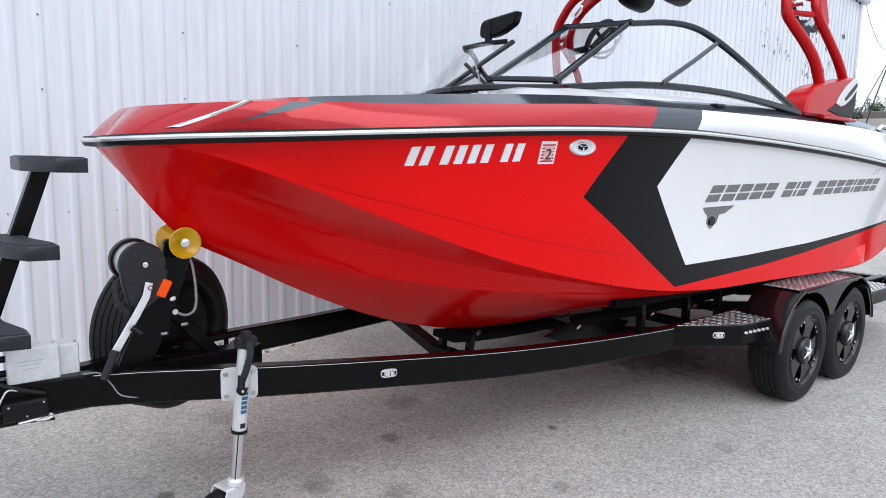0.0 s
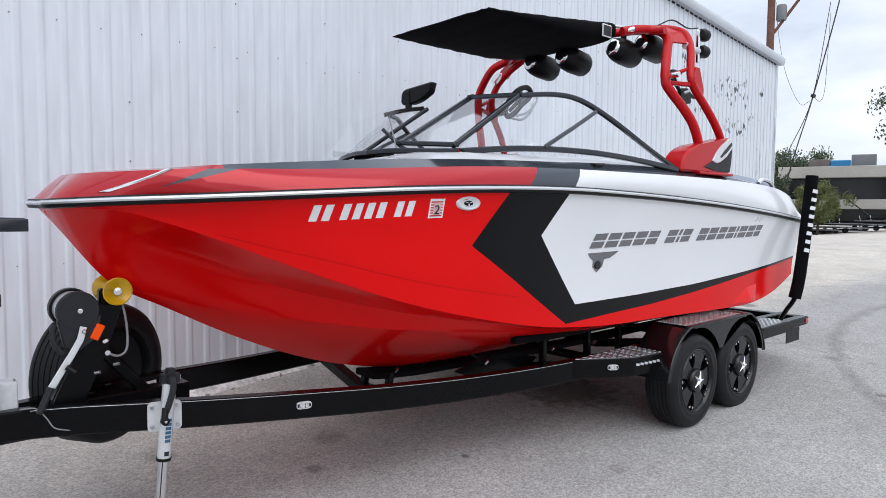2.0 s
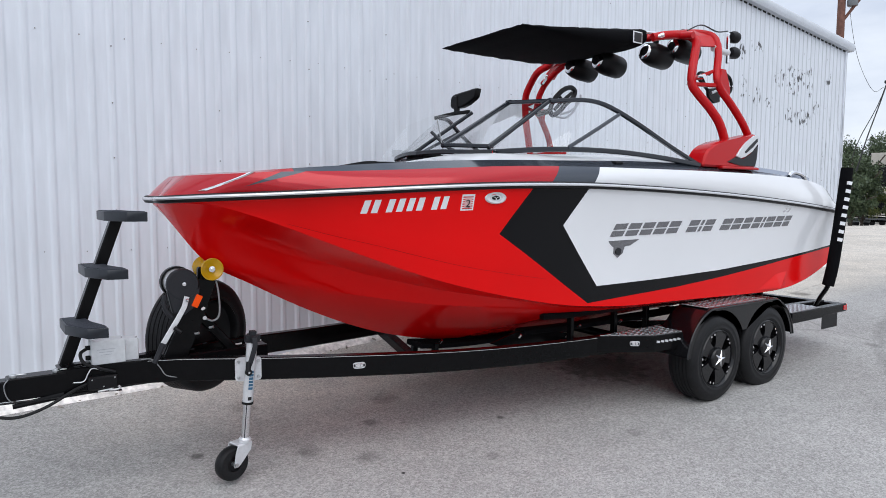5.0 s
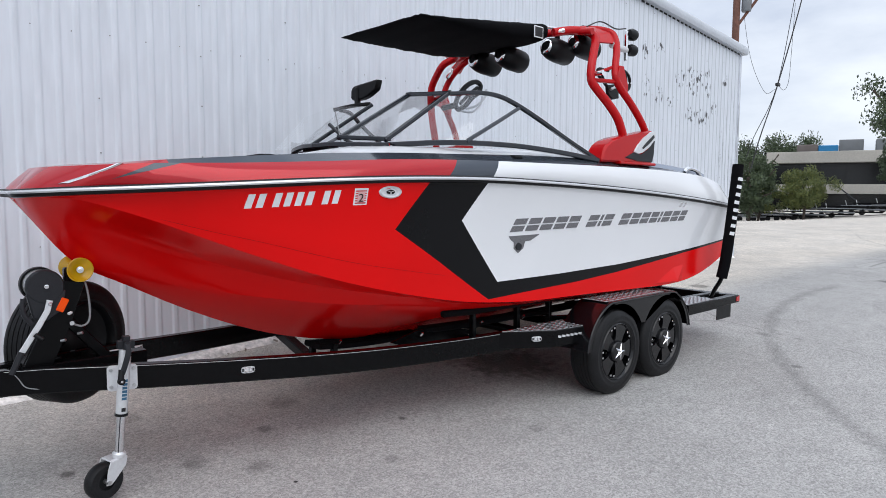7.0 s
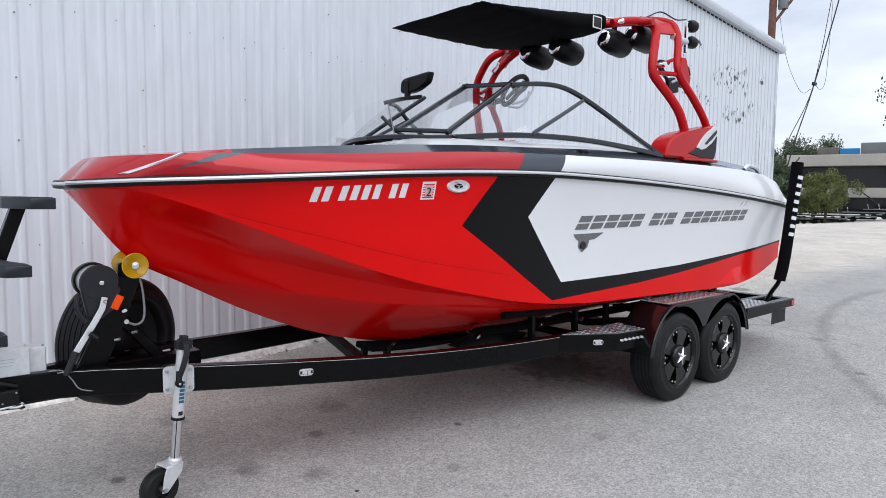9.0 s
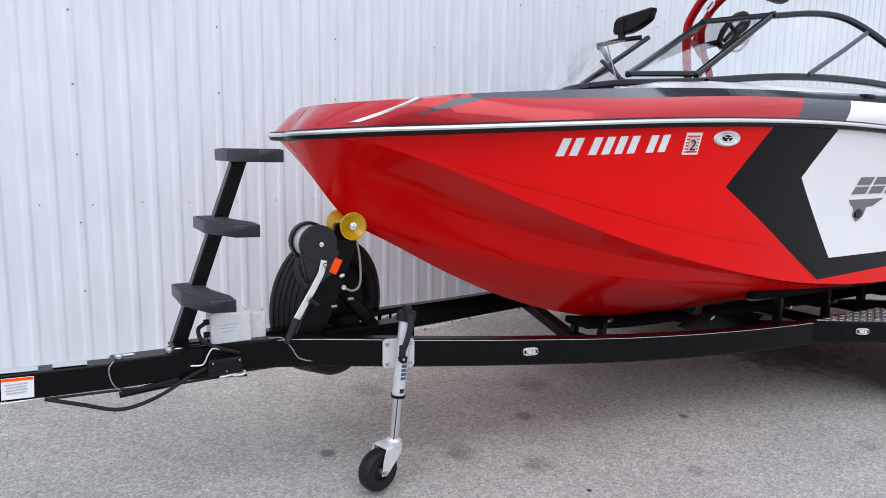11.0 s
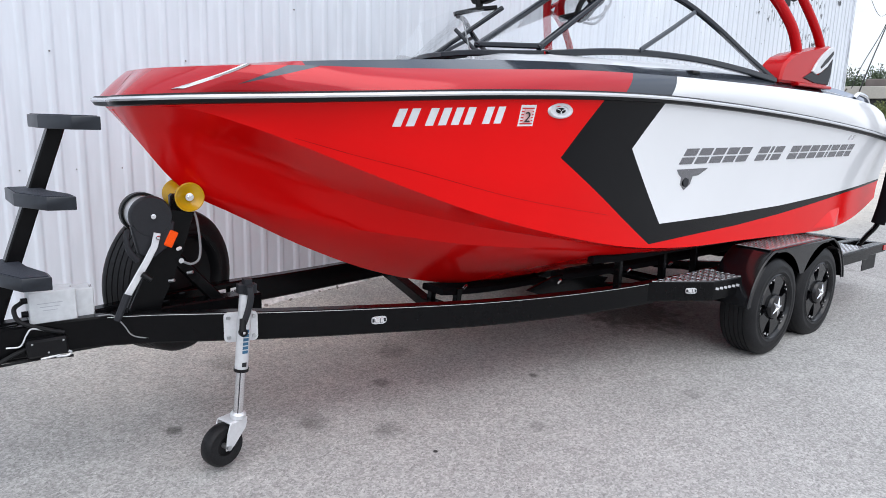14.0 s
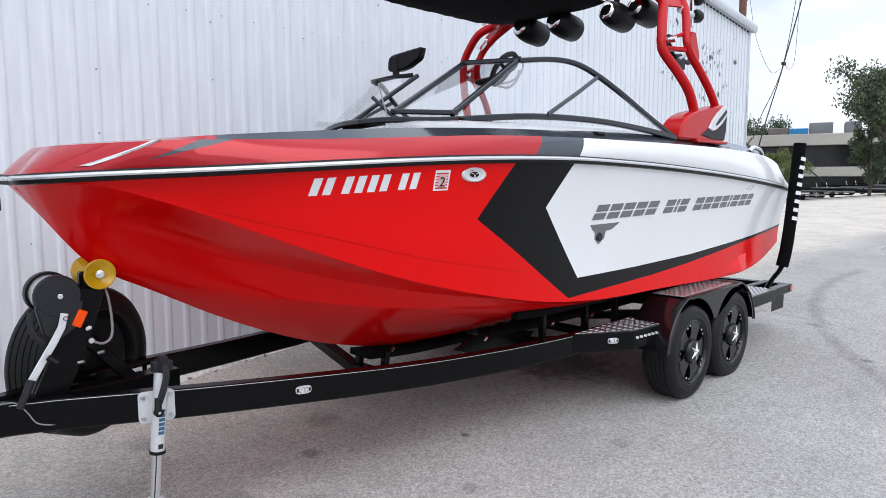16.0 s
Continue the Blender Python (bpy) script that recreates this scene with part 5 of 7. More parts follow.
# coupler with its lever
COUPLER_GREY = mat("dull_grey_cast_steel", (0.2, 0.205, 0.21), 0.42, metal=0.6, grain=0.2, grain_scale=60)
cp = bmesh.new()
add_sweep(cp, [(-1.66, 0, 0.66), (-1.58, 0, 0.67), (-1.48, 0, 0.672)], [(-0.05, -0.05), (0.05, -0.05), (0.05, 0.02), (0.03, 0.05), (-0.03, 0.05), (-0.05, 0.02)])
part("coupler", cp, COUPLER_GREY, trailer, "galvanised ball coupler")
part("coupler_pin", tube([(-1.46, -0.056, 0.7), (-1.435, -0.06, 0.708), (-1.415, -0.06, 0.695), (-1.435, -0.06, 0.688), (-1.415, -0.06, 0.704), (-1.4, -0.058, 0.69)], 0.0026, 6), ZINC, trailer)


# drain slot and lynch pin on top of the tongue, wear on its label
part("tongue_slot", lathe([(0, 0), (0.035, 0), (0.035, 0.002), (0, 0.002)], Matrix.Translation((-1.235, 0, 0.733)) @ Matrix.Diagonal((1.3, 0.5, 1, 1)), 20), RUBBER, front)
part("lynch_pin", tube([(-1.29, -0.02, 0.735), (-1.285, -0.02, 0.77), (-1.265, -0.02, 0.775), (-1.262, -0.02, 0.755), (-1.285, -0.02, 0.752)], 0.004, 6), ZINC, front)
for bx, bz in ((-0.33, 0.676), (-0.21, 0.676), (-0.27, 0.63)):
    part("cover_screw", lathe([(0, 0), (0.005, 0), (0.004, 0.003), (0, 0.004)], Matrix.Translation((bx, -0.116, bz)) @ Euler((radians(90), 0, 0)).to_matrix().to_4x4(), 8), ZINC, trailer)
part("cable_clevis", tube([(-0.3, -0.1, 0.6), (-0.24, -0.1, 0.605), (-0.2, -0.1, 0.618), (-0.18, -0.1, 0.608), (-0.2, -0.1, 0.597), (-0.24, -0.1, 0.6)], 0.006, 6), ZINC, trailer)
part("winch_pawl", tube([(0.085, -0.1, 1.14), (0.078, -0.105, 1.09), (0.088, -0.11, 1.04), (0.12, -0.11, 0.995)], 0.014, 8), GREY_PLASTIC, trailer)


def snap_hook(x, y, z):
    """Safety hook hanging from a wire."""
    bm = bmesh.new()
    ring = [(x + 0.023 * math.cos(a), y + 0.012 * math.sin(a), z + 0.026 * math.sin(a)) for a in np.linspace(2.2, 7.3, 16)]
    add_sweep(bm, ring, circle(0.0085, 8), up=(0, 1, 0))
    add_sweep(bm, [ring[0], (x + 0.002, y, z + 0.036)], circle(0.004, 6), up=(0, 1, 0))
    add_sweep(bm, [ring[-1], (x + 0.012, y, z + 0.04), (x + 0.008, y, z + 0.07)], circle(0.0085, 8), up=(0, 1, 0))
    eye = [(x + 0.008 + 0.011 * math.cos(a), y, z + 0.084 + 0.018 * math.sin(a)) for a in np.linspace(0, 6.28, 12)]
    add_sweep(bm, eye, circle(0.0042, 6), up=(0, 1, 0))
    h = part("safety_hook", bm, COUPLER_GREY, trailer, "steel snap hook")
    part("hook_wire", tube([(x + 0.01, y, z + 0.1), (x + 0.03, y + 0.02, z + 0.16), (x + 0.05, y + 0.04, z + 0.24)], 0.004, 6), ZINC, h)


snap_hook(-1.412, -0.1, 0.407)
snap_hook(-1.34, -0.07, 0.45)
bm = bmesh.new()
for k in range(5):
    pts = [(-1.365 + 0.012 * (k - 2) + 0.04 * math.cos(a + k), -0.095 + 0.012 * k, 0.59 + 0.034 * math.sin(a + k) + 0.008 * (k % 3)) for a in np.linspace(0, 6.0, 18)]
    add_sweep(bm, pts, circle(0.006, 6), up=(0, 1, 0))
for q in (0, 1):
    add_sweep(bm, smooth_path([(-1.455 + 0.12 * q, 0.03, 0.768 - 0.008 * q), (-1.45 + 0.12 * q, -0.055, 0.77 - 0.008 * q), (-1.405 + 0.07 * q, -0.075, 0.7), (-1.365 + 0.03 * q, -0.085, 0.6)]), circle(0.0105, 8), up=(0, 1, 0))
part("light_lead", bm, RUBBER, trailer, "coiled black wiring lead")
part("lead_plug", box((0.022, 0.024, 0.12), Matrix.Translation((-1.318, -0.04, 0.535)), 0.008), BLACK_PLASTIC, trailer)
part("break_wire", tube([(-1.15, -0.05, 0.62), (-1.175, -0.065, 0.565), (-1.135, -0.07, 0.53), (-1.155, -0.07, 0.49), (-1.165, -0.07, 0.47), (-1.145, -0.07, 0.4), (-1.152, -0.07, 0.37)], 0.0018, 6), ZINC, trailer)
part("break_wire", tube([(-1.14, -0.05, 0.62), (-1.13, -0.068, 0.57), (-1.165, -0.072, 0.53), (-1.17, -0.072, 0.5), (-1.14, -0.072, 0.485), (-1.135, -0.072, 0.5)], 0.0018, 6), ZINC, trailer)
part("brake_hose", tube([(-1.0, -0.045, 0.602), (-0.87, -0.075, 0.565), (-0.72, -0.09, 0.52), (-0.57, -0.09, 0.55), (-0.42, -0.085, 0.625), (-0.33, -0.075, 0.655)], 0.0092, 8), RUBBER, trailer)
part("brake_line", tube([(-1.0, -0.05, 0.604), (-0.7, -0.06, 0.597), (-0.5, -0.075, 0.592), (-0.3, -0.07, 0.592), (-0.17, -0.09, 0.588)], 0.006, 6), RUBBER, trailer)
part("lock_rod", rod((-0.72, -0.06, 0.575), (-0.47, -0.06, 0.6), 0.014, 10, 0.02), BLACK_PAINT, trailer)
part("swing_latch", box((0.16, 0.06, 0.08), Matrix.Translation((-0.27, -0.085, 0.65)), 0.01), BLACK_PLASTIC, trailer)
part("white_wire", tube([(-0.42, -0.07, 0.665), (-0.37, -0.09, 0.67), (-0.345, -0.09, 0.715), (-0.32, -0.085, 0.738), (-0.26, -0.08, 0.715)], 0.0036, 6), SILVER, trailer)
part("grey_wire", tube([(-0.06, -0.09, 0.755), (0.0, -0.1, 0.75), (0.04, -0.12, 0.7), (0.07, -0.135, 0.65), (0.13, -0.15, 0.63), (0.2, -0.18, 0.63)], 0.003, 6), GREY_CABLE, trailer)

# brake actuator box on the tongue
ab = part("control_box", box((0.185, 0.12, 0.15), Matrix.Translation((-0.227, 0.01, 0.812)), 0.004), BOX_WHITE, trailer, "white metal control box")
part("box_lid", box((0.085, 0.11, 0.165), Matrix.Translation((-0.098, 0.035, 0.792)), 0.005), BOX_WHITE, ab)
for dz in (0.02, -0.04):
    part("cable_gland", lathe([(0, 0), (0.014, 0), (0.014, 0.03), (0, 0.03)], Matrix.Translation((-0.315, 0.0, 0.825 + dz)) @ Euler((0, radians(-90), 0)).to_matrix().to_4x4(), 12), BLACK_PLASTIC, ab)
for k in range(3):
    part("box_print", box((0.1 - 0.02 * k, 0.001, 0.003), Matrix.Translation((-0.24, -0.0505, 0.835 - 0.016 * k)), 0), LIGHT_GREY_LABEL, ab, smooth=False)
for bx, bz in ((-0.305, 0.875), (-0.15, 0.875), (-0.07, 0.868)):
    part("box_screw", lathe([(0, 0), (0.006, 0), (0.005, 0.01), (0, 0.011)], Matrix.Translation((bx, -0.01, bz + 0.01)), 8), CHROME, ab)
part("box_cable", tube([(-0.34, 0, 0.84), (-0.375, -0.03, 0.82), (-0.36, -0.06, 0.77), (-0.28, -0.08, 0.73), (-0.2, -0.08, 0.7)], 0.01, 8), RUBBER, ab)

# boarding steps on a leaning post
post = part("step_post", add_sweep(bmesh.new(), [(-0.45, 0.09, 0.73), (-0.13, 0.09, 1.63)], rect(0.065, 0.075, 0.006), up=(0, 1, 0)), BLACK_PAINT, trailer, "black leaning step post")
part("post_foot", box((0.13, 0.12, 0.012), Matrix.Translation((-0.43, 0.02, 0.746)), 0.003), BLACK_PAINT, post)
for cx, cz in ((-0.375, 1.012), (-0.265, 1.333), (-0.155, 1.655)):
    outline = [(-0.095, 0.2), (-0.095, -0.06), (-0.008, -0.27), (0.095, -0.29), (0.095, -0.2), (0.042, -0.02), (0.025, 0.2)]
    tr_ = part("tread", prism(outline, 0.055, Matrix.Translation((cx + 0.014, -0.04, cz - 0.055)), 0.0025), STEP_FRAME, post, "dark grey step tread")
    part("grip_pad", prism([(a * 0.9, b * 0.94 - 0.004) for a, b in outline], 0.004, Matrix.Translation((cx + 0.014, -0.04, cz - 0.001))), STEP_GREY, tr_)

# winch post with roller, winch, reflector and spare wheel
wp = part("winch_post", add_sweep(bmesh.new(), [(0.1, 0, 0.7), (0.33, 0, 1.2)], rect(0.08, 0.075, 0.006), up=(0, 1, 0)), BLACK_PAINT, trailer, "black leaning winch post")
part("post_brace", add_sweep(bmesh.new(), [(0.55, 0, 0.7), (0.3, 0, 1.0)], rect(0.06, 0.06, 0.006), up=(0, 1, 0)), BLACK_PAINT, wp)
part("post_gusset", prism([(0.07, 0.72), (0.22, 0.72), (0.32, 0.95), (0.41, 1.2), (0.3, 1.22)], 0.02, Matrix.Translation((0, -0.06, 0)) @ SIDE, 0.003), BLACK_PAINT, wp)
part("roller_arm", box((0.1, 0.05, 0.14), Matrix.Translation((0.36, 0.0, 1.22)), 0.01), BLACK_PAINT, wp)
part("bow_roller", lathe([(0, -0.07), (0.03, -0.075), (0.066, -0.1), (0.072, -0.098), (0.071, -0.09), (0.055, -0.06), (0.036, -0.03), (0.03, 0.0), (0.036, 0.03), (0.055, 0.06), (0.071, 0.09), (0.072, 0.098), (0.066, 0.1), (0.03, 0.075), (0, 0.07)], Matrix.Translation((0.382, 0.015, 1.278)) @ Euler((radians(90), 0, 0)).to_matrix().to_4x4(), 28), YELLOW, wp, "translucent amber bow roller")
part("roller_bolt", lathe([(0, 0), (0.02, 0), (0.02, 0.006), (0.011, 0.007), (0.01, 0.018), (0, 0.019)], Matrix.Translation((0.382, -0.075, 1.278)) @ Euler((radians(90), 0, 0)).to_matrix().to_4x4(), 12), CHROME, wp)
wi = part("winch_cover", lathe([(0, 0), (0.092, 0), (0.097, 0.01), (0.097, 0.035), (0.09, 0.048), (0, 0.052)], Matrix.Translation((0.195, -0.06, 1.197)) @ Euler((radians(90), 0, 0)).to_matrix().to_4x4(), 32), GREY_PLASTIC, wp, "round dark grey winch cover")
part("winch_drum", lathe([(0, -0.12), (0.085, -0.12), (0.085, -0.005), (0, -0.005)], Matrix.Translation((0.195, -0.06, 1.197)) @ Euler((radians(90), 0, 0)).to_matrix().to_4x4(), 28), SILVER, wi)
part("winch_band", lathe([(0.08, -0.14), (0.1, -0.14), (0.1, -0.1), (0.09, -0.1)], Matrix.Translation((0.195, -0.06, 1.197)) @ Euler((radians(90), 0, 0)).to_matrix().to_4x4(), 28), BLACK_PLASTIC, wi)
part("winch_bolt", lathe([(0, 0), (0.014, 0), (0.012, 0.012), (0, 0.014)], Matrix.Translation((0.197, -0.113, 1.2)) @ Euler((radians(90), 0, 0)).to_matrix().to_4x4(), 12), CHROME, wi)
part("winch_cheek", prism([(0.1, 1.16), (0.13, 1.02), (0.2, 1.0), (0.28, 1.06), (0.3, 1.17)], 0.04, Matrix.Translation((0, -0.105, 0)) @ SIDE, 0.006), GREY_PLASTIC, wi)
part("winch_strap", tube([(0.3, 0, 1.2), (0.34, 0, 1.24), (0.4, 0, 1.26)], 0.012, 6), BLACK_PLASTIC, wi)
hd = part("winch_handle", add_sweep(bmesh.new(), [(0.212, -0.115, 1.12), (0.195, -0.122, 1.06), (0.15, -0.13, 0.985), (0.135, -0.135, 0.965), (0.05, -0.14, 0.83)], rect(0.032, 0.01, 0.003), up=(0, 1, 0)), SILVER, wp, "silver winch handle with grey grip")
part("handle_grip", rod((0.058, -0.145, 0.85), (0.005, -0.15, 0.735), 0.018, 10, 0.015), GREY_PLASTIC, hd)
part("handle_bolt", box((0.02, 0.02, 0.02), Matrix.Translation((0.21, -0.128, 1.1)), 0.004), CHROME, hd)
part("handle_knob", rod((0.125, -0.15, 0.94), (0.16, -0.17, 0.91), 0.014), BLACK_PLASTIC, hd)
part("side_reflector", box((0.042, 0.05, 0.08), Matrix.Translation((0.277, -0.085, 1.085)) @ Euler((0, radians(27), 0)).to_matrix().to_4x4(), 0.004), ORANGE, wp, "orange reflector")
part("bow_cable", tube([(0.4, -0.04, 1.22), (0.42, -0.05, 1.17), (0.43, -0.06, 1.05), (0.42, -0.07, 0.97), (0.38, -0.075, 0.945), (0.33, -0.08, 0.965)], 0.0062, 8), GREY_CABLE, wp, "grey steel bow cable")
part("cable_eye", lathe([(0, -0.012), (0.013, -0.012), (0.013, 0.012), (0, 0.012)], Matrix.Translation((0.325, -0.08, 0.97)) @ Euler((radians(90), 0, 0)).to_matrix().to_4x4(), 12), CHROME, wp)
for k, (bx, bz) in enumerate(((0.36, 0.9), (0.32, 0.8), (0.27, 0.87), (0.24, 0.77))):
    part("clamp_bolt", rod((bx, -0.065, bz), (bx + 0.02, -0.085, bz + 0.006), 0.008, 8), BLACK_PAINT if k % 2 else ZINC, wp)


def wheel(name, m, parent, label, spokes=True):
    """Low-profile tyre on a black five-spoke rim; the outer face is at local +z."""
    R = 0.37
    prof = [(0.216, -0.11), (0.24, -0.122), (0.3, -0.126), (0.345, -0.118), (0.362, -0.1), (R, -0.08)]
    for g in (-0.066, -0.033, 0.0, 0.033, 0.066):
        prof += [(R, g - 0.004), (R - 0.005, g - 0.0025), (R - 0.005, g + 0.0025), (R, g + 0.004)]
    prof += [(R, 0.08), (0.362, 0.1), (0.345, 0.118), (0.31, 0.126), (0.302, 0.1285), (0.294, 0.127), (0.266, 0.126), (0.262, 0.128), (0.256, 0.126), (0.246, 0.12), (0.238, 0.112), (0.23, 0.1)]
    ty = part("tyre" if parent is not None else name, lathe(prof, m, 56), RUBBER, parent, label)
    rm = m @ Matrix.Diagonal((0.94, 0.94, 1, 1))
    rim = bmesh.new()
    add_lathe(rim, [(0.256, 0.112), (0.262, 0.12), (0.254, 0.127), (0.243, 0.114), (0.232, 0.06), (0.222, -0.1), (0.205, -0.1), (0.212, 0.03), (0.0, 0.01)], rm, 48)
    if not spokes:
        add_lathe(rim, [(0.236, 0.08), (0.2, 0.055), (0.12, 0.05), (0.09, 0.075), (0.05, 0.08), (0, 0.08)], rm, 40)
        part("rim", rim, BLACK_PLASTIC, ty, "dull black rim")
        return ty
    for k in range(5):
        a = (k + 0.25) * math.tau / 5
        spoke = [(0.06, -0.058), (0.15, -0.062), (0.2, -0.072), (0.243, -0.096), (0.25, -0.045), (0.25, 0.045), (0.243, 0.096), (0.2, 0.072), (0.15, 0.062), (0.06, 0.058)]
        b2 = prism(spoke, 0.035, rm @ Matrix.Rotation(a, 4, "Z") @ Matrix.Translation((0, 0, 0.072)), 0.008)
        me = bpy.data.meshes.new("tmp")
        b2.to_mesh(me)
        b2.free()
        rim.from_mesh(me)
        bpy.data.meshes.remove(me)
    part("rim", rim, GLOSS_BLACK, ty, "gloss black five-spoke rim")
    cap = part("hub_cap", lathe([(0.098, 0.09), (0.096, 0.118), (0.086, 0.134), (0.05, 0.141), (0, 0.143)], m, 28), GLOSS_BLACK, ty, "black hub cap with a chrome star")
    pts = []
    for k in range(10):
        rr = 0.078 if k % 2 == 0 else 0.028
        pts.append((rr * math.cos(k * math.pi / 5 + 0.3), rr * math.sin(k * math.pi / 5 + 0.3)))
    sb = bmesh.new()
    rim_v = [sb.verts.new(m @ Vector((a, b, 0.139))) for a, b in pts]
    tip = sb.verts.new(m @ Vector((0, 0, 0.158)))
    for k in range(10):
        sb.faces.new((rim_v[k], rim_v[(k + 1) % 10], tip))
    part("star", sb, CHROME, cap, "chrome five-pointed star", smooth=False)
    for k in range(5):
        for da in (-0.11, 0.11):
            a = (k + 0.75) * math.tau / 5 + da
            part("wheel_bolt", lathe([(0, 0), (0.012, 0), (0.01, 0.014), (0, 0.016)], rm @ Matrix.Translation((0.224 * math.cos(a), 0.224 * math.sin(a), 0.1)), 8), CHROME, ty)
    return ty


AX, AZ = (4.195, 4.968), 0.4
for x in AX:
    wheel("tyre", Matrix.Translation((x, -1.15, AZ)) @ Euler((radians(90), 0.3, 0)).to_matrix().to_4x4(), trailer, "black road tyre")
    wheel("tyre", Matrix.Translation((x, 1.15, AZ)) @ Euler((radians(-90), 0, 0)).to_matrix().to_4x4(), trailer, "black road tyre")
    part("axle", rod((x, -1.0, AZ), (x, 1.0, AZ), 0.04), BLACK_PAINT, trailer)
sp_m = Matrix.Translation((0.40, 0.33, 0.785)) @ Euler((radians(90), 0, radians(33))).to_matrix().to_4x4() @ Matrix.Scale(1.04, 4)
wheel("tyre", sp_m, trailer, "black spare tyre behind the winch post", False)
part("strap_end", box((0.028, 0.014, 0.018), Matrix.Translation((0.318, -0.085, 1.03)) @ Euler((0, radians(-20), 0)).to_matrix().to_4x4(), 0.006), WHITE_LABEL, trailer)
part("spare_arm", rod((0.2, 0.04, 0.82), (0.385, 0.33, 0.8), 0.035), BLACK_PAINT, trailer)


def fender(sgn):
    """Tandem fender: skirt with two wheel arches, top plate with a tread panel."""
    y_out, y_in = -1.275 * sgn, -0.985 * sgn
    n = 18
    arch = lambda cx, r, a0, a1: [(cx + r * math.cos(a0 + (a1 - a0) * k / n), AZ + r * math.sin(a0 + (a1 - a0) * k / n)) for k in range(n + 1)]
    outer = arch(AX[0], 0.45, radians(172), radians(104)) + arch(AX[1], 0.45, radians(76), radians(10))
    r_in = 0.41
    inner = arch(AX[1], r_in, radians(10), radians(150)) + arch(AX[0], r_in, radians(30), radians(172))
    bm = bmesh.new()
    # skirt as a strip between outer and inner outlines
    m_out = [Vector((a, y_out, min(b, 0.832))) for a, b in outer]
    m_in = [Vector((a, y_out, max(b, 0.6) if AX[0] < a < AX[1] else b)) for a, b in reversed(inner)]
    k_max = len(m_in) - 1
    for k in range(k_max):
        def at(line, s):
            q = s * (len(line) - 1)
            i = min(int(q), len(line) - 2)
            return line[i].lerp(line[i + 1], q - i)
        a, b = k / k_max, (k + 1) / k_max
        vs = [bm.verts.new(p) for p in (at(m_out, a), at(m_out, b), at(m_in, b), at(m_in, a))]
        bm.faces.new(vs)
    bmesh.ops.remove_doubles(bm, verts=bm.verts[:], dist=1e-4)
    g = bmesh.ops.solidify(bm, geom=bm.faces[:], thickness=0.006)
    f = part("fender", bm, GLOSS_BLACK, trailer, "black rounded tandem fender")
    top_rows = [[Vector((a, y_out, min(b, 0.832))), Vector((a, (y_out + y_in) / 2, min(b, 0.832) + 0.004)), Vector((a, y_in, min(b, 0.832)))] for a, b in outer]
    bm = sheet(top_rows)
    bmesh.ops.solidify(bm, geom=bm.faces[:], thickness=0.006)
    part("fender_top", bm, GLOSS_BLACK, f)
    lip = [(a, y_out - 0.004 * sgn, min(b, 0.832) - 0.006) for a, b in outer]
    part("fender_lip", add_sweep(bmesh.new(), lip, circle(0.009, 6), up=(0, 1, 0)), GLOSS_BLACK, f)
    inner_face = box((1.1, 0.01, 0.26), Matrix.Translation((4.6, y_in, 0.71)), 0.003)
    part("fender_back", inner_face, BLACK_PAINT, f)
    tread_plate("tread_plate", [(4.03, y_out + 0.02 * sgn), (4.95, y_out + 0.02 * sgn), (4.95, y_in - 0.02 * sgn), (4.03, y_in - 0.02 * sgn)], 0.839, f)
    return f


def tread_plate(name, poly, z, parent):
    """Aluminium diamond plate: a thin sheet with rows of raised bars."""
    bm = prism(poly, 0.004, Matrix.Translation((0, 0, z)))
    x0, x1 = min(p[0] for p in poly), max(p[0] for p in poly)
    y0, y1 = min(p[1] for p in poly), max(p[1] for p in poly)
    p_ = part(name, bm, DIAMOND, parent, "bright diamond tread plate")
    bars = bmesh.new()
    r, x = 0, x0 + 0.02
    while x < x1 - 0.015:
        y = y0 + 0.02 + (0.021 if r % 2 else 0)
        while y < y1 - 0.01:
            if inside(poly, x, y) and inside(poly, x + 0.012, y) and inside(poly, x - 0.012, y):
                add_box(bars, (0.034, 0.016, 0.005), Matrix.Translation((x, y, z + 0.005)) @ Matrix.Rotation(radians(35 if r % 2 else -35), 4, "Z"), 0)
            y += 0.042
        x += 0.042
        r += 1
    tagged(part("tread_relief", bars, CHROME, p_, smooth=False), kind="stuff")
    return p_


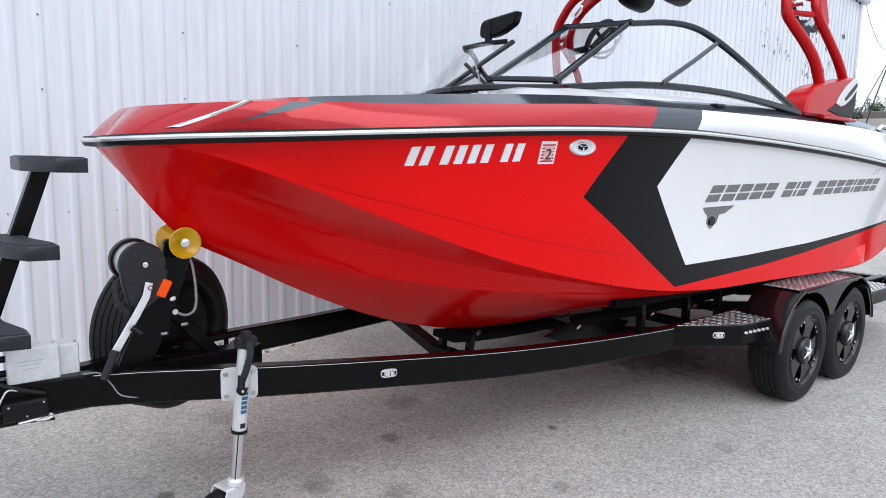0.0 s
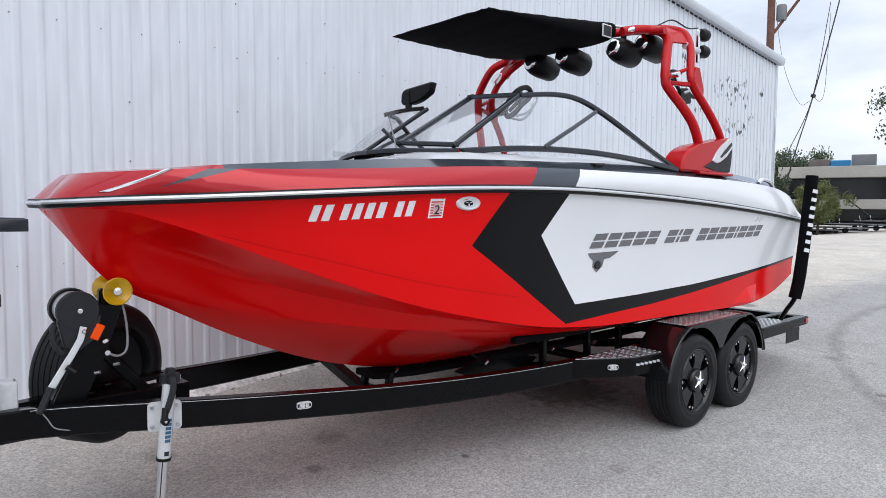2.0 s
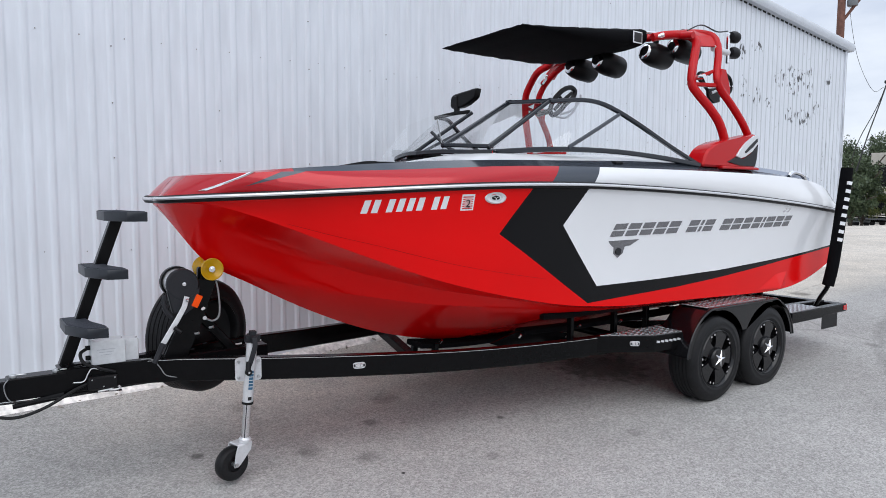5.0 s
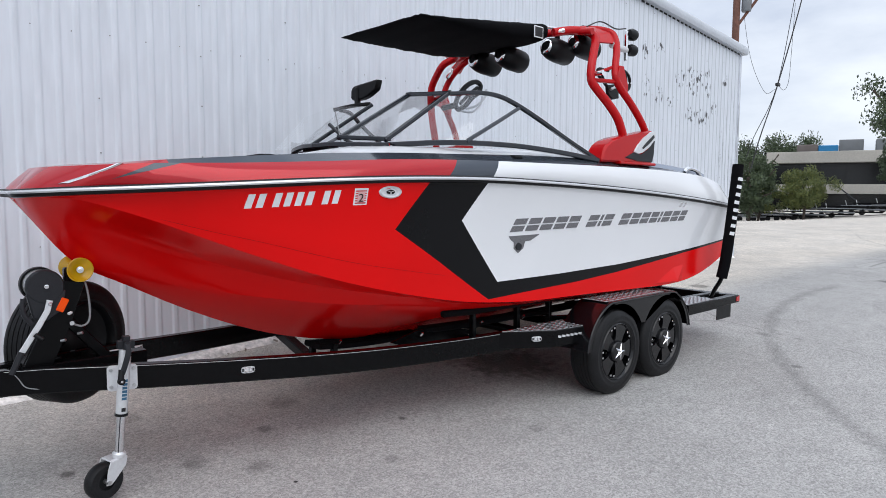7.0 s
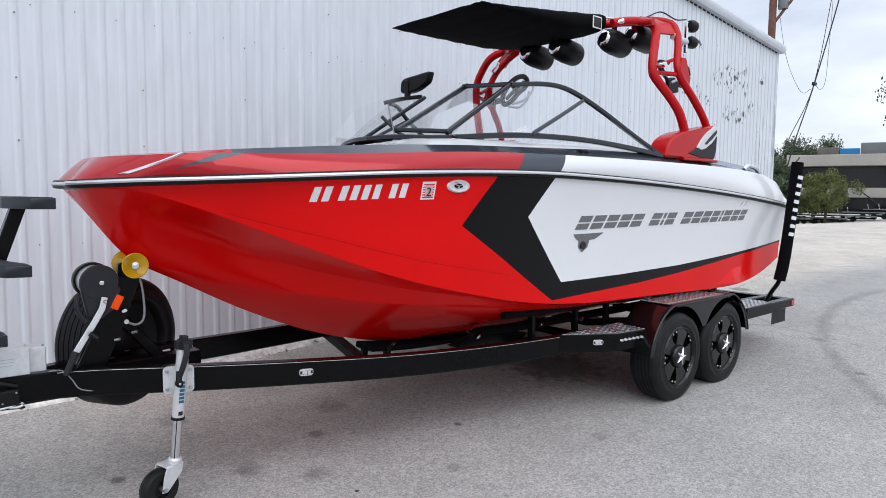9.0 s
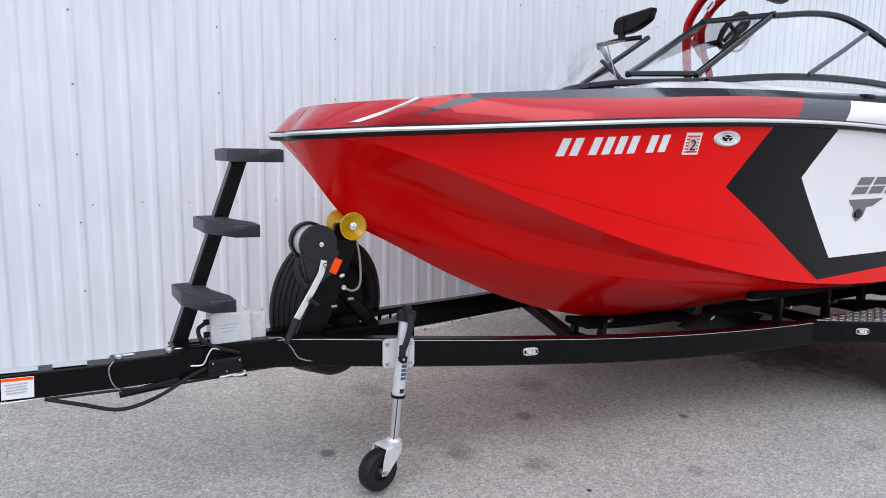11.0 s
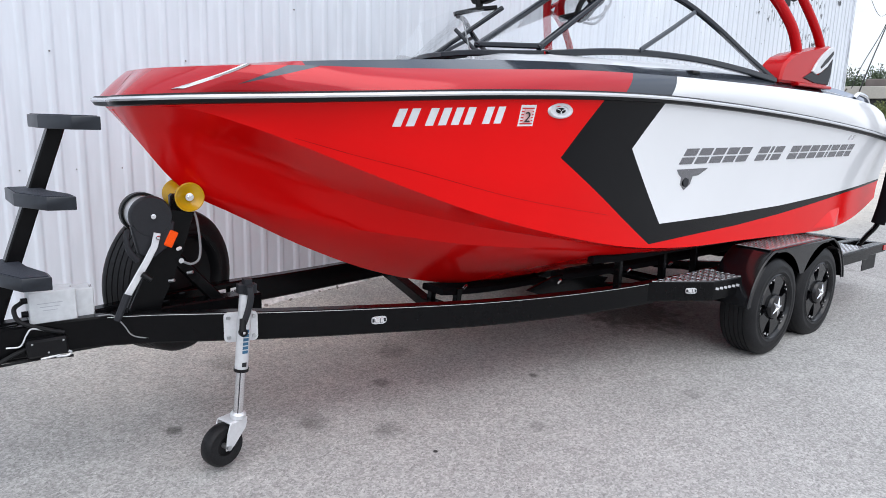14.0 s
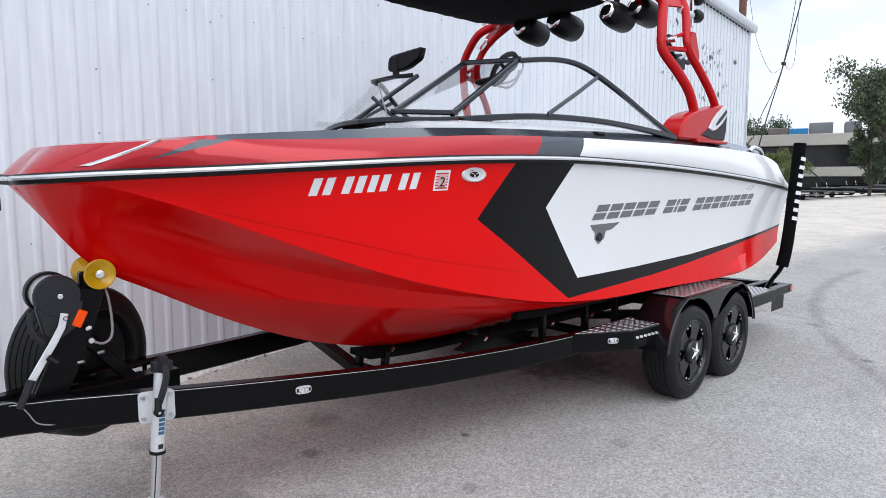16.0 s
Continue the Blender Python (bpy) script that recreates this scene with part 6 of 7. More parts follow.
DIAMOND = mat("dull_tread_plate", (0.3, 0.3, 0.31), 0.4, metal=0.9, grain=0.1, grain_scale=60, rough_var=0.1)
for sgn in (1, -1):
    fender(sgn)
    q = lambda pts: [(a, b * sgn) for a, b in pts]
    stepf = q([(3.1, -0.9), (3.5, -1.15), (3.93, -1.2), (3.93, -0.88)])
    if sgn < 0:
        stepf = list(reversed(stepf))
    st = part("front_step", prism(stepf, 0.13, Matrix.Translation((0, 0, 0.525)), 0.004), BLACK_PAINT, trailer, "black fender step")
    tread_plate("tread_plate", [(a + (3.6 - a) * 0.06, b - (b + 1.03 * sgn) * 0.08) for a, b in stepf], 0.656, st)
    rear = q([(5.45, -0.97), (5.45, -1.25), (6.06, -1.25), (6.06, -0.97)])
    if sgn < 0:
        rear = list(reversed(rear))
    st2 = part("rear_step", prism(rear, 0.1, Matrix.Translation((0, 0, 0.55)), 0.004), BLACK_PAINT, trailer, "black rear step")
    tread_plate("tread_plate", [(a + (5.75 - a) * 0.04, b - (b + 1.1 * sgn) * 0.1) for a, b in rear], 0.651, st2)
    # guide pole with padded sleeve
    gp = part("guide_pole", tube([(6.2, -1.1 * sgn, 0.62), (6.14, -1.18 * sgn, 0.74), (6.06, -1.29 * sgn, 0.9), (6.09, -1.325 * sgn, 1.2), (6.19, -1.345 * sgn, 2.0)], 0.022, 8), BLACK_PAINT, trailer, "black bent guide pole")
    sl = part("guide_sleeve", add_sweep(bmesh.new(), smooth_path([(6.055, -1.285 * sgn, 0.88), (6.07, -1.31 * sgn, 1.05), (6.1, -1.325 * sgn, 1.3), (6.15, -1.335 * sgn, 1.65), (6.2, -1.345 * sgn, 2.04)]), circle(0.055, 14)), CANVAS, gp, "black padded sleeve with white bars")
    for k in range(8):
        z = 1.34 + 0.079 * k
        part("sleeve_mark", box((0.05, 0.004, 0.034), Matrix.Translation((6.062 + 0.014 * k, -1.372 * sgn - 0.0028 * k * sgn, z)) @ Euler((0, radians(11), radians(-36 * sgn))).to_matrix().to_4x4(), 0), WHITE_LABEL, sl, "white bar of the sleeve's mark", smooth=False)
# lamp and mark on the near step
def marker_lamp(m, scale):
    """Clear lens in a bright bezel, screwed on at both ends; the face looks along local +z."""
    ring = lambda w, h: [(w * math.copysign(abs(math.cos(a)) ** 0.45, math.cos(a)), h * math.copysign(abs(math.sin(a)) ** 0.6, math.sin(a))) for a in np.linspace(0, math.tau, 24, endpoint=False)]
    m = m @ Matrix.Scale(scale, 4)
    lamp = part("marker_lamp", prism(ring(0.045, 0.022), 0.008, m, 0.002), SILVER, trailer, "clear oblong marker lamp in a silver bezel")
    part("lens", prism(ring(0.026, 0.016), 0.008, m @ Matrix.Translation((0, 0, 0.007)), 0.004), LENS_CLEAR, lamp, "clear ribbed lens")
    for dx in (-0.034, 0.034):
        part("bezel_slot", box((0.012, 0.02, 0.002), m @ Matrix.Translation((dx, 0, 0.0085)), 0), GREY_PLASTIC, lamp)
    part("lens_rib", box((0.003, 0.028, 0.002), m @ Matrix.Translation((0.004, 0, 0.0155)), 0), GREY_PLASTIC, lamp)


marker_lamp(Matrix.Translation((3.36, -1.066, 0.597)) @ Euler((radians(90), 0, radians(-32))).to_matrix().to_4x4(), 0.9)
for k in range(8):
    part("step_mark", box((0.036, 0.002, 0.017), Matrix.Translation((3.535 + 0.046 * k, -1.1585 - 0.0054 * k, 0.605)) @ Euler((0, radians(12), radians(-6.5))).to_matrix().to_4x4(), 0), SILVER, trailer, "silver bar of the maker's mark", smooth=False)
marker_lamp(Matrix.Translation((1.215, -0.494, 0.618)) @ Euler((radians(90), 0, radians(-15))).to_matrix().to_4x4(), 0.95)
# cross members, bunks and braces
for x, w in ((2.0, 0.66), (3.1, 0.85), (4.58, 0.95), (5.6, 0.95)):
    part("cross_member", add_sweep(bmesh.new(), [(x, -w, 0.6), (x, -0.09, 0.46), (x, 0.09, 0.46), (x, w, 0.62)], rect(0.07, 0.08, 0.006), up=(1, 0, 0)), BLACK_PAINT, trailer)
part("rear_beam", box((0.1, 2.2, 0.1), Matrix.Translation((6.71, 0, 0.57)), 0.006), BLACK_PAINT, trailer)
for sgn in (1, -1):
    e_ = part("tail_block", box((0.6, 0.09, 0.085), Matrix.Translation((6.47, -1.12 * sgn, 0.575)), 0.006), BLACK_PAINT, trailer)
    part("tail_lamp", box((0.02, 0.095, 0.075), Matrix.Translation((6.78, -1.12 * sgn, 0.575)), 0.008), LENS_RED, e_, "red tail lamp")
    part("tail_lamp", box((0.07, 0.008, 0.05), Matrix.Translation((6.735, -1.168 * sgn, 0.575)), 0.003), LENS_RED, e_, "red tail lamp")
    bunk = smooth_path([(2.7, -0.45 * sgn, 0.665), (3.2, -0.5 * sgn, 0.662), (4.2, -0.52 * sgn, 0.662), (5.9, -0.52 * sgn, 0.67)])
    part("bunk", add_sweep(bmesh.new(), bunk, rect(0.12, 0.045, 0.01)), CARPET, trailer, "black carpeted bunk")
    bunk2 = smooth_path([(2.6, -0.8 * sgn, 0.85), (2.85, -0.85 * sgn, 0.85), (3.3, -0.89 * sgn, 0.86), (4.2, -0.92 * sgn, 0.868), (5.9, -0.93 * sgn, 0.87)])
    part("bunk", add_sweep(bmesh.new(), bunk2, rect(0.06, 0.05, 0.01)), CARPET, trailer, "black carpeted outer bunk")
    for x in (2.95, 3.45, 3.85, 4.6, 5.6):
        part("bunk_post", box((0.035, 0.05, 0.26), Matrix.Translation((x, -(0.75 + 0.03 * (x - 2.5)) * sgn, 0.71)), 0.004), BLACK_PAINT, trailer)
    part("bunk_bracket", prism([(2.35, 0.62), (2.62, 0.52), (3.1, 0.53), (3.2, 0.6), (2.9, 0.67), (2.6, 0.68)], 0.02, Matrix.Translation((0, -0.5 * sgn - 0.01, 0)) @ SIDE, 0.003), BLACK_PAINT, trailer)
# keel pad on two short posts over the front cross member
part("keel_pad", add_sweep(bmesh.new(), smooth_path([(1.98, 0, 0.575), (2.2, 0, 0.552), (2.5, 0, 0.535), (2.95, 0, 0.528)]), rect(0.22, 0.045, 0.01)), CARPET, trailer, "black carpeted keel pad")
for x, y in ((2.03, 0.06), (2.12, -0.1)):
    part("pad_post", add_sweep(bmesh.new(), [(x - 0.02, y, 0.44), (x, y, 0.58)], rect(0.045, 0.045, 0.004), up=(0, 1, 0)), BLACK_PAINT, trailer)
for x, y, z in ((2.14, -0.13, 0.585), (2.62, -0.53, 0.64), (3.0, -0.8, 0.72), (3.48, -0.81, 0.71)):
    part("bunk_bolt", rod((x, y, z), (x + 0.006, y - 0.02, z + 0.025), 0.009, 8), CHROME, trailer)
for dx, w in ((-0.1, 0.13), (0.02, 0.055), (0.095, 0.055)):
    wl_ = part("warning_label", box((w, 0.004, 0.05), Matrix.Translation((0.72 + dx, 0.285 + 0.25 * dx, 0.672 - 0.02 * dx)) @ Euler((0, 0, radians(14))).to_matrix().to_4x4(), 0.001), WHITE_LABEL, trailer, "white pictogram label")
    for q in (-1, 0, 1):
        part("label_print", box((w * 0.2, 0.002, 0.02 + 0.006 * q), Matrix.Translation((0.72 + dx + 0.3 * w * q, 0.282 + 0.25 * (dx + 0.3 * w * q), 0.674)) @ Euler((0, 0, radians(14))).to_matrix().to_4x4(), 0), BLACK_PRINT if w < 0.1 else LIGHT_GREY_LABEL, wl_, smooth=False)
part("mud_plate", box((0.34, 0.006, 0.15), Matrix.Translation((6.5, -1.12, 0.45)), 0.002), BLACK_PLASTIC, trailer)

# tongue jack
jack = part("jack_tube", lathe([(0, 0.46), (0.032, 0.46), (0.032, 0.84), (0, 0.84)], Matrix.Translation((0.462, -0.345, 0.008)) @ Euler((radians(3.5), radians(4), 0)).to_matrix().to_4x4(), 20), SILVER, trailer, "silver swivel tongue jack")
JB = Matrix.Translation((0.462, -0.345, 0.008)) @ Euler((radians(3.5), radians(4), 0)).to_matrix().to_4x4()
leg = part("jack_leg", lathe([(0, 0.18), (0.025, 0.18), (0.025, 0.47), (0, 0.47)], JB, 20), CHROME, jack, "bright plated inner leg")
part("leg_groove", box((0.005, 0.004, 0.24), JB @ Matrix.Translation((-0.012, -0.0215, 0.33)) @ Matrix.Rotation(radians(-28), 4, "Z"), 0), GREY_PLASTIC, leg)
part("leg_collar", lathe([(0.025, 0.205), (0.038, 0.205), (0.038, 0.225), (0.03, 0.235), (0.025, 0.235)], JB, 20), SILVER, jack)
part("jack_collar", lathe([(0.034, 0.45), (0.036, 0.45), (0.036, 0.465), (0.033, 0.465)], JB, 20), BLACK_PLASTIC, jack)
part("jack_cap", box((0.088, 0.088, 0.095), JB @ Matrix.Translation((0, 0, 0.865)), 0.026, 4), GREY_PLASTIC, jack, "grey plastic jack cap")
part("jack_crank", add_sweep(bmesh.new(), smooth_path([(0.52, -0.44, 0.88), (0.52, -0.45, 0.83), (0.5, -0.45, 0.76), (0.485, -0.44, 0.71)]), rect(0.03, 0.014, 0.004), up=(0, 1, 0)), GREY_PLASTIC, jack)
part("crank_knob", rod((0.485, -0.435, 0.735), (0.475, -0.45, 0.68), 0.016, 12), BLACK_PLASTIC, jack)
part("crank_pivot", lathe([(0, 0), (0.02, 0), (0.02, 0.02), (0.012, 0.024), (0.011, 0.018), (0, 0.018)], Matrix.Translation((0.478, -0.438, 0.672)) @ Euler((radians(90), 0, 0)).to_matrix().to_4x4(), 20), BLACK_PLASTIC, jack)
part("crank_bolt", lathe([(0, 0), (0.009, 0), (0.007, 0.006), (0, 0.007)], Matrix.Translation((0.478, -0.456, 0.672)) @ Euler((radians(90), 0, 0)).to_matrix().to_4x4(), 12), CHROME, jack)
for k in range(6):
    part("jack_mark", box((0.026, 0.002, 0.015), JB @ Matrix.Translation((0.0, -0.032, 0.66 - 0.021 * k)), 0), BLUE_PRINT, jack, "blue bar of the maker's mark", smooth=False)
part("jack_mark", box((0.022, 0.002, 0.022), JB @ Matrix.Translation((0.0, -0.032, 0.49)), 0), BLACK_PRINT, jack, smooth=False)
br = part("jack_bracket", prism([(0.08 * a + 0.022 * c, 0.075 * b + 0.022 * d) for a, b, turn in ((0.725, 0.707, 0), (-0.725, 0.707, 1), (-0.725, -0.707, 2), (0.725, -0.707, 3)) for c, d in ((math.cos(math.pi / 2 * (turn + q / 4)), math.sin(math.pi / 2 * (turn + q / 4))) for q in range(5))], 0.012, Matrix.Translation((0.52, -0.324, 0.66)) @ Euler((0, 0, radians(-16))).to_matrix().to_4x4() @ SIDE, 0.001), SILVER, jack, "silver bolt-on plate")
for bx, bz in ((0.463, 0.71), (0.463, 0.61), (0.578, 0.71), (0.578, 0.61)):
    part("plate_bolt", lathe([(0, 0), (0.011, 0), (0.009, 0.01), (0, 0.011)], Matrix.Translation((bx, -0.324 - 0.287 * (bx - 0.52), bz)) @ Euler((radians(90), 0, 0)).to_matrix().to_4x4(), 8), ZINC, br)
cy = 0.09
FM = Matrix.Translation((0.457, -0.338, 0)) @ Euler((0, 0, radians(15))).to_matrix().to_4x4() @ Matrix.Translation((-0.457, 0.392, 0))
FORK = [(0.375, cy - 0.015), (0.405, cy - 0.018), (0.425, 0.09), (0.495, 0.16), (0.505, 0.205), (0.405, 0.205), (0.388, 0.16)]
fk = part("caster_fork", prism(FORK, 0.006, FM @ Matrix.Translation((0, -0.445, 0)) @ SIDE, 0.001), SILVER, jack, "silver caster fork")
part("fork_side", prism(FORK, 0.006, FM @ Matrix.Translation((0, -0.345, 0)) @ SIDE, 0.001), SILVER, fk)
part("fork_top", box((0.105, 0.1, 0.012), FM @ Matrix.Translation((0.457, -0.392, 0.205)), 0.004), SILVER, fk)
part("caster_wheel", lathe([(0.048, -0.035), (0.07, -0.04), (0.093, -0.038), (0.104, -0.024), (0.106, 0.0), (0.104, 0.024), (0.093, 0.038), (0.07, 0.04), (0.048, 0.035), (0.043, 0.012), (0, 0.012)], FM @ Matrix.Translation((0.39, -0.392, cy)) @ Euler((radians(90), 0, 0)).to_matrix().to_4x4(), 36), RUBBER, jack, "black rubber caster wheel")
part("caster_axle", rod(FM @ Vector((0.39, -0.456, cy)), FM @ Vector((0.39, -0.335, cy)), 0.013), ZINC, jack)

# ---------------------------------------------------------------- things on the ground
tag = prism([(-0.045, -0.013), (0.04, -0.015), (0.049, 0.0), (0.041, 0.014), (-0.045, 0.013)], 0.002, Matrix.Translation((-1.455, -0.1, gz(-1.44, -0.1) + 0.405)) @ Euler((radians(62), radians(-14), radians(20))).to_matrix().to_4x4())
part("hook_tag", tag, YELLOW_LABEL, trailer, "yellow plastic tag under the hooks", smooth=False)

# ---------------------------------------------------------------- far side of the yard
def polar(deg, d):
    """Plan position by bearing from the middle of the walk."""
    return (-0.55 + d * math.cos(radians(deg)), -4.35 + d * math.sin(radians(deg)))


FD = 66.0
fx, fy = polar(16.5, FD)
FAR = thing("office_building", (fx, fy, 0.4), "low office block with beige concrete bands and dark ribbon windows", "building")
FA = Matrix.Translation((fx, fy, 0)) @ Matrix.Rotation(radians(16.5 - 90), 4, "Z")
part("wall", box((32, 14, 4.7), FA @ Matrix.Translation((10.2, 8, 2.75)), 0), DARK_GLASS, FAR)
part("band", box((32.6, 1.2, 0.97), FA @ Matrix.Translation((10.2, 0.4, 4.96)), 0.03), CONCRETE_PANEL, FAR, "beige concrete band")
part("band", box((36, 1.0, 0.82), FA @ Matrix.Translation((8.8, 0.5, 2.22)), 0.03), CONCRETE_PANEL, FAR, "beige concrete band")
part("roof_edge", box((33, 15, 0.12), FA @ Matrix.Translation((10.2, 8, 5.4)), 0), BLACK_PLASTIC, FAR)
for k in range(16):
    part("window", box((1.9, 0.06, 1.6), FA @ Matrix.Translation((-5.0 + 2 * k, 0.93, 3.45)), 0), DARK_GLASS, FAR)
for a0, a1, h, mm in ((19.84, 18.41, 0.7, UNIT_BROWN), (18.38, 17.06, 0.6, BLUE_TARP), (17.03, 15.44, 1.05, HVAC), (14.67, 13.6, 1.05, HVAC), (12.5, 11.0, 0.9, HVAC)):
    x0, x1 = (FD * math.tan(radians(16.5 - a)) for a in (a0, a1))
    part("rooftop_unit", box((x1 - x0, 2, h), FA @ Matrix.Translation(((x0 + x1) / 2, 2.5, 5.45 + h / 2)), 0.05), mm, FAR, "blue rooftop cover" if mm is BLUE_TARP else "rooftop plant unit")
part("stair", add_sweep(bmesh.new(), [tuple(FA @ Vector((-1.2, -0.6, 3.0))), tuple(FA @ Vector((1.4, -0.6, 0.8)))], rect(0.12, 0.1)), BLACK_FRAME, FAR, "grey outside stair")


def leaf_clump(bm, c, r, n, size):
    for _ in range(n):
        d = Vector((random.gauss(0, 1), random.gauss(0, 1), random.gauss(0, 0.8)))
        p = Vector(c) + d.normalized() * r * random.random() ** 0.45
        s = size * random.uniform(0.6, 1.3)
        e = Euler((random.uniform(0, 6.3), random.uniform(0, 6.3), random.uniform(0, 6.3))).to_matrix()
        q = [p + e @ Vector(v) for v in ((-s, 0, 0), (0, -s * 0.5, 0.1 * s), (s, 0, 0), (0, s * 0.5, 0.1 * s))]
        bm.faces.new([bm.verts.new(v) for v in q])


def tree(name, at, height, spread, leaves, size, leaf, label, low=0.35, clumps=40, full=False):
    x, y = at
    z = gz(x, y) - 0.1
    t = thing(name, (x, y, z), label, "tree")
    bm = bmesh.new()
    add_sweep(bm, smooth_path([(x, y, z), (x + 0.03 * height, y, z + height * 0.25), (x, y + 0.02 * height, z + height * 0.6)]), circle(0.022 * height, 8))
    tips = []
    for k in range(9):
        a = k * 2.4 + random.uniform(-.3, .3)
        r = spread * random.uniform(0.5, 0.95)
        top = Vector((x + r * math.cos(a), y + r * math.sin(a), z + height * random.uniform(low + 0.1, 0.95)))
        s0 = Vector((x, y, z + height * random.uniform(low * 0.7, max(low, 0.3))))
        add_sweep(bm, smooth_path([s0, s0.lerp(top, 0.5) + Vector((0, 0, 0.05 * height)), top], 4), circle(0.008 * height, 6))
        tips += [s0.lerp(top, f) for f in (0.55, 0.8, 1.0)]
    part("trunk", bm, BARK, t)
    cr2 = bmesh.new()
    for k in range(clumps):
        c = random.choice(tips) + Vector((random.gauss(0, 0.16), random.gauss(0, 0.16), random.gauss(0, 0.1))) * spread
        c.z = max(c.z, z + height * low)
        if full and k % 4:
            d = Vector((random.gauss(0, 1), random.gauss(0, 1), random.gauss(0, 1))).normalized() * random.uniform(0.45, 0.85)
            c = Vector((x + d.x * spread, y + d.y * spread, z + height * ((1 + low) / 2 + d.z * (1 - low) / 2)))
        leaf_clump(cr2, c, spread * random.uniform(0.16, 0.32), leaves // clumps, size)
    part("crown", cr2, leaf, t, smooth=False)
    return t


tree("oak_tree", polar(12.0, 54), 9.3, 3.5, 17000, 0.12, LEAF_DARK, "tall open-crowned oak at the edge of the yard", 0.46, 150, True)
tree("oak_tree", polar(22.9, 58), 6.1, 2.2, 13000, 0.1, LEAF_DARK, "dark green tree beside the office block", 0.06, 60, True)
tree("oak_tree", polar(21.6, 75), 8.2, 3.6, 15000, 0.12, LEAF_DARK, "dark green tree behind the office block", 0.3, 90, True)
tree("oak_tree", polar(19.8, 77), 8.9, 3.3, 14000, 0.12, LEAF_DARK, "dark green tree behind the office block", 0.3, 90, True)
tree("shade_tree", polar(22.2, 60), 4.8, 1.7, 8000, 0.09, LEAF_LIGHT, "yellow-green tree by the parked trailers", 0.02, 50, True)
tree("shade_tree", polar(19.1, 59), 4.7, 1.95, 16000, 0.07, LEAF_LIGHT, "small rounded yellow-green tree in front of the office block", 0.1, 90, True)
tree("shade_tree", polar(13.1, 58), 6.0, 1.7, 9000, 0.09, LEAF_DARK, "feathery dark green tree by the office block", 0.12, 70, True)
# far woods behind everything; most stand out of view, added to darken reflections
bm = bmesh.new()
for k in range(300):
    a = random.uniform(-10, 55) if k < 60 else random.uniform(60, 345)
    d = random.uniform(105, 130)
    px, py = polar(a, d)
    leaf_clump(bm, (px, py, random.uniform(0.5, 3.5)), random.uniform(2.5, 4.5), 130, 0.3)
tagged(part("far_trees", bm, LEAF_DARK, None, smooth=False), "distant belt of dark green trees, mostly unseen and added for reflections", "trees", kind="stuff")


def yard_trailer(at, turn):
    """Empty boat trailer parked across the yard."""
    x, y = at
    t = thing("parked_trailer", (x, y, gz(x, y)), "empty dark boat trailer parked across the yard", "trailer", "row of parked trailers")
    m = Matrix.Translation((x, y, gz(x, y))) @ Matrix.Rotation(radians(turn), 4, "Z")
    for s in (-0.9, 0.9):
        part("frame_rail", box((5.5, 0.09, 0.11), m @ Matrix.Translation((0, s, 0.5)), 0.02), HVAC, t)
        for dx in (-0.4, 0.4):
            part("wheel", lathe([(0, -0.08), (0.2, -0.08), (0.22, -0.05), (0.22, 0.05), (0.2, 0.08), (0, 0.08)], m @ Matrix.Translation((dx, s * 1.1, 0.22)) @ Euler((radians(90), 0, 0)).to_matrix().to_4x4(), 20), RUBBER, t)
        part("mudguard", box((1.5, 0.24, 0.05), m @ Matrix.Translation((0, s * 1.1, 0.5)), 0.02), BLACK_PAINT, t)
        part("bunk", box((3.5, 0.12, 0.08), m @ Matrix.Translation((0.3, s * 0.5, 0.72)), 0.02), CARPET, t)
        part("upright", rod(m @ Vector((2.3, s, 0.55)), m @ Vector((2.4, s * 1.05, 0.95)), 0.03, 8), ZINC, t)
    part("cross_beam", box((0.12, 1.9, 0.12), m @ Matrix.Translation((-1.2, 0, 0.5)), 0.02), BLACK_PAINT, t)
    part("drawbar", box((2.0, 0.14, 0.14), m @ Matrix.Translation((-3.4, 0, 0.55)), 0.02), BLACK_PAINT, t)
    return t


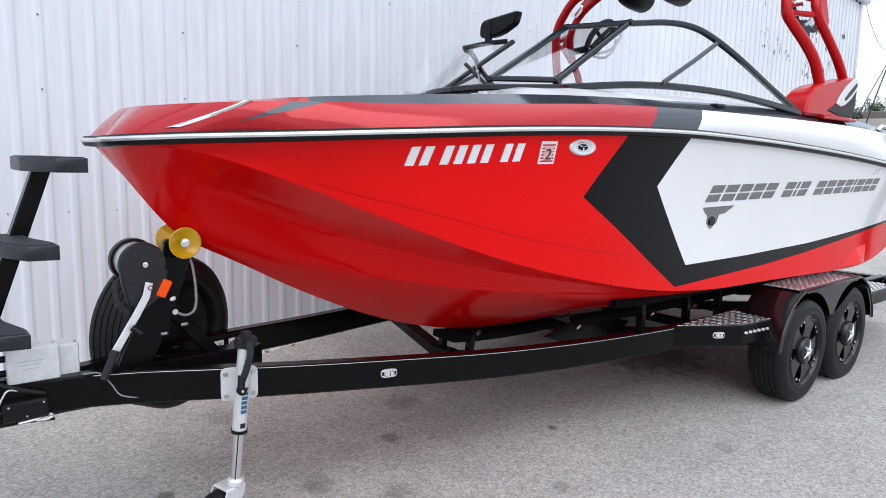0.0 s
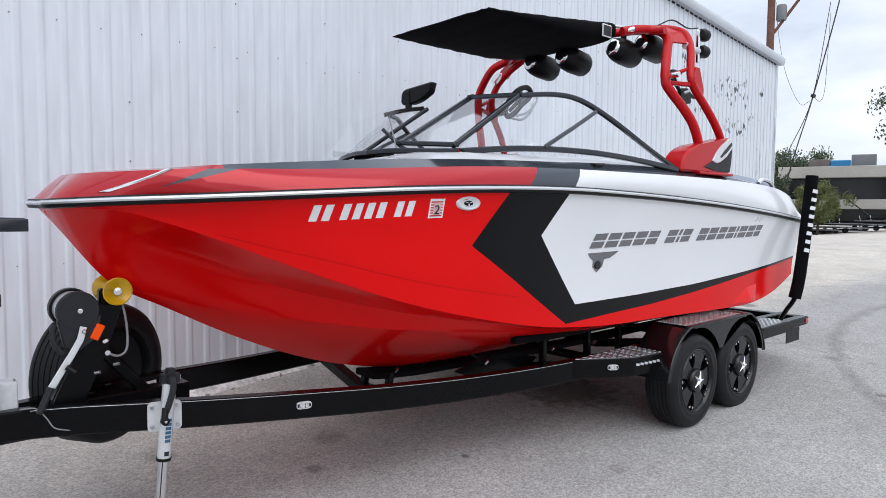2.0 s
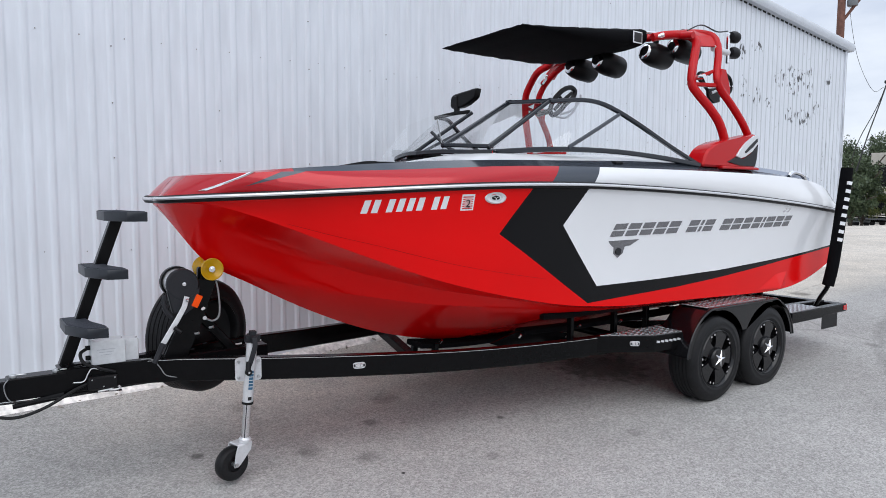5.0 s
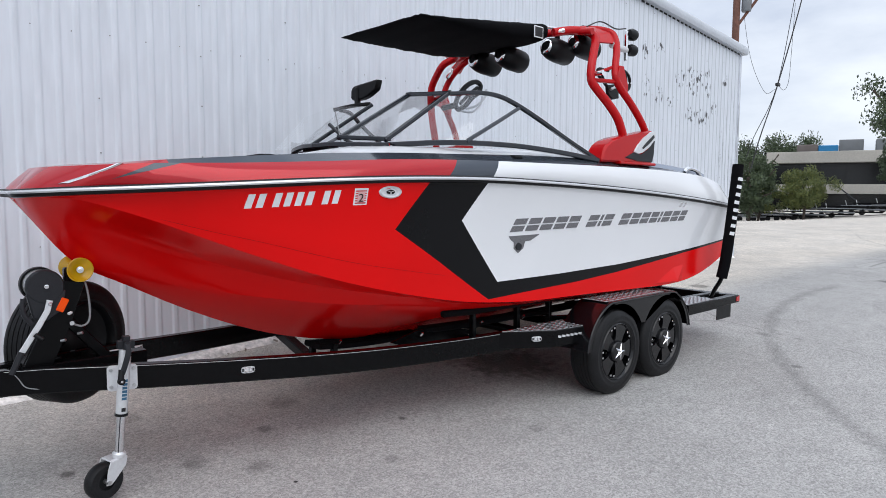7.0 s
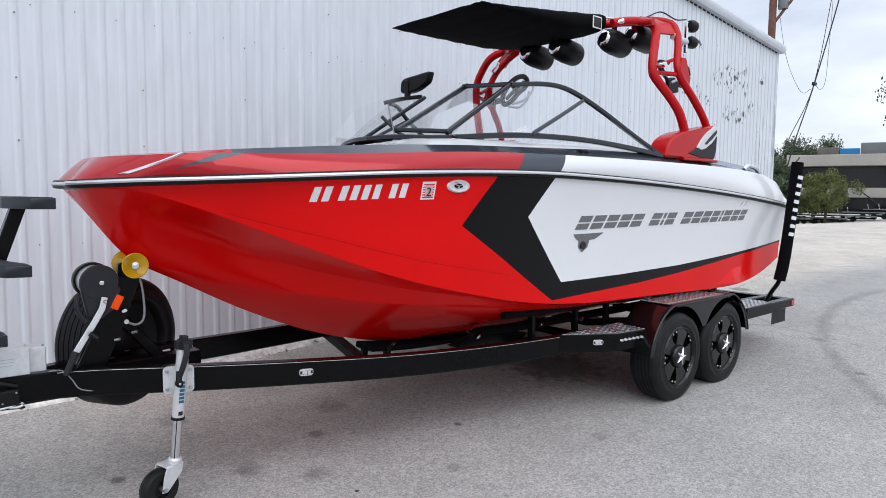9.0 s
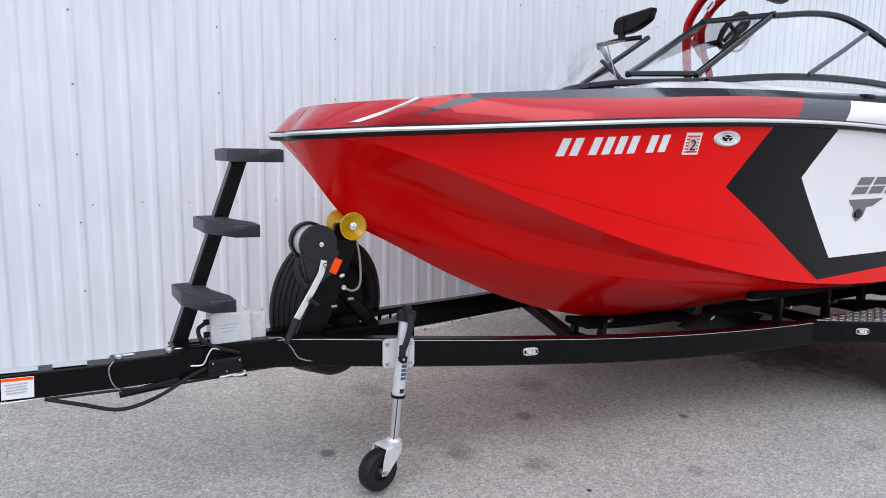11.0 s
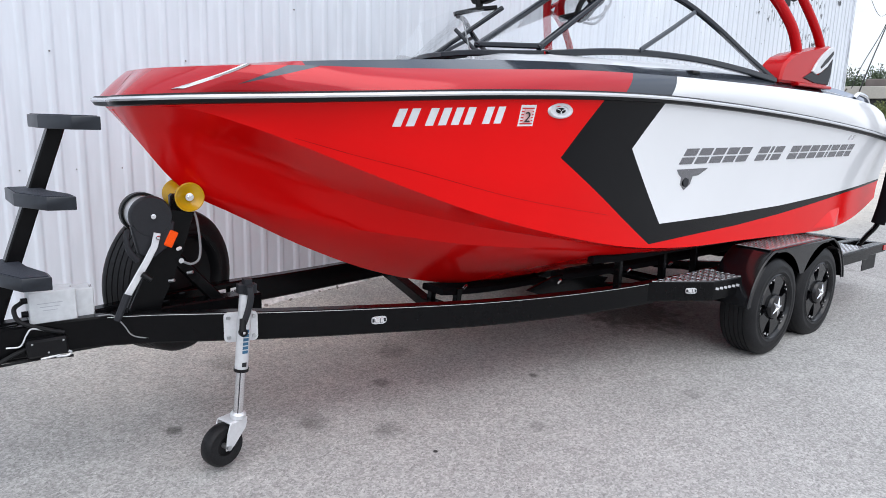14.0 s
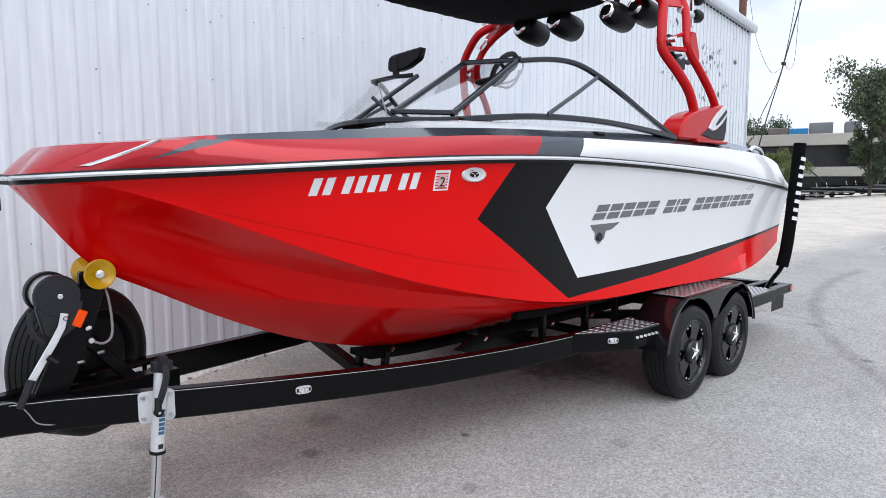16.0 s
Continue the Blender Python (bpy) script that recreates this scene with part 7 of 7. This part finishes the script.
yt = None
for k in range(9):
    a = 23.6 - 1.9 * k
    at = polar(a, 62 + 0.3 * k)
    if yt is None:
        yt = yard_trailer(at, a + 62)
        base_turn = a
    else:
        m = Matrix.Translation((at[0], at[1], gz(*at))) @ Matrix.Rotation(radians(a - base_turn + random.uniform(-12, 12)), 4, "Z")
        copy_thing(yt, m)

# utility pole and lines
px, py = polar(24.45, 15.8)
up = thing("utility_pole", (px, py, gz(px, py)), "red-brown timber utility pole with a transformer", "utility pole")
part("pole", rod((px, py, gz(px, py) - 0.2), (px, py, 7.6), 0.085, 14, 0.07), WOOD_POLE, up)
q1, q2 = polar(23.75, 15.8), polar(22.4, 15.8)
part("transformer", lathe([(0, 0), (0.09, 0), (0.1, 0.03), (0.1, 0.28), (0.08, 0.32), (0, 0.33)], Matrix.Translation((*q1, 5.62)), 20), HVAC, up, "grey transformer can")
part("strut", rod((px, py, 5.3), (*q2, 6.1), 0.03, 8), WOOD_POLE, up)
part("crossarm", box((0.08, 1.5, 0.09), Matrix.Translation((px, py - 0.2, 6.7)), 0.01), WOOD_POLE, up)
line_at = lambda deg, d, e: (*polar(deg, d), 1.74 + e * d)
lines = thing("overhead_line", line_at(21, 16.6, 0), "dark overhead service cables with hanging loops", "cable")
part("cable", tube([line_at(19.3, 17, 0.33), line_at(19.9, 16.9, 0.261), line_at(21.33, 16.6, 0.146), line_at(22.39, 16.1, 0.0775), line_at(22.95, 16, 0.035)], 0.013, 6), CABLE, lines)
part("cable", tube([line_at(20.4, 17, 0.263), line_at(21.38, 16.6, 0.144), line_at(22.83, 16.2, 0.0776), line_at(23.3, 16.1, 0.05)], 0.008, 6), CABLE, lines)
part("loop", tube([line_at(24.0, 16.6, 0.27), line_at(23.8, 16.6, 0.23), line_at(23.2, 16.6, 0.177), line_at(22.2, 16.6, 0.137), line_at(21.5, 16.6, 0.14)], 0.0045, 6), CABLE, lines)
part("loop", tube([line_at(20.4, 16.8, 0.25), line_at(20.5, 16.8, 0.189), line_at(20.6, 16.8, 0.15), line_at(20.9, 16.7, 0.1385), line_at(21.33, 16.6, 0.146)], 0.0045, 6), CABLE, lines)
part("cable_clamp", box((0.13, 0.07, 0.07), Matrix.Translation(line_at(21.33, 16.6, 0.146)), 0.012), CABLE, lines)
